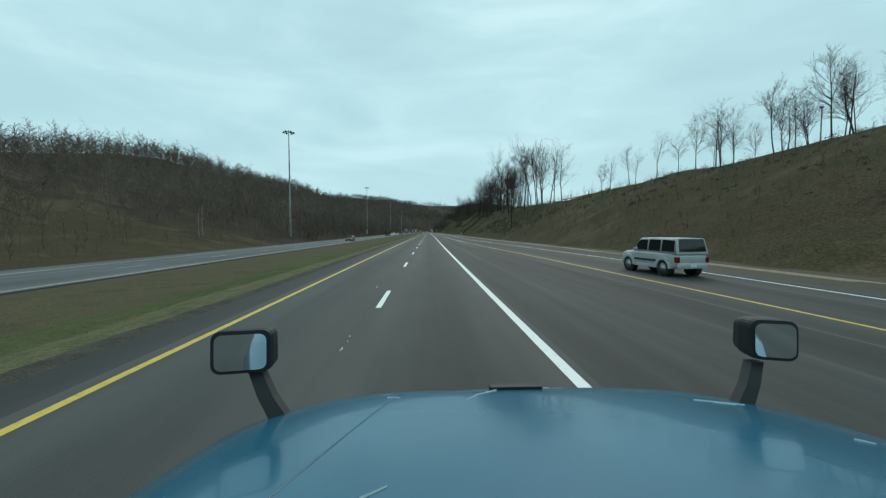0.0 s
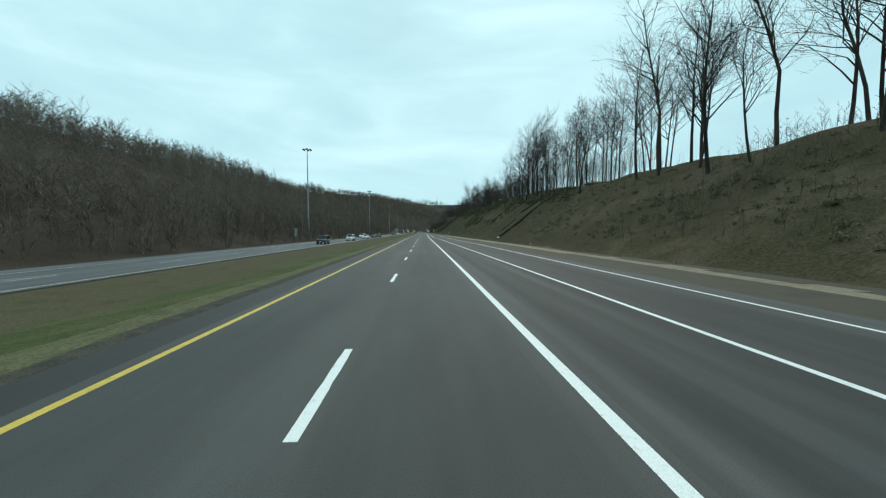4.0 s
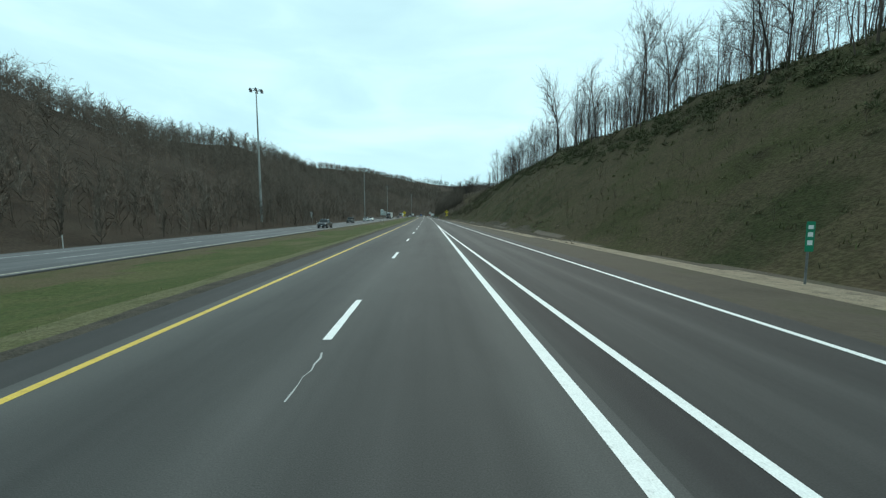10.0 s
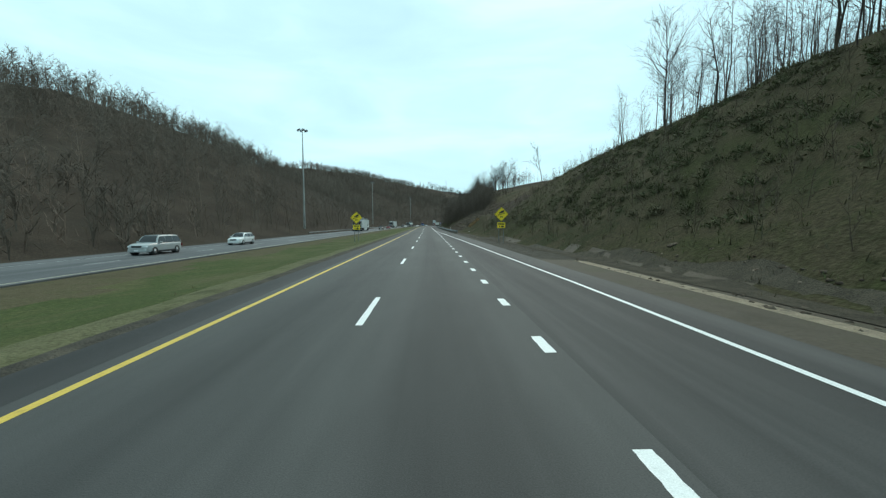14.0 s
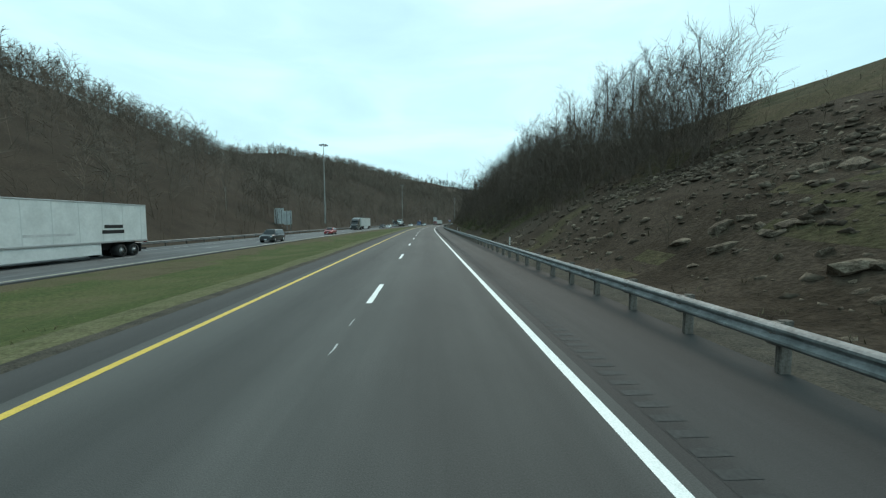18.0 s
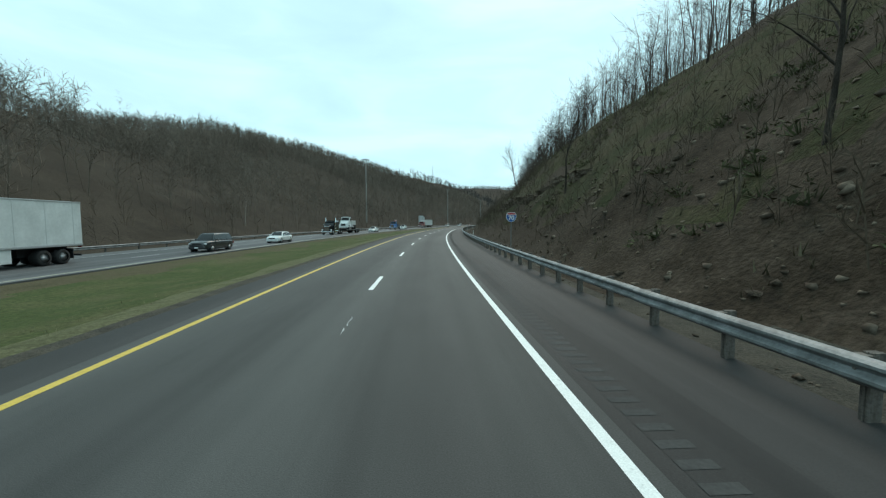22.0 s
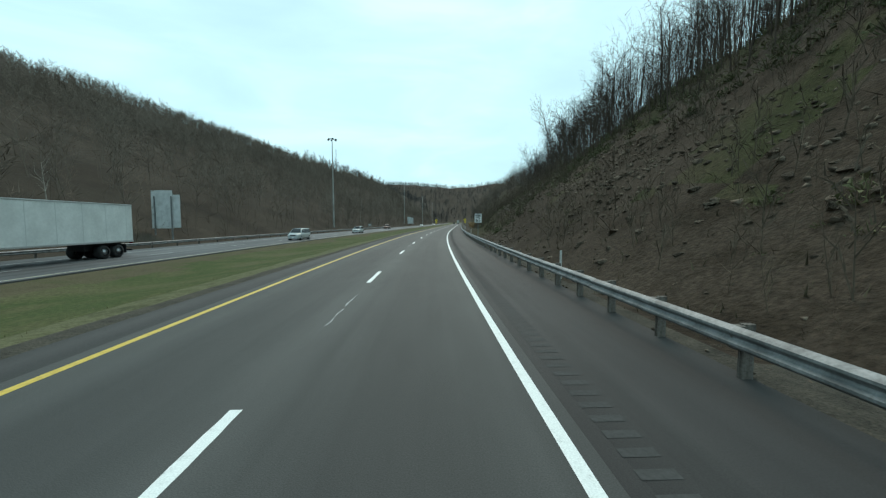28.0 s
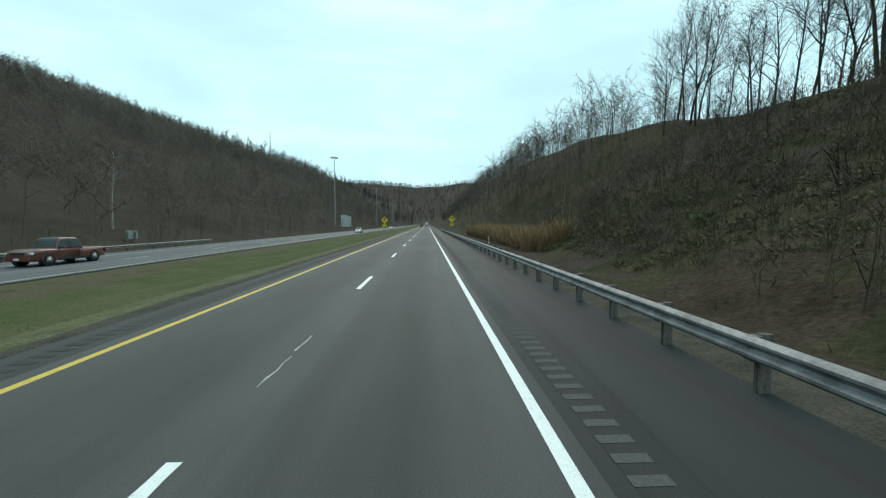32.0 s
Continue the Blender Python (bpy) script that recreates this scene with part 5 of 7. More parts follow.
bm = bmesh.new()
plate(bm, [(-.36, 2.83), (.36, 2.83), (.28, 2.97), (.19, 2.95), (0, 2.99), (-.19, 2.95), (-.28, 2.97)], -0.012, -0.0085)
part("red_band", bm, M_SIGNRED, s_pl)
words("70", 0.5, 0, 2.54, -0.014, M_SIGNWHITE, s_pl, bold=0.016)
sign_posts(sh, (0,), -0.4, 2.9)
sh.matrix_basis = put(688, 6.9, ground_z(688, 6.9))


def sign_back(label, panels, xs, top_z, s, o, turn=0.0, base=None, face_mat=None):
    """Backs of signs for the far carriageway: panels are (x0, x1, z0, z1)."""
    top = tagged(new("road_sign"), label, "road sign")
    for x0, x1, z0, z1 in panels:
        bm = bmesh.new()
        box(bm, x0, x1, 0, 0.03, z0, z1, 0.006)
        p = part("panel", bm, face_mat or M_SIGNBACK, top)
        n = max(2, int((z1 - z0) / 0.6))
        for i in range(n):
            bm = bmesh.new()
            zz = z0 + (z1 - z0) * (i + .5) / n
            box(bm, x0 + .05, x1 - .05, -0.05, 0, zz - .03, zz + .03)
            part("stiffener", bm, M_SIGNBACK, p)
    for x in xs:
        bm = bmesh.new()
        box(bm, x - .06, x + .06, -0.2, -0.05, -0.6, top_z)
        part("post", bm, M_GALV, top)
    top.matrix_basis = put(s, o, ground_z(s, o) if base is None else base, turn)
    return top


sign_back("grey aluminium backs of two stepped guide signs on steel posts", [(-2.3, 0.1, 2.6, 6.6), (0.1, 2.1, 2.4, 5.9)], (-1.9, -.4, .9, 1.8), 6.2, 635.3, -36.8, base=-1.0)
sign_back("grey aluminium back of a tall guide sign on steel posts", [(-1.9, 1.0, 2.3, 7.4), (1.05, 2.0, 2.4, 6.8)], (-1.4, .9), 6.6, 889, -36.0, base=-1.0)
sign_back("grey aluminium back of a guide sign far along the road", [(-2.2, 0.6, 2.0, 7.0), (0.6, 2.2, 2.0, 6.4)], (-1.5, 1.4), 6.0, 1126.3, -34.3, base=-1.0)
sign_back("narrow grey sign on two thin posts by the wood", [(-.55, .55, 1.6, 3.9)], (-.45, .45), 3.9, 225.4, -36.1, base=-1.0)
sign_back("small brown sign backs on posts by the wood", [(-.5, .3, 1.2, 2.3), (.45, .95, 1.2, 2.3)], (-.3, .7), 2.2, 1012, -38.0, base=-1.0)
ms = tagged(new("median_sign"), "narrow pale sign on two posts in the median grass", "road sign")
bm = bmesh.new()
plate(bm, rounded(-.33, .33, 2.2, 3.75), -0.01, 0.012)
fc = part("panel", bm, M_SIGNWHITE, ms)
bm = bmesh.new()
plate(bm, rounded(-.27, .27, 2.28, 3.5), -0.014, -0.0105)
part("teal_field", bm, material("teal_sign_face", (0.28, 0.36, 0.38), 0.5), fc)
bars(fc, [(-.2, .2, 3.28, 3.36), (-.2, .2, 3.1, 3.18), (-.2, .2, 2.85, 2.98), (-.2, .2, 2.55, 2.68)], -0.0145, M_SIGNWHITE)
sign_posts(ms, (-.3, .3), -0.3, 3.6)
ms.matrix_basis = put(409.8, -13.5, ground_z(409.8, -13.5) + .3)
ms.scale = (1.2, 1.0, 1.08)
bm = bmesh.new()
box(bm, -.7, .7, -.3, .3, -.3, .08, .03)
pad = tagged(part("concrete_pad", bm, M_GRAVEL), "pale concrete pad under the median sign posts", "concrete pad")
pad.matrix_basis = put(409.8, -13.5, ground_z(409.8, -13.5) + .02)
sign_back("narrow grey sign on two thin posts beyond the far shoulder", [(-.4, .4, 1.9, 3.7)], (-.3, .3), 3.6, 416, -36, base=-.8)
mm = tagged(new("mile_marker"), "small green mile marker on a post by the bank", "road sign")
bm = bmesh.new()
plate(bm, rounded(-.15, .15, 1.1, 2.1, .03), -0.006, 0.006)
gp = part("panel", bm, M_SIGNGREEN, mm)
bars(gp, [(-.09, .09, 1.85, 1.98), (-.09, .09, 1.6, 1.75), (-.09, .09, 1.32, 1.48)], -0.0065, M_SIGNWHITE)
sign_posts(mm, (0,), -0.3, 1.3, w=0.03)
mm.matrix_basis = put(308.7, 12.7, ground_z(308.7, 12.7))

# ---------------- rocks and wood on the banks ----------------
M_ROCK = varied(blotch(material("sandstone", (0.2, 0.17, 0.135), 0.92, spec=0.15), ((0.06, 0.046, 0.034), (0.11, 0.086, 0.064), (0.18, 0.145, 0.11)), 1.8, 8, 0.65, fine=(12, 0.3), bump=0.8, bump_scale=9), 0.4)


def rock_mesh(seed, flat):
    g = random.Random(seed)
    bm = bmesh.new()
    for i in range(15):
        v = Vector((g.uniform(-1, 1), g.uniform(-1, 1), g.uniform(-1, 1)))
        v /= max(abs(v.x), abs(v.y), abs(v.z)) * g.uniform(1.0, 1.35)
        bm.verts.new((v.x, v.y, v.z * flat))
    hull = bmesh.ops.convex_hull(bm, input=bm.verts[:])
    bmesh.ops.delete(bm, geom=[e for e in hull["geom_interior"] if isinstance(e, bmesh.types.BMVert)], context="VERTS")
    bmesh.ops.recalc_face_normals(bm, faces=bm.faces[:])
    me = bpy.data.meshes.new("rock")
    bm.to_mesh(me)
    bm.free()
    me.materials.append(M_ROCK)
    return me


ROCKS = [rock_mesh(i, (0.26, 0.38, 0.55)[i % 3]) for i in range(10)]


def rock_field(label, n, s0, s1, p0, p1, lo, hi, seed, clumps=9):
    """Loose slabs on the bank; p is the part of the way up it."""
    top = tagged(new("rock_outcrop"), label, "rocks")
    g = random.Random(seed)
    heart = [(g.uniform(s0, s1), g.uniform(p0, p1)) for _ in range(clumps)]
    for i in range(n):
        cs, cp = g.choice(heart)
        s, p = cs + g.gauss(0, 4.0), min(p1, max(p0, cp + g.gauss(0, 0.07)))
        c, f = crest_at(s)
        o = f + (c - f) * p
        sz = lo + (hi - lo) * g.random() ** 2.2
        r = new("rock", g.choice(ROCKS))
        r.parent = top
        r.matrix_basis = put(s, o, ground_z(s, o) - 0.06 * sz, g.gauss(0, 28)) @ pose(0, 0, 0, g.uniform(-10, 10), g.uniform(-26, 0), 0) @ Matrix.Diagonal((sz, sz * g.uniform(.6, 1), sz, 1))
    return top


rock_field("jumble of broken brown sandstone slabs on the slope", 290, 527, 550, .1, .62, .18, .8, 1, 22)
rock_field("small broken sandstone scree between the slabs", 290, 530, 566, .06, .62, .1, .42, 6, 30)
rock_field("pile of large brown sandstone blocks above the guardrail", 150, 562, 581, .02, .4, .18, .55, 7, 12)
rock_field("scattered brown sandstone blocks and rubble on the cutting", 250, 820, 885, .04, .5, .1, .38, 2, 14)
rock_field("ledges of brown sandstone showing through the brush", 160, 640, 815, .12, .7, .12, .36, 3, 16)
rock_field("small stones along the foot of the bank", 120, 330, 520, .0, .1, .08, .3, 4, 18)
rock_field("rubble behind the guardrail", 200, 530, 960, -.05, .06, .08, .28, 5, 30)


def chip(seed):
    g = np.random.RandomState(seed)
    v = np.array([(1, 0, 0), (0, 1, 0), (-1, 0, 0), (0, -1, 0), (0.2, 0.1, 0.6), (0, 0, -0.5)], float) * g.uniform(.6, 1.3, (6, 3))
    v = v @ np.array([[1, 0, -.35], [0, 1, 0], [.2, 0, 1]])
    f = [(0, 1, 4), (1, 2, 4), (2, 3, 4), (3, 0, 4), (1, 0, 5), (2, 1, 5), (3, 2, 5), (0, 3, 5)]
    return v.astype(np.float32), np.array(f, dtype=np.int32)


M_SCREE = varied(blotch(material("scree", (0.15, 0.12, 0.09), 0.95, spec=0.1), ((0.055, 0.042, 0.032), (0.1, 0.079, 0.06), (0.17, 0.138, 0.106)), 1.4, 6, 0.6, fine=(9, 0.3)), 0.45, island=True)
CHIPS = [chip(400 + i) for i in range(7)]


def scree(label, n, s0, s1, p0, p1, lo, hi, hearts):
    """Loose broken stone, thick round some spots of the bank and thin between them."""
    cs, cp = R.uniform(s0, s1, hearts), R.uniform(p0, p1, hearts)
    k = R.randint(0, hearts, n)
    s = cs[k] + R.normal(0, 3.2, n)
    p = np.clip(cp[k] + R.normal(0, 0.06, n), p0, p1)
    o = FOOT(s) + (CREST(s) - FOOT(s)) * p
    x, y, _ = at(s, o)
    size = lo + (hi - lo) * R.uniform(0, 1, n) ** 2.5
    ob = scatter("scree", CHIPS, np.stack([x, y, land(s, o) - 0.02], -1), size, R.uniform(0, 6.28, n), R.randint(0, len(CHIPS), n), M_SCREE, label, "stones")
    return ob


scree("broken brown sandstone rubble strewn over the bank", 4200, 526, 568, .04, .64, .07, .34, 34)
scree("grey-brown stones strewn on the cutting", 3800, 835, 900, .0, .5, .05, .26, 26)
scree("brown stones on the brushy cutting", 2000, 640, 830, .0, .6, .06, .28, 50)
scree("small stones along the foot of the cutting", 2600, 520, 1000, -.06, .04, .03, .12, 200)
scree("gravel and stones along the foot of the bank", 2600, 330, 500, -.12, .06, .03, .16, 90)


def ledge(s0, s1, p, drop, label, seed):
    """A broken band of layered rock along the bank."""
    top = tagged(new("rock_ledge"), label, "rocks")
    g = random.Random(seed)
    s = s0
    while s < s1:
        w = g.uniform(0.6, 2.0)
        for layer in range(2):
            c, f = crest_at(s)
            o = f + (c - f) * (p + 0.03 * math.sin(s * .12)) + layer * 0.35
            bm = bmesh.new()
            h = g.uniform(.16, .42)
            box(bm, -0.6, 0.5, 0, w * 0.95, -0.3, h * .6, 0.07)
            for v in bm.verts:
                v.co += Vector((g.uniform(-.15, .15), g.uniform(-.15, .15), g.uniform(-.12, .12)))
            q = part("slab", bm, M_ROCK, top)
            q.matrix_basis = put(s, o, ground_z(s, o) + layer * 0.42 - drop, g.uniform(-8, 8)) @ pose(0, 0, 0, g.uniform(-4, 4), -8, 0)
        s += w * g.uniform(1.0, 3.4)
    return top


ledge(690, 742, .26, .1, "overhanging brown rock ledge across the cutting", 21)
ledge(752, 812, .4, .1, "long brown rock ledge across the cutting", 22)
ledge(640, 672, .6, .1, "short mossy rock ledge in the brush", 23)


def fallen_trunk(label, a, b, r, seed):
    """A felled stem lying down the slope from a to b, each (s, o, lift)."""
    top = tagged(new("fallen_trunk"), label, "fallen tree")
    n = 14
    g = random.Random(seed)
    pts = []
    for i in range(n + 1):
        f = i / n
        s, o = a[0] + (b[0] - a[0]) * f + g.gauss(0, .12), a[1] + (b[1] - a[1]) * f
        x, y, _ = at(s, o)
        pts.append(Vector((float(x), float(y), ground_z(s, o) + r * 0.6 + a[2] + (b[2] - a[2]) * f)))
    v, f = skin([(pts, [r * (1.0 - 0.6 * i / n) for i in range(n + 1)], 0)], (7,))
    ob = new("trunk", mesh_from("trunk", v, f, (M_BARK,), smooth=True))
    ob.parent = top
    for j in range(6):
        i = 3 + j
        d = Vector((g.uniform(-1, 1), g.uniform(-1, 1), g.uniform(.2, .9))).normalized()
        q = [pts[i], pts[i] + d * .5, pts[i] + d * 1.1 + Vector((0, 0, -.1))]
        v, f = skin([(q, [.05, .035, .012], 0)], (5,))
        br = new("stub", mesh_from("stub", v, f, (M_BARK,)))
        br.parent = top
    return top


fallen_trunk("long bare tree trunk lying down the grassy bank", (207.5, 18.5, .1), (211, 37, .3), .24, 1)
fallen_trunk("broken grey trunk lying high on the bank", (216.5, 26, .1), (217.5, 34.5, .3), .2, 2)
fallen_trunk("thin broken trunk low on the bank", (213, 20, .1), (213.8, 24, .2), .13, 3)
fallen_trunk("pale fallen pole across the green bank", (402, 22, .2), (408, 27, .2), .11, 4)
fallen_trunk("small fallen trunk on the cutting", (846, 17, .2), (848, 22, .2), .12, 5)

# pale dead stems that stand out from the wood
snag = tree_thing("dead_tree", 501, 11.0, 0.13, kids=(9, 4, 3), spread=(.5, 1.0), first=.4, label="pale bleached dead tree standing before the wood", bark=M_PALEBARK)
snag.matrix_basis = put(1015.2, -42.7, ground_z(1015.2, -42.7) - .1)
for s, o, sc in ((74, -44, .5), (77, -45, .6), (250, -42, .7), (735, -41, .6), (1062, 26, .6), (620, -43, .55), (880, -42, .6)):
    plant(snag, s, o, sc, s)
lone = tree_thing("bare_tree", 611, 13.5, 0.16, kids=(11, 6, 4), spread=(.35, .75), first=.35, label="lone leafless tree rising above the thicket on the bank")
lone.matrix_basis = put(621, 62, ground_z(621, 62) - .2)
lone.scale = (1.4, 1.4, 1.4)
lean = tree_thing("bare_tree", 613, 12.0, 0.17, kids=(12, 6, 4), spread=(.5, 1.0), first=.3, label="crooked leafless tree leaning out from the cutting")
lean.matrix_basis = put(771, 20, ground_z(771, 20)) @ pose(0, 0, 0, 0, -14, 0)

# litter
bm = bmesh.new()
bmesh.ops.create_icosphere(bm, subdivisions=2, radius=.3)
g = random.Random(8)
for v in bm.verts:
    v.co = Vector((v.co.x * 1.5, v.co.y * 1.1, max(-.08, v.co.z * .55))) * g.uniform(.75, 1.2)
bag = tagged(part("litter_bag", bm, material("white_plastic", (0.8, 0.8, 0.8), 0.5)), "crumpled white plastic bag at the foot of the bank", "litter")
bag.matrix_basis = put(207.9, 18.2, ground_z(207.9, 18.2) + .12)
M_SCRAP = material("white_scrap", (0.7, 0.7, 0.7), 0.6)
for i in range(26):
    s, o = g.uniform(180, 960), g.choice((5.6, 6.0, 6.5)) + g.random()
    if s < 520:
        o += float(FOOT(s)) - 6.5
    bm = bmesh.new()
    box(bm, -.1, .1, -.06, .06, 0, .05, .012)
    for v in bm.verts:
        v.co += Vector((g.uniform(-.03, .03), g.uniform(-.03, .03), g.uniform(0, .05)))
    q = tagged(part("litter", bm, M_SCRAP), "scrap of white litter by the roadside", "litter", "roadside litter")
    q.matrix_basis = put(s, o, ground_z(s, o) + .02, g.uniform(0, 360))

# long low building on the hilltop
barn = tagged(new("warehouse"), "long low pale metal building on the hilltop", "building")
M_METALWALL = blotch(material("pale_metal_siding", (0.5, 0.5, 0.46), 0.6), ((0.42, 0.42, 0.39), (0.52, 0.52, 0.48)), 0.6)
bm = bmesh.new()
box(bm, -5, 5, -14, 14, -6, 3.2)
part("wall", bm, M_METALWALL, barn)
bm = bmesh.new()
loft(bm, [[Vector((-5.4, y, 3.1)), Vector((0, y, 4.6)), Vector((5.4, y, 3.1)), Vector((5.4, y, 3.3)), Vector((0, y, 4.8)), Vector((-5.4, y, 3.3))] for y in (-14.4, 14.4)])
part("roof", bm, material("roof_metal", (0.5, 0.51, 0.5), 0.6, 0.1), barn)
for y in (-10, -4, 2, 8):
    bm = bmesh.new()
    box(bm, -5.05, -5.0, y, y + 2.4, 0.6, 2.0)
    part("window", bm, M_DARKMETAL, barn)
barn.matrix_basis = put(612, 68, ground_z(612, 68) - 3.6, 12)
pole = tagged(new("yard_light"), "thin light pole on the hilltop", "street lamp")
bm = bmesh.new()
rod(bm, (0, 0, -1), (0, 0, 6), .09, .06)
part("pole", bm, M_GALV, pole)
bm = bmesh.new()
box(bm, -.25, .25, -.1, .1, 5.9, 6.1, .03)
part("lamp_head", bm, M_DARKMETAL, pole)
pole.matrix_basis = put(556, 62, ground_z(556, 62))
copy_thing(pole, put(50, 53, ground_z(50, 53)))

# ---------------- vehicles ----------------
M_TYRE = material("tyre_rubber", (0.018, 0.018, 0.018), 0.85)
M_RIM = material("alloy_rim", (0.5, 0.51, 0.52), 0.35, 0.5)
M_CARGLASS = material("tinted_glass", (0.012, 0.014, 0.016), 0.08)
M_TRIM = material("black_trim", (0.02, 0.02, 0.021), 0.6)
M_CHROME = material("chrome", (0.7, 0.71, 0.72), 0.15, 1.0)
M_HEADLAMP = material("headlamp_glass", (0.75, 0.77, 0.78), 0.12)
M_TAILLAMP = material("tail_lamp", (0.16, 0.01, 0.012), 0.2)
M_PLATE = material("number_plate", (0.7, 0.71, 0.72), 0.5)


def paint(name, rgb, rough=0.28):
    m = material(name, rgb, rough)
    m.node_tree.nodes["Principled BSDF"].inputs["Coat Weight"].default_value = 0.4
    blotch(m, (tuple(c * .86 for c in rgb), rgb), 2.2, 4)
    return m


def ring(y, hw, z0, z1, crown=0.06, n=4):
    """A rounded body section across x at y."""
    out = []
    r = min(.16, (z1 - z0) * .3, hw * .3)
    for cx, cz, a0 in ((hw - r, z1 - r - crown * .0, 0), (-(hw - r), z1 - r, 90), (-(hw - r), z0 + r, 180), (hw - r, z0 + r, 270)):
        for i in range(n):
            a = radians(a0 + 90 * i / (n - 1))
            x = cx + r * math.cos(a)
            z = cz + r * math.sin(a)
            if a0 < 180:
                z += crown * (1 - (x / hw) ** 2)
            out.append(Vector((x, y, z)))
    return out


def wheel(parent, x, y, r, w, rim_mat=None, dual=False):
    side = 1 if x > 0 else -1
    bm = bmesh.new()
    prof = [(-w / 2, r * .62), (-w / 2, r * .9), (-w * .38, r), (w * .38, r), (w / 2, r * .9), (w / 2, r * .62)]
    n = 20
    loft(bm, [[Vector((px * side, pr * math.cos(2 * math.pi * k / n), pr * math.sin(2 * math.pi * k / n))) for px, pr in prof] for k in range(n + 1)], close=False)
    t = part("wheel", bm, M_TYRE, parent, smooth=True)
    t.matrix_basis = pose(x, y, r)
    bm = bmesh.new()
    out = side * w * .36
    loft(bm, [[Vector((out - side * dx, rr * math.cos(2 * math.pi * k / n), rr * math.sin(2 * math.pi * k / n))) for k in range(n)] for rr, dx in ((r * .64, -.02), (r * .58, .0), (r * .5, .06), (r * .2, .03), (r * .17, -.01), (r * .03, -.02))], caps=True)
    part("rim", bm, rim_mat or M_RIM, t, smooth=True)
    for k in range(5):
        a = 2 * math.pi * k / 5
        bm = bmesh.new()
        box(bm, out - side * .05, out + side * .005, -r * .05, r * .05, r * .15, r * .58)
        sp = part("spoke", bm, rim_mat or M_RIM, t)
        sp.matrix_basis = pose(0, 0, 0, math.degrees(a), 0, 0)
    return t


def panel4(bm, pts, out, thick=0.012):
    """A thin four-cornered panel set off along out."""
    o = Vector(out)
    loft(bm, [[Vector(p) + o * 0.004 for p in pts], [Vector(p) + o * thick for p in pts]])
    bmesh.ops.recalc_face_normals(bm, faces=bm.faces[:])
    return bm


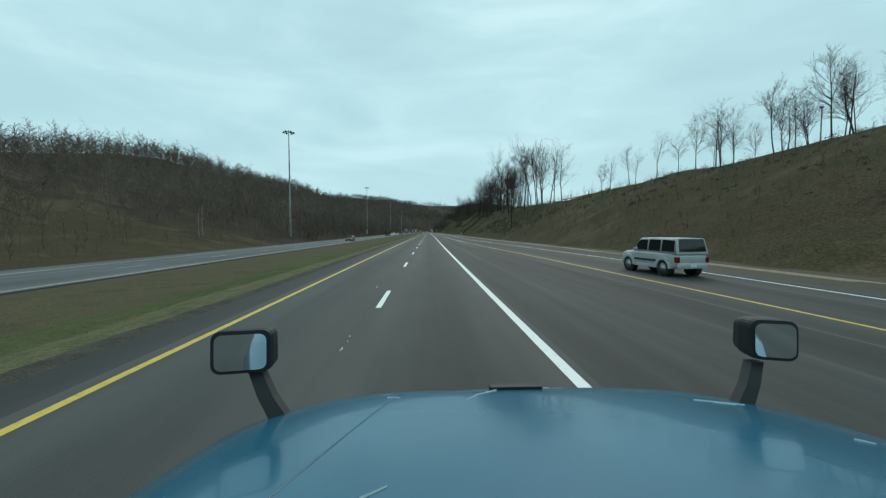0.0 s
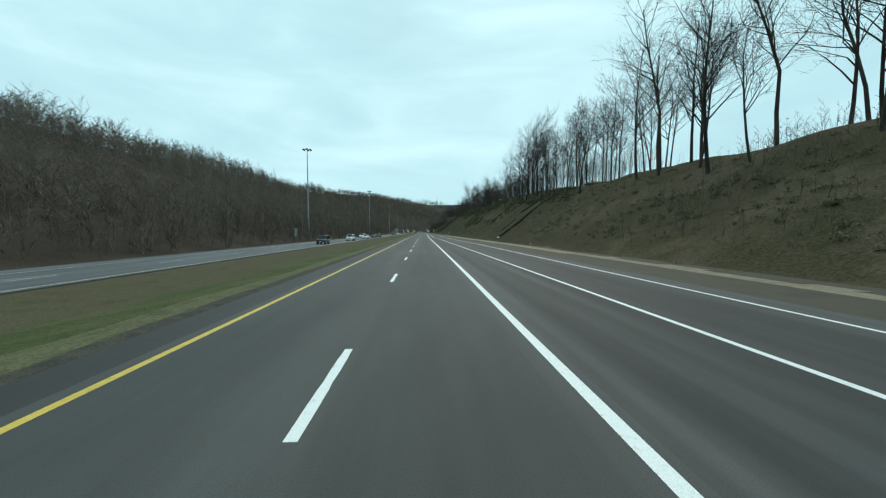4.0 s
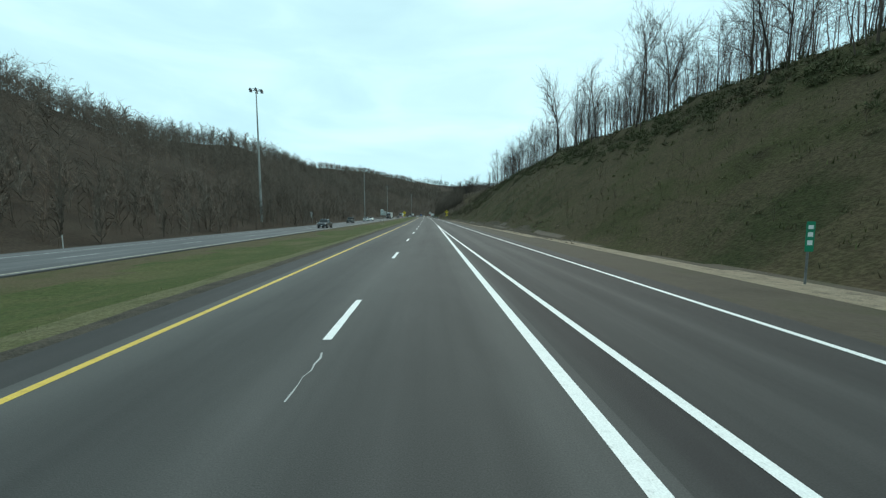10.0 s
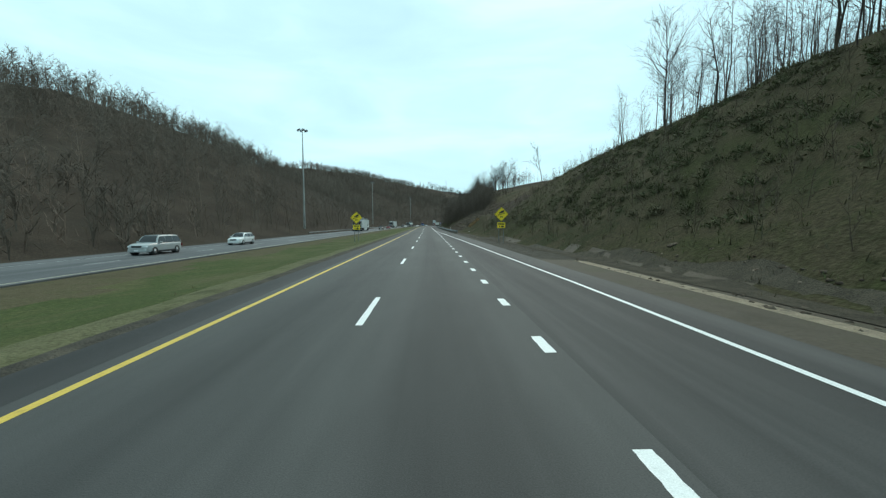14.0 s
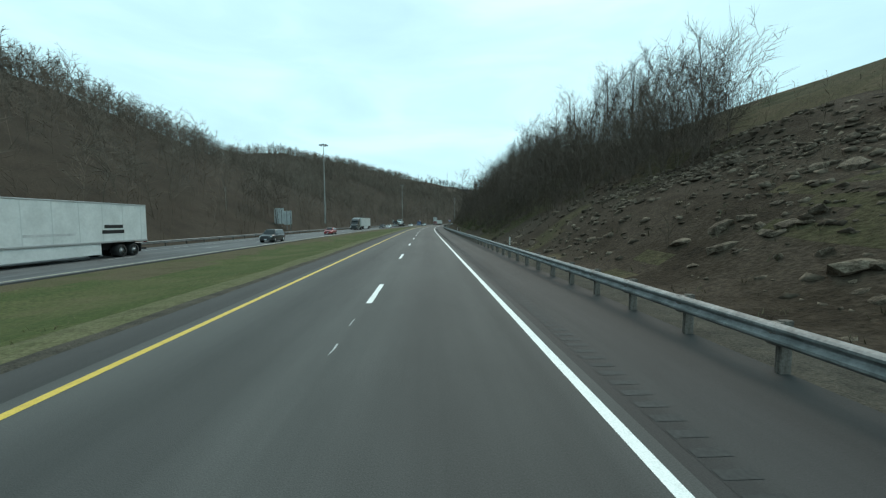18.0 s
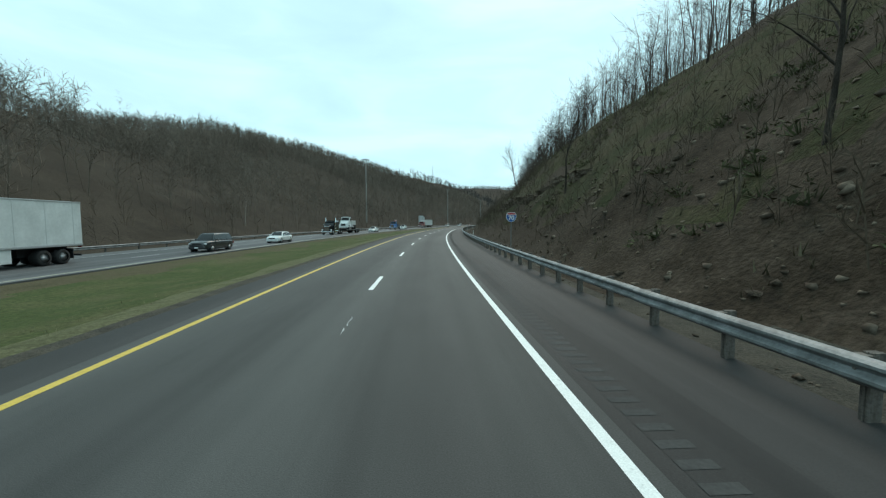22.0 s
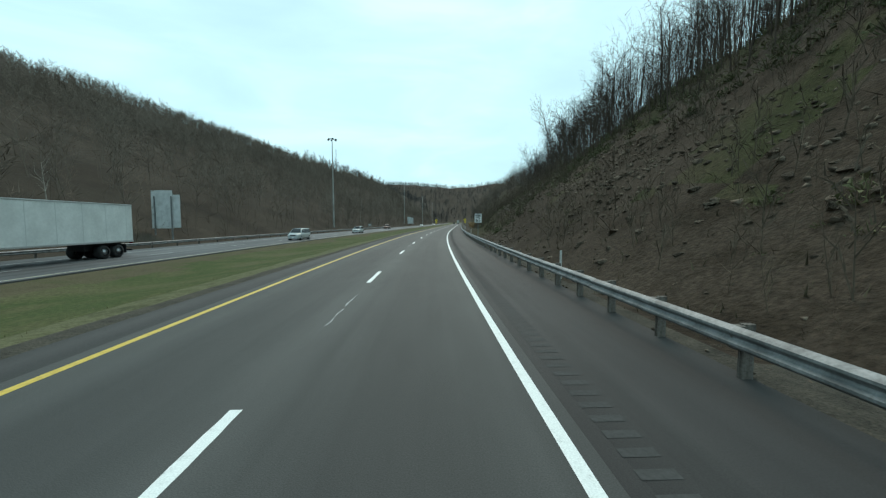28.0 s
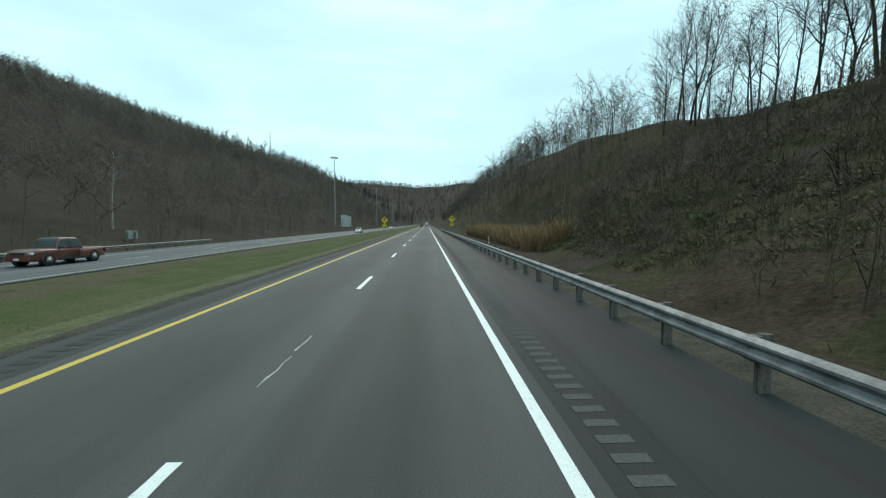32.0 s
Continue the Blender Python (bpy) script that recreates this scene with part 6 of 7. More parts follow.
def car(name, label, category, body_mat, L, W, belt, roof, nose, tail, clear=.24, wheel_r=.34, ws=(.30, .42), rear=(.02, .10), cab_tail=0.0, boxy=0.0, cladding=None, windows=3, rails=False, flares=False):
    """A car that drives towards +y; y = 0 at the rear bumper. nose, tail: heights of bonnet and boot; ws: where the windscreen's foot and head lie, from the front; rear: same for the back window."""
    top = tagged(new(name), label, category)
    hw = W / 2
    wf, wh = L * (1 - ws[0]), L * (1 - ws[1])
    rf, rh = L * rear[0], L * rear[1]
    bm = bmesh.new()
    rnd = 1 - boxy
    secs = [(0.0, hw * (.86 - .1 * rnd), clear + .14, tail * (.88 - .1 * rnd)), (.06, hw * (.95 - .06 * rnd), clear + .06, tail * (.97 - .03 * rnd)), (.3, hw * (1 - .02 * rnd), clear, tail), (rf + .3, hw, clear, max(tail, belt - .03)),
            (L * .4, hw, clear, belt), (wf - .1, hw, clear, belt), (wf + .15, hw * .99, clear, nose + (belt - nose) * .7), (L - .75, hw * .98, clear, nose + .02 * rnd), (L - .4, hw * (.96 - .02 * rnd), clear, nose - .03 * rnd),
            (L - .16, hw * (.92 - .07 * rnd), clear + .02, nose - .06 - .06 * rnd), (L - .04, hw * (.86 - .13 * rnd), clear + .08, nose - .12 - .1 * rnd), (L, hw * (.8 - .18 * rnd), clear + .16, nose - .2 - .12 * rnd)]
    loft(bm, [ring(*q) for q in secs])
    bmesh.ops.recalc_face_normals(bm, faces=bm.faces[:])
    part("body", bm, body_mat, top, smooth=True)
    # cabin: the roof's line along y, and its half width by height
    tb = hw - .05
    tt = hw - .09 - .17 * rnd
    zb, zt = belt - .06, roof

    def ease(u):
        return (.35 + .65 * rnd) * math.sin(u * math.pi / 2) + (.65 - .65 * rnd) * u

    def roof_z(y):
        if y < rh:
            return zb + .02 + (zt - .03 - zb) * ease((y - rf) / (rh - rf))
        if y > wh:
            return zb + .02 + (zt - .03 - zb) * ease((wf - y) / (wf - wh))
        return zt - .01 + .025 * math.sin(math.pi * (y - rh) / (wh - rh))

    def side_x(z):
        return tb + (tt - tb) * max(0.0, z - zb) / (zt - zb)

    def cabring(y):
        z = roof_z(y)
        r = min(.1, (z - zb) * .5)
        h = side_x(z - r)
        return [Vector((-tb, y, zb - .02)), Vector((-h, y, z - r)), Vector((-h + r * .3, y, z - r * .3)), Vector((-h + r, y, z)), Vector((0, y, z + .014)), Vector((h - r, y, z)), Vector((h - r * .3, y, z - r * .3)), Vector((h, y, z - r)), Vector((tb, y, zb - .02))]

    ys = [rf + (rh - rf) * i / 7 for i in range(7)] + [rh + (wh - rh) * i / 4 for i in range(4)] + [wh + (wf - wh) * i / 7 for i in range(8)]
    bm = bmesh.new()
    loft(bm, [cabring(y) for y in ys])
    bmesh.ops.recalc_face_normals(bm, faces=bm.faces[:])
    cabin = part("cabin", bm, body_mat, top, smooth=True)
    # side windows follow the roof's line
    za = zb + .1
    fit = [rf + (wf - rf) * i / 120 for i in range(121)]
    fit = [y for y in fit if roof_z(y) - .1 > za + .03]
    lo_, hi_ = fit[0] + .05 + .06 * boxy, fit[-1] - .05
    gap = .03 + .04 * boxy
    for sx in (-1, 1):
        for k in range(windows):
            y0, y1 = lo_ + (hi_ - lo_) * k / windows + gap, lo_ + (hi_ - lo_) * (k + 1) / windows - gap
            yy = [y0 + (y1 - y0) * i / 6 for i in range(7)]
            pts = [(sx * side_x(za), y, za) for y in yy] + [(sx * side_x(roof_z(y) - .1), y, roof_z(y) - .1) for y in yy[::-1]]
            bm = bmesh.new()
            panel4(bm, pts, (sx, 0, .1), .014)
            part("side_window", bm, M_CARGLASS, cabin)
    for nm, ya, yb in (("windscreen", wf, wh), ("rear_window", rf, rh)):
        bm = bmesh.new()
        rings = []
        for i in range(7):
            y = ya + (yb - ya) * (.1 + .8 * i / 6)
            z = roof_z(y)
            dz = roof_z(y + .01) - roof_z(y - .01)
            o = Vector((0, -dz, .02)).normalized()
            h = side_x(z) - .11
            rings.append([Vector((-h, y, z)) + o * .004, Vector((h, y, z)) + o * .004, Vector((h, y, z)) + o * .022, Vector((-h, y, z)) + o * .022])
        loft(bm, rings)
        bmesh.ops.recalc_face_normals(bm, faces=bm.faces[:])
        part(nm, bm, M_CARGLASS, cabin)
    # bumpers, lamps, grille, plate, mirrors
    bl = cladding or body_mat
    for nm, ya, yb in (("front_bumper", L - .14, L + .05), ("rear_bumper", -.06, .14)):
        bm = bmesh.new()
        box(bm, -hw * (.9 - .08 * rnd), hw * (.9 - .08 * rnd), ya - .03 * rnd, yb - .04 * rnd, clear + .02, clear + .3, .09)
        part(nm, bm, bl, top)
    for sx in (-1, 1):
        bm = bmesh.new()
        x0, x1 = sorted((sx * hw * .52, sx * hw * .86))
        box(bm, x0, x1, L - .3, L - .05 - .03 * rnd, nose - .3, nose - .15, .05)
        part("headlight", bm, M_HEADLAMP, top)
        bm = bmesh.new()
        x0, x1 = sorted((sx * hw * .76, sx * hw * .97))
        box(bm, x0, x1, -.02, .14, tail * .62, tail * .86, .03)
        part("tail_light", bm, M_TAILLAMP, top)
        bm = bmesh.new()
        x0, x1 = sorted((sx * (hw - .03), sx * (hw + .17)))
        box(bm, x0, x1, wf - .38, wf - .26, belt - .02, belt + .14, .03)
        part("door_mirror", bm, body_mat, top)
        for yy in (L * .34, L * .56):
            bm = bmesh.new()
            x0, x1 = sorted((sx * (hw - .005), sx * (hw + .025)))
            box(bm, x0, x1, yy, yy + .16, belt - .14, belt - .11, .008)
            part("door_handle", bm, body_mat, top)
        bm = bmesh.new()
        x0, x1 = sorted((sx * (hw - .04), sx * (hw + .012)))
        box(bm, x0, x1, L * .27, L * .7, clear - .02, clear + .14, .02)
        part("sill", bm, M_TRIM if cladding is None else cladding, top)
        if flares:
            bm = bmesh.new()
            x0, x1 = sorted((sx * (hw - .01), sx * (hw + .03)))
            box(bm, x0, x1, L * .31, L * .69, .66, .76, .015)
            part("side_strip", bm, M_TRIM, top)
        if rails:
            bm = bmesh.new()
            rod(bm, (sx * (tt - .12), rh + .2, zt + .05), (sx * (tt - .12), wh - .2, zt + .05), .02, n=6)
            part("roof_rail", bm, M_TRIM, top)
    bm = bmesh.new()
    box(bm, -hw * .45, hw * .45, L - .1, L + .015, nose - .3, nose - .14, .02)
    part("grille", bm, M_TRIM, top)
    for yy in (L + .04, -.075):
        bm = bmesh.new()
        box(bm, -.16, .16, yy, yy + .015, clear + .1, clear + .24)
        part("number_plate", bm, M_PLATE, top)
    for sx in (-1, 1):
        for yy in (L * .19, L * .81):
            wheel(top, sx * (hw - .085), yy, wheel_r, .23)
            bm = bmesh.new()
            n = 12
            loft(bm, [[Vector((sx * (hw - .03), yy + (wheel_r + d) * math.cos(math.pi * k / n), wheel_r + (wheel_r + d) * math.sin(math.pi * k / n))) for k in range(n + 1)] +
                      [Vector((sx * (hw + (.07 if flares else .012)), yy + (wheel_r + d) * math.cos(math.pi * k / n), wheel_r + (wheel_r + d) * math.sin(math.pi * k / n))) for k in range(n, -1, -1)] for d in (.0, .14 if flares else .06)])
            part("wheel_arch", bm, body_mat if cladding is None else cladding, top)
            bm = bmesh.new()
            rod(bm, (sx * (hw - .3), yy, wheel_r), (sx * (hw + .003), yy, wheel_r), wheel_r + .03, n=18)
            part("wheel_well", bm, M_TRIM, top)
    return top


P_SILVER = paint("silver_paint", (0.42, 0.44, 0.44), 0.32)
P_SILVER2 = paint("pale_silver_cladding", (0.47, 0.49, 0.49), 0.45)
P_WHITE = paint("white_paint", (0.76, 0.78, 0.77))
P_DARK = paint("charcoal_paint", (0.035, 0.037, 0.04))
P_GREEN = paint("dull_dark_green_paint", (0.03, 0.036, 0.03), 0.5)
P_BROWN = paint("bronze_paint", (0.14, 0.11, 0.085))
P_RED = paint("red_paint", (0.32, 0.02, 0.025))
P_RUST = paint("rusty_red_paint", (0.14, 0.045, 0.03), 0.4)


def onward(thing, s, o, z=0.0, turn=0.0):
    """Rear bumper at s, driving along the road; turn: degrees to its left."""
    thing.matrix_basis = put(s, o, z, turn)
    return thing


def oncoming(thing, s, o, z=OZ):
    """Front at about s, driving towards lower s."""
    thing.matrix_basis = put(s, o, z, 180)
    return thing


LANE_A, LANE_B = -21.1, -24.9
onward(car("suv", "boxy silver sport utility vehicle driving on the entry lane", "car", P_SILVER, 4.2, 1.74, 1.14, 1.81, 1.08, 1.1, .37, .39, (.27, .38), (.0, .04), boxy=.75, cladding=P_SILVER2, rails=True, flares=True), 16.9, 11.95, turn=6)
oncoming(car("off_road_car", "dark green boxy off-road vehicle on the far carriageway", "car", P_GREEN, 4.3, 1.85, 1.1, 1.85, 1.1, 1.1, .42, .4, (.36, .40), (.0, .02), boxy=1.0), 199, LANE_A)
oncoming(car("sedan", "white saloon car on the far carriageway", "car", P_WHITE, 4.8, 1.84, .93, 1.45, .84, .95, .2, .33, (.28, .44), (.10, .24), windows=2), 258.5, LANE_A)
oncoming(car("suv", "white crossover car on the far carriageway", "car", P_WHITE, 4.85, 1.9, 1.05, 1.74, 1.0, 1.05, .26, .36, (.26, .4), (.02, .10)), 274, LANE_B)
oncoming(car("sedan", "dark grey saloon car on the far carriageway", "car", P_DARK, 4.7, 1.82, .92, 1.45, .84, .94, .2, .33, (.28, .44), (.10, .24), windows=2), 280, LANE_A)
oncoming(car("suv", "bronze sport utility vehicle on the far carriageway", "car", P_BROWN, 4.7, 1.88, 1.06, 1.76, 1.02, 1.05, .28, .37, (.27, .38), (.01, .07)), 296, LANE_A)
oncoming(car("pickup", "dark pickup-shaped car on the far carriageway", "car", P_DARK, 5.2, 1.95, 1.1, 1.8, 1.08, 1.08, .34, .4, (.30, .40), (.35, .40), windows=2), 378, LANE_A)
oncoming(car("off_road_car", "dark green boxy off-road vehicle with a spare wheel", "car", P_GREEN, 4.2, 1.82, 1.1, 1.85, 1.1, 1.1, .42, .4, (.38, .42), (.0, .02), boxy=1.0, windows=2), 421, -24.6)
oncoming(car("suv", "pale silver crossover car on the far carriageway", "car", P_SILVER, 4.6, 1.86, 1.02, 1.68, .98, 1.02, .25, .35, (.27, .41), (.02, .10)), 454.5, LANE_B)
oncoming(car("hatchback", "white hatchback on the far carriageway", "car", P_WHITE, 4.2, 1.76, .96, 1.5, .88, .96, .2, .32, (.26, .44), (.02, .14)), 470, LANE_B)
oncoming(car("suv", "dark grey crossover car behind the box trailer", "car", P_DARK, 4.6, 1.86, 1.02, 1.68, .98, 1.02, .25, .35, (.27, .41), (.02, .10)), 592, LANE_A)
oncoming(car("sedan", "red-brown saloon car on the far carriageway", "car", P_RUST, 4.6, 1.8, .92, 1.44, .84, .94, .2, .33, (.28, .44), (.10, .24), windows=2), 104, LANE_A)
oncoming(car("suv", "white sport utility vehicle with dark windows", "car", P_WHITE, 4.85, 1.92, 1.08, 1.78, 1.02, 1.08, .28, .37, (.26, .37), (.01, .08), boxy=.3), 230, LANE_A)
oncoming(car("suv", "dark crossover car following the box trailer", "car", P_DARK, 4.6, 1.86, 1.02, 1.68, .98, 1.02, .25, .35, (.27, .41), (.02, .10)), 696, LANE_A)
oncoming(car("sedan", "white saloon car following a dark crossover", "car", P_WHITE, 4.7, 1.82, .92, 1.45, .84, .94, .2, .33, (.28, .44), (.10, .24), windows=2), 711, LANE_A)
oncoming(car("sedan", "white saloon car behind the flatbed trailer", "car", P_WHITE, 4.8, 1.84, .93, 1.45, .84, .95, .2, .33, (.28, .44), (.10, .24), windows=2), 765.5, LANE_A)
oncoming(car("pickup", "rusty red-brown pickup on the far carriageway", "car", P_RUST, 5.4, 1.95, 1.1, 1.8, 1.08, 1.08, .34, .4, (.30, .40), (.35, .40), windows=2), 991, LANE_B)
oncoming(car("sedan", "red saloon car on the far carriageway", "car", P_RED, 4.6, 1.8, .92, 1.44, .84, .94, .2, .33, (.28, .44), (.10, .24), windows=2), 623, LANE_A)
oncoming(car("suv", "white crossover car beside the blue lorry", "car", P_WHITE, 4.5, 1.85, 1.02, 1.68, .98, 1.02, .24, .35, (.27, .42), (.02, .12)), 804, LANE_A)
oncoming(car("minivan", "silver people carrier on the far carriageway", "car", P_SILVER, 4.9, 1.92, 1.05, 1.75, .98, 1.08, .22, .34, (.2, .38), (.01, .06)), 899, LANE_A)
oncoming(car("suv", "pale green-grey crossover car on the far carriageway", "car", P_SILVER2, 4.6, 1.86, 1.02, 1.68, .98, 1.02, .25, .35, (.27, .41), (.02, .10)), 934, LANE_A)
oncoming(car("hatchback", "white hatchback far along the road", "car", P_WHITE, 4.2, 1.76, .96, 1.5, .88, .96, .2, .32, (.26, .44), (.02, .14)), 1085, LANE_A)
oncoming(car("sedan", "white saloon car far along the road", "car", P_WHITE, 4.7, 1.82, .92, 1.45, .84, .94, .2, .33, (.28, .44), (.10, .24), windows=2), 1190, LANE_A)
onward(car("suv", "dark sport utility vehicle far ahead in the lane", "car", P_DARK, 4.7, 1.88, 1.06, 1.76, 1.02, 1.05, .28, .37, (.27, .38), (.01, .07)), 1240, -3.3)

# ---------------- heavy lorries ----------------
M_TRAILER = blotch(material("white_trailer_skin", (0.7, 0.73, 0.72), 0.4), ((0.6, 0.63, 0.62), (0.72, 0.75, 0.74)), 0.8, 5, fine=(6, 0.05))
M_FRAME = material("black_chassis", (0.02, 0.02, 0.022), 0.7)
M_DECK = blotch(material("grey_steel_deck", (0.18, 0.18, 0.18), 0.6, 0.4), ((0.1, 0.1, 0.1), (0.22, 0.22, 0.22)), 2.0)
P_BLACK = paint("black_paint", (0.012, 0.012, 0.014), 0.22)
P_BRIGHTBLUE = paint("bright_blue_paint", (0.02, 0.15, 0.42))
P_CABRED = paint("dark_red_paint", (0.25, 0.02, 0.02))


def slab(name, parent, mat, x0, x1, y0, y1, z0, z1, bevel=0.03, label=""):
    bm = bmesh.new()
    box(bm, x0, x1, y0, y1, z0, z1, bevel)
    return part(name, bm, mat, parent, label)


def tractor(label, mat, sleeper=True, tall=True, stacks=False, square=False, length=7.4, name="tractor_truck"):
    """A lorry's tractor; its front bumper at y = 0, driving towards +y."""
    top = tagged(new(name), label, "truck")
    hood = 1.75 if square else 1.45
    # bonnet
    bm = bmesh.new()
    if square:
        secs = [(-.12, .62, .75, 1.95), (-.3, .72, .7, 2.0), (-hood, .95, .7, 2.1)]
    else:
        secs = [(-.1, .8, .62, 1.35), (-.25, .95, .58, 1.55), (-.7, 1.05, .58, 1.78), (-hood, 1.12, .58, 2.0)]
    loft(bm, [ring(*q) for q in secs])
    bmesh.ops.recalc_face_normals(bm, faces=bm.faces[:])
    part("bonnet", bm, mat, top, smooth=True)
    slab("grille", top, M_CHROME if square else M_TRIM, -.55, .55, -.16 if square else -.14, -.06, .85, 1.85 if square else 1.35, .03)
    slab("bumper", top, M_CHROME if square else mat, -1.2, 1.2, -.28, 0.02, .38, .78, .06)
    for sx in (-1, 1):
        a, b = sorted((sx * .78, sx * 1.12))
        slab("headlight", top, M_HEADLAMP, a, b, -.34, -.16, .95, 1.2, .04)
        # wings
        bm = bmesh.new()
        n = 10
        cy, rr = -1.15, .62
        x0, x1 = (sx * .82, sx * 1.2)
        outer = [Vector((0, cy + (rr + .08) * math.cos(math.pi * k / n), .52 + (rr + .08) * math.sin(math.pi * k / n))) for k in range(n + 1)]
        inner = [Vector((0, cy + rr * math.cos(math.pi * k / n), .52 + rr * math.sin(math.pi * k / n))) for k in range(n, -1, -1)]
        loft(bm, [[Vector((x, p.y, p.z)) for p in outer + inner] for x in (x0, x1)])
        bmesh.ops.recalc_face_normals(bm, faces=bm.faces[:])
        part("wing", bm, mat, top)
    # cab
    back = -hood - 1.25
    roof = 2.95 if not tall else 3.05
    bm = bmesh.new()
    loft(bm, [[Vector((x, y, z)) for x, z in ((-1.16, .75), (1.16, .75), (1.18, 1.95), (1.02 if y > back else 1.1, zt), (-1.02 if y > back else -1.1, zt), (-1.18, 1.95))] for y, zt in ((-hood + .02, 2.05), (-hood - .5, roof), (back, roof))])
    bmesh.ops.recalc_face_normals(bm, faces=bm.faces[:])
    cab = part("cab", bm, mat, top)
    bm = bmesh.new()
    panel4(bm, [(-1.0, -hood - .06, 2.16), (1.0, -hood - .06, 2.16), (.92, -hood - .45, roof - .12), (-.92, -hood - .45, roof - .12)], (0, 1, .5), .03)
    part("windscreen", bm, M_CARGLASS, cab)
    slab("sun_visor", cab, mat, -1.02, 1.02, -hood - .45, -hood - .15, roof - .1, roof - .02, .03)
    for sx in (-1, 1):
        bm = bmesh.new()
        panel4(bm, [(sx * 1.17, -hood - .35, 2.0), (sx * 1.17, back + .15, 2.0), (sx * 1.09, back + .15, roof - .25), (sx * 1.09, -hood - .6, roof - .25)], (sx, 0, .1), .02)
        part("side_window", bm, M_CARGLASS, cab)
        slab("mirror", top, M_CHROME, min(sx * 1.3, sx * 1.48), max(sx * 1.3, sx * 1.48), -hood - .22, -hood - .12, 1.95, 2.65, .03)
        slab("step", top, M_CHROME if square else mat, min(sx * .8, sx * 1.2), max(sx * .8, sx * 1.2), back - (1.6 if sleeper else .2), -hood - .35, .45, .95, .05)
    end = back
    if sleeper:
        end = back - 1.9
        h2 = 3.15 if square else 3.3
        bm = bmesh.new()
        zt = 3.95 if tall else h2
        h2 = 3.72 if tall else h2
        loft(bm, [[Vector((x, y, z)) for x, z in ((-1.2, .95), (1.2, .95), (1.22, zz - .3), (1.05, zz), (-1.05, zz), (-1.22, zz - .3))] for y, zz in ((back + .02, h2), (back - .8, (h2 + zt) / 2), (end, zt))])
        bmesh.ops.recalc_face_normals(bm, faces=bm.faces[:])
        part("sleeper", bm, mat, top)
        if tall:
            bm = bmesh.new()
            loft(bm, [[Vector((-1.12, y, z0)), Vector((1.12, y, z0)), Vector((1.08, y, z - .1)), Vector((.9, y, z)), Vector((-.9, y, z)), Vector((-1.08, y, z - .1))] for y, z0, z in ((-hood - .5, roof - .06, roof + .1), (-hood - .8, roof - .06, 3.4), (back, roof - .06, 3.68), (back - .3, roof - .06, 3.76))])
            bmesh.ops.recalc_face_normals(bm, faces=bm.faces[:])
            part("roof_fairing", bm, mat, top)
        slab("door_emblem", top, M_SIGNBACK, 1.19, 1.215, back + .25, back + .75, 1.35, 1.5, .0)
        slab("door_emblem", top, M_SIGNBACK, -1.215, -1.19, back + .25, back + .75, 1.35, 1.5, .0)
    if stacks:
        for sx in (-1, 1):
            bm = bmesh.new()
            rod(bm, (sx * 1.12, back - .15 if not sleeper else back + .05, 1.0), (sx * 1.12, back - .15 if not sleeper else back + .05, 3.75), .08, n=10)
            part("exhaust_stack", bm, M_CHROME, top, smooth=True)
    slab("chassis", top, M_FRAME, -.45, .45, -length, -.5, .75, 1.0, .02)
    for sx in (-1, 1):
        bm = bmesh.new()
        rod(bm, (sx * .95, back - .4, .72), (sx * .95, back - 1.5, .72), .3, n=14)
        part("fuel_tank", bm, M_CHROME if square else M_RIM, top, smooth=True)
        wheel(top, sx * 1.02, -1.15, .52, .3)
        for yy in (-length + 1.85, -length + .55):
            wheel(top, sx * .95, yy, .52, .55)
    slab("fifth_wheel", top, M_FRAME, -.45, .45, -length + .7, -length + 1.7, 1.0, 1.2, .03)
    return top


M_SEAM = material("trailer_seam", (0.63, 0.66, 0.65), 0.5)


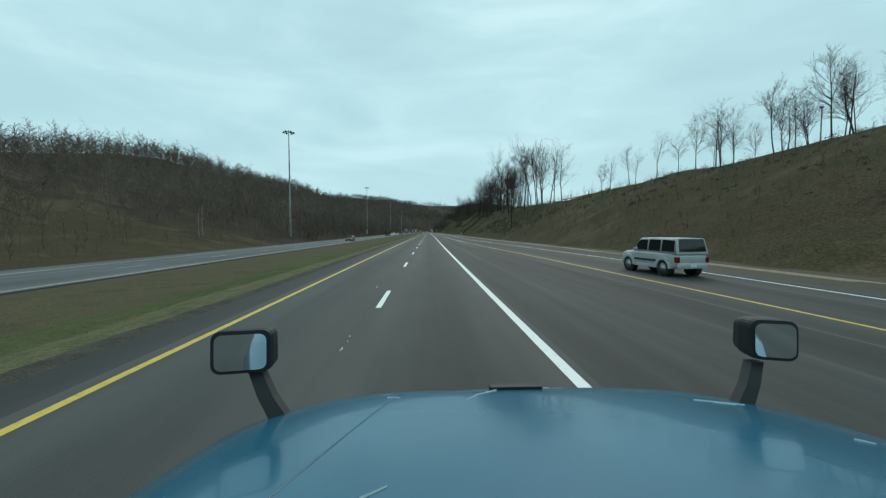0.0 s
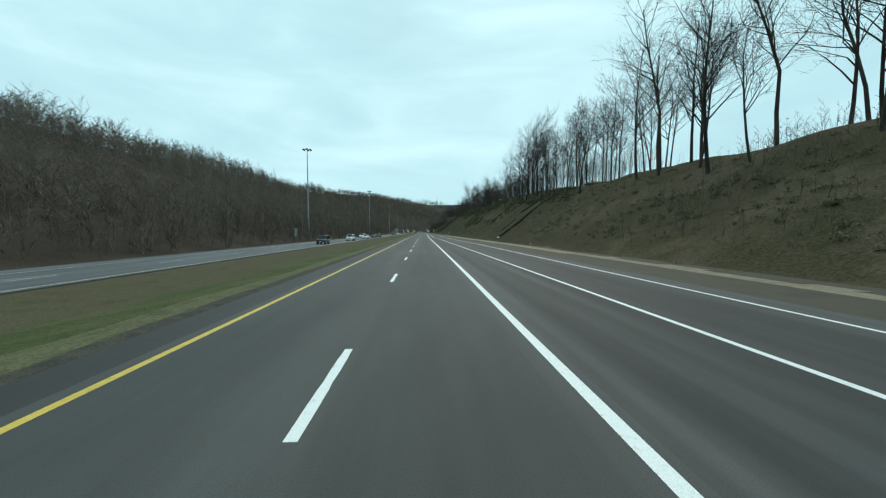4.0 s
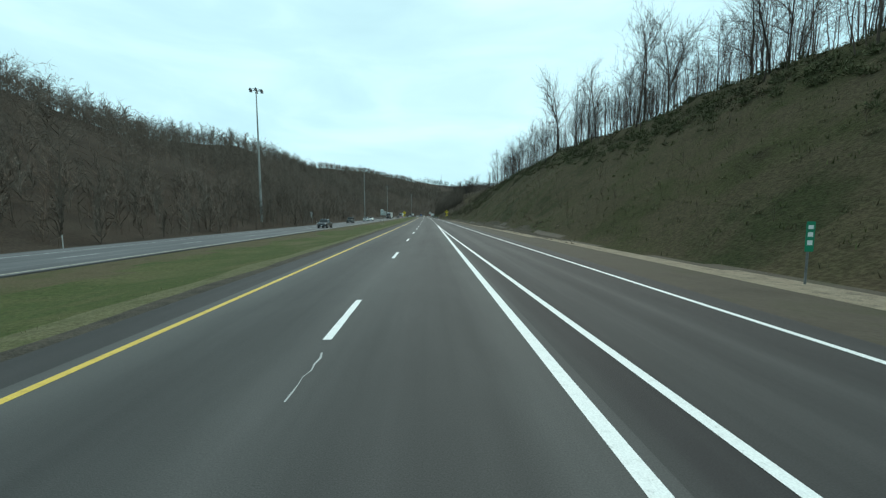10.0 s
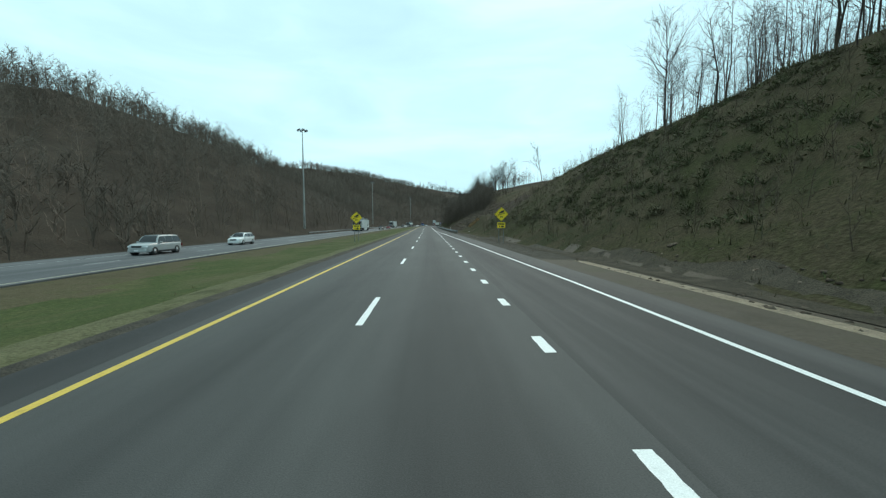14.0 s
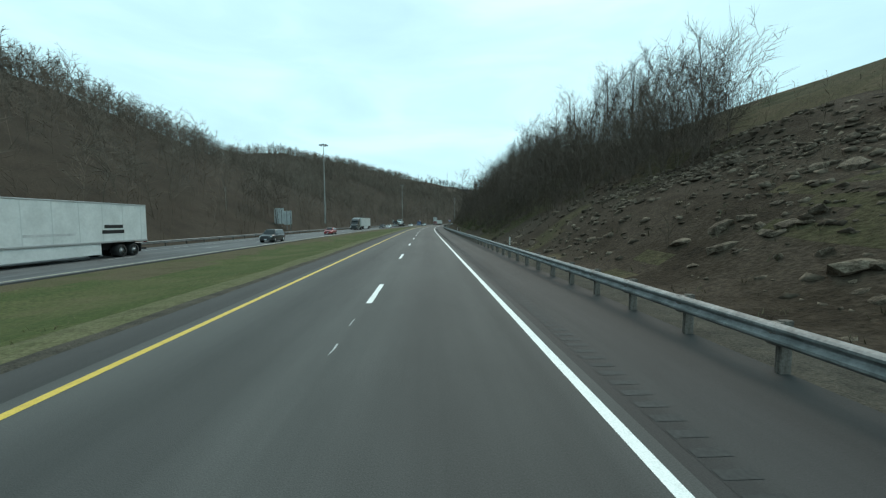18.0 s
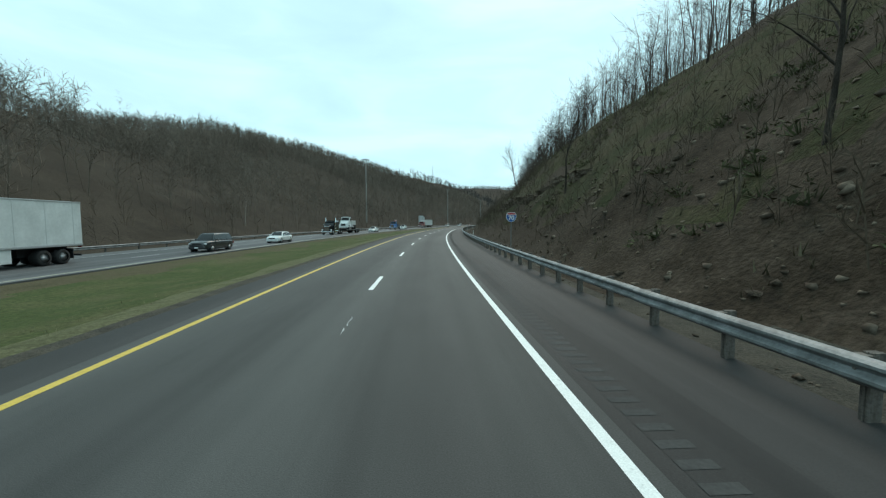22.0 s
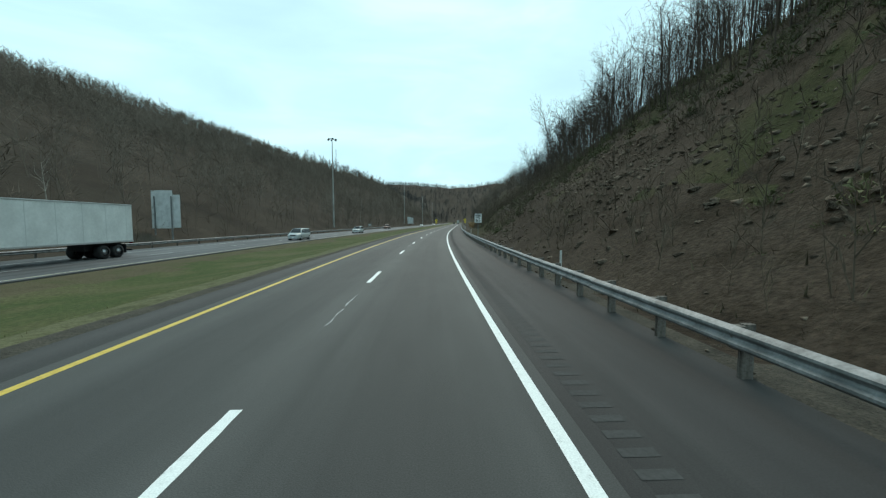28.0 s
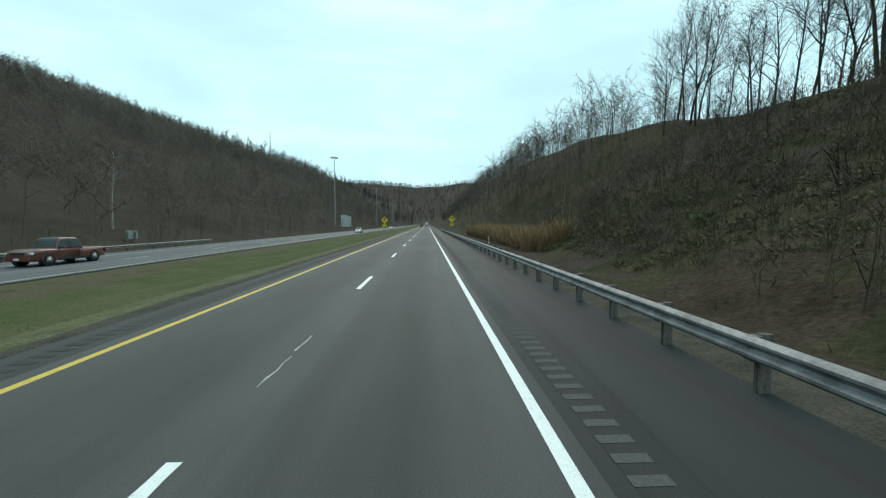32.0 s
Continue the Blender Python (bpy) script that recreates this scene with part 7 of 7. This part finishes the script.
def box_trailer(label, length=16.1, skirt=True, marks=True):
    """Front wall at y = 0, reaching back along -y."""
    top = tagged(new("semi_trailer"), label, "trailer")
    slab("body", top, M_TRAILER, -1.29, 1.29, -length, 0, 1.2, 4.1, .03)
    slab("roof_rail", top, M_RIM, -1.31, 1.31, -length - .01, .01, 4.02, 4.12, .02)
    slab("bottom_rail", top, M_RIM, -1.31, 1.31, -length - .01, .01, 1.16, 1.3, .02)
    for sx in (-1, 1):
        a, b = sorted((sx * .03, sx * 1.25))
        slab("rear_door", top, M_TRAILER, a, b, -length - .03, -length + .01, 1.32, 4.0, .01)
        a, b = sorted((sx * .5, sx * .6))
        slab("lock_rod", top, M_RIM, a, b, -length - .06, -length - .03, 1.3, 4.0, .0)
        a, b = sorted((sx * .95, sx * 1.2))
        slab("tail_light", top, M_TAILLAMP, a, b, -length - .05, -length, 1.02, 1.12, .0)
        a, b = sorted((sx * .6, sx * .72))
        slab("landing_leg", top, M_FRAME, a, b, -2.7, -2.55, .25, 1.2, .0)
        if skirt:
            a, b = sorted((sx * 1.2, sx * 1.24))
            slab("side_skirt", top, M_TRAILER, a, b, -11.6, -4.3, .35, 1.16, .01)
        for k in range(9):
            a, b = sorted((sx * 1.288, sx * 1.3))
            yy = -(.6 + k * (length - 1.2) / 8)
            slab("side_seam", top, M_SEAM, a, b, yy - .02, yy + .02, 1.3, 4.02, .0)
        for yy in (-length + 2.6, -length + 1.35):
            wheel(top, sx * .95, yy, .5, .55)
        a, b = sorted((sx * .6, sx * 1.2))
        slab("mud_flap", top, M_TRIM, a, b, -length + .62, -length + .65, .3, 1.0, .0)
    slab("rear_guard", top, M_FRAME, -1.2, 1.2, -length, -length + .1, .45, .58, .01)
    slab("bogie", top, M_FRAME, -.6, .6, -length + .4, -length + 3.6, .6, 1.18, .02)
    if marks:
        for sx in (-1, 1):
            a, b = sorted((sx * 1.291, sx * 1.302))
            slab("lettering_bar", top, M_SIGNBLACK, a, b, -13.6, -11.9, 2.25, 2.5, .0)
            slab("lettering_bar", top, M_SIGNBLACK, a, b, -13.7, -11.7, 1.85, 2.12, .0)
            slab("lettering_bar", top, M_SIGNBACK, a, b, -9.6, -6.2, 1.8, 1.95, .0)
    return top


def haul(tr, trailer, s, o, gap=5.9):
    oncoming(tr, s, o)
    if trailer is not None:
        oncoming(trailer, s + gap, o)


haul(tractor("black lorry tractor with a sloping sleeper roof", P_BLACK), box_trailer("white box trailer with dark lettering bars and side skirts"), 548, LANE_B)
haul(tractor("dark lorry tractor on the far carriageway", P_DARK), box_trailer("plain white box trailer on the far carriageway", marks=False), 662, LANE_B)
haul(tractor("dark red lorry tractor on the far carriageway", P_CABRED, stacks=True, square=True, tall=False), box_trailer("plain white box trailer with black wheels", skirt=False, marks=False), 847.5, LANE_B)
pete = tractor("black square-nosed lorry tractor with chrome stacks", P_BLACK, stacks=True, square=True, tall=False)
low = tagged(new("flatbed_trailer"), "low grey steel flatbed trailer", "trailer")
slab("front_deck", low, M_DECK, -1.28, 1.28, -3.4, .2, 1.25, 1.45, .02)
bm = bmesh.new()
loft(bm, [[Vector((-1.28, y, z - .2)), Vector((1.28, y, z - .2)), Vector((1.28, y, z)), Vector((-1.28, y, z))] for y, z in ((-3.3, 1.45), (-4.3, 1.05))])
part("ramp", bm, M_DECK, low)
slab("main_deck", low, M_DECK, -1.28, 1.28, -15.8, -4.2, .85, 1.05, .02)
slab("beam", low, M_FRAME, -.4, .4, -15.6, -.4, .6, .86, .02)
for sx in (-1, 1):
    for yy in (-15.1, -13.9, -12.7):
        wheel(low, sx * .95, yy, .42, .5)
    for k in range(6):
        a, b = sorted((sx * 1.28, sx * 1.33))
        slab("stake_pocket", low, M_FRAME, a, b, -5.6 - k * 1.8, -5.5 - k * 1.8, .8, 1.05, .0)
haul(pete, low, 738, LANE_B, 6.1)
serv = tractor("white service lorry carried on the flatbed", P_WHITE, sleeper=False, tall=False, length=6.6, name="service_truck")
slab("tool_body", serv, M_TRAILER, -1.2, 1.2, -6.6, -3.1, 1.05, 2.15, .04)
slab("beacon_bar", serv, M_RIM, -.8, .8, -2.3, -2.05, 2.98, 3.12, .03)
for sx in (-1, 1):
    for k in range(3):
        a, b = sorted((sx * 1.2, sx * 1.225))
        slab("locker_door", serv, P_WHITE, a, b, -4.1 - k * 1.1, -3.2 - k * 1.1, 1.2, 2.05, .01)
oncoming(serv, 738 + 6.1 + 5.0, LANE_B, OZ + 1.05)
blue = tractor("bright blue lorry with a folded red crane behind the cab", P_BRIGHTBLUE, sleeper=False, tall=False, square=True, length=9.6, name="crane_truck")
slab("bed", blue, M_DECK, -1.2, 1.2, -9.6, -4.2, 1.1, 1.3, .02)
bm = bmesh.new()
rod(bm, (0, -3.6, 1.2), (0, -3.6, 3.3), .2, n=8)
rod(bm, (0, -3.6, 3.3), (0, -6.6, 3.6), .17, n=6)
part("crane_arm", bm, P_CABRED, blue)
bm = bmesh.new()
rod(bm, (.3, -6.6, 3.6), (.3, -4.3, 3.75), .1, n=6)
part("crane_jib", bm, M_RIM, blue)
slab("load", blue, M_FRAME, -.9, .9, -8.8, -5.0, 1.3, 2.0, .1)
oncoming(blue, 799.5, LANE_B)
far_box = box_trailer("white box trailer of a lorry far ahead", length=12.0, marks=False)
onward(far_box, 1330, 0.1)

# ---------------- the blue lorry at the start of the ride ----------------
P_HOOD = paint("sky_blue_bonnet_paint", (0.017, 0.128, 0.215), 0.22)
P_HOOD.node_tree.nodes["Principled BSDF"].inputs["Coat Weight"].default_value = 0.25
M_CHIP = material("chipped_paint", (0.42, 0.55, 0.6), 0.7)
ego = tagged(new("tractor_truck"), "sky blue lorry tractor with a rounded bonnet and black mirrors", "truck")
CX = 0.44       # the lorry's middle, right of the eye


def hood_z(x, d):
    """Top of the bonnet at x from its middle, d ahead of the eye."""
    w = 1.30 - 0.1 * max(0.0, d - .6) - .9 * max(0.0, d - 1.4) ** 2
    q = min(1.0, abs(x) / w)
    z = 1.62 - 0.10 * d - .02 * d * d - 0.02 * q * q - 0.05 * q ** 6
    return z - (0 if d < 1.75 else .9 * (d - 1.75) ** 2), w


rows = []
NX = 28
for i in range(30):
    d = .28 + 1.84 * i / 29
    row = []
    _, w = hood_z(0, d)
    for j in range(NX + 1):
        x = w * (2 * j / NX - 1)
        z, _ = hood_z(x, d)
        row.append(Vector((CX + x, d, z)))
    skirt_l = [Vector((row[0].x - .05, d, row[0].z - .12)), Vector((row[0].x - .07, d, .95))]
    skirt_r = [Vector((row[-1].x + .05, d, row[-1].z - .12)), Vector((row[-1].x + .07, d, .95))]
    rows.append(skirt_l[::-1] + row + skirt_r)
bm = bmesh.new()
loft(bm, rows, close=False, caps=False)
nose = rows[-1]
bmesh.ops.recalc_face_normals(bm, faces=bm.faces[:])
hood = part("bonnet", bm, P_HOOD, ego, smooth=True)
slab("grille_surround", ego, P_HOOD, CX - .95, CX + .95, 1.9, 2.12, .75, 1.18, .05)
slab("grille", ego, M_TRIM, CX - .6, CX + .6, 2.1, 2.15, .72, 1.12, .02)
slab("bumper", ego, P_HOOD, CX - 1.2, CX + 1.2, 1.85, 2.2, .38, .72, .06)
slab("emblem_strip", hood, M_TRIM, CX - .13, CX + .13, 1.80, 1.84, hood_z(0, 1.82)[0] - .006, hood_z(0, 1.82)[0] + .02, .004)
bm = bmesh.new()
line_d = [1.74 - .12 * i for i in range(11)]
line_p = [(CX - (.58 + .035 * i), d, hood_z(.58 + .035 * i, d)[0] - .001) for i, d in enumerate(line_d)]
for a, b in zip(line_p, line_p[1:]):
    rod(bm, a, b, .004, n=5, caps=False)
part("crease", bm, P_HOOD, hood, smooth=True)
for pts in ([(-.02, 1.90), (-.08, 1.84), (-.10, 1.80), (-.2, 1.72), (-.26, 1.64)], [(.12, 1.93), (.2, 1.92)], [(-.62, 1.72), (-.56, 1.71)], [(-.6, .88), (-.54, .93)], [(.75, 1.6), (.95, 1.56)], [(.82, 1.57), (.9, 1.55)], [(1.0, 1.18), (1.04, 1.15)]):
    for (x0, d0), (x1, d1) in zip(pts, pts[1:]):
        bm = bmesh.new()
        rod(bm, (CX + x0, d0, hood_z(x0, d0)[0] + .001), (CX + x1, d1, hood_z(x1, d1)[0] + .001), .0045, .003, n=4)
        part("paint_chip", bm, M_CHIP, hood)
for sx in (-1, 1):
    a, b = sorted((CX + sx * .72, CX + sx * 1.12))
    slab("headlight", ego, M_HEADLAMP, a, b, 1.9, 2.1, .8, 1.02, .05)
    # bonnet mirror on its stalk
    bx = -.60 if sx < 0 else 1.41
    tx = -.81 if sx < 0 else 1.62
    mir = tagged(new("bonnet_mirror"), kind="")
    mir.parent = ego
    bm = bmesh.new()
    fz = hood_z(bx - CX, 1.62)[0] - .06
    loft(bm, [[Vector((x + u, d + v, z)) for u, v in ((-w, -.025), (w, -.025), (w, .025), (-w, .025))] for x, d, z, w in ((bx, 1.62, fz, .045), (bx + (tx - bx) * .5, 1.68, fz + .12, .034), (tx - sx * .035, 1.74, 1.52, .03))])
    part("stalk", bm, M_TRIM, mir)
    bm = bmesh.new()
    cz = 1.62 if sx < 0 else 1.64
    wv = .124 if sx < 0 else .092
    aim = .168 if sx < 0 else -.3
    loft(bm, [[Vector((tx + (c.x) * q, 1.74 + yy + (aim * c.x + .05 * c.z if yy < 0 else 0), cz + c.z * q)) for c in [Vector((px, 0, pz)) for px, pz in rounded(-wv, wv, -.096, .096, .04)]] for yy, q in ((-.07, .97), (-.05, 1.0), (.03, .96), (.08, .8), (.11, .45))])
    bmesh.ops.recalc_face_normals(bm, faces=bm.faces[:])
    part("housing", bm, M_TRIM, mir, smooth=False)
    bm = bmesh.new()
    loft(bm, [[Vector((tx + px, 1.74 + yy + aim * px + .05 * pz, cz + pz)) for px, pz in rounded(-wv * .84, wv * .84, -.078, .078, .03)] for yy in (-.077, -.071)])
    part("mirror_glass", bm, material("mirror_glass", (0.8, 0.82, 0.84), 0.03, 1.0), mir)
    # wings and wheels
    bm = bmesh.new()
    n = 12
    cy = 1.15
    outer = [Vector((0, cy + .66 * math.cos(math.pi * k / n), .52 + .66 * math.sin(math.pi * k / n))) for k in range(n + 1)]
    inner = [Vector((0, cy + .58 * math.cos(math.pi * k / n), .52 + .58 * math.sin(math.pi * k / n))) for k in range(n, -1, -1)]
    loft(bm, [[Vector((CX + sx * x, p.y, p.z)) for p in outer + inner] for x in (.85, 1.24)])
    bmesh.ops.recalc_face_normals(bm, faces=bm.faces[:])
    part("wing", bm, P_HOOD, ego)
    wheel(ego, CX + sx * 1.05, cy, .52, .3)
    # open cab shell round the eye
    a, b = sorted((CX + sx * 1.16, CX + sx * 1.22))
    slab("door", ego, P_HOOD, a, b, -1.5, .25, .75, 1.62, .02)
    slab("door_frame", ego, P_HOOD, a, b, -1.5, -1.3, 1.62, 2.95, .02)
    wheel(ego, CX + sx * .95, -4.4, .52, .55)
    wheel(ego, CX + sx * .95, -5.7, .52, .55)
slab("roof", ego, P_HOOD, CX - 1.18, CX + 1.18, -3.2, -.15, 2.95, 3.05, .04)
slab("sleeper", ego, P_HOOD, CX - 1.2, CX + 1.2, -3.3, -1.5, .95, 3.4, .1)
slab("dashboard", ego, M_TRIM, CX - 1.14, CX + 1.14, -.35, .28, 1.3, 1.5, .04)
slab("floor", ego, M_TRIM, CX - 1.14, CX + 1.14, -1.5, .28, .7, .8, .02)
slab("chassis", ego, M_FRAME, CX - .45, CX + .45, -6.3, 1.6, .75, 1.0, .02)
ego.matrix_basis = put(0.0, -0.30, 0.0)
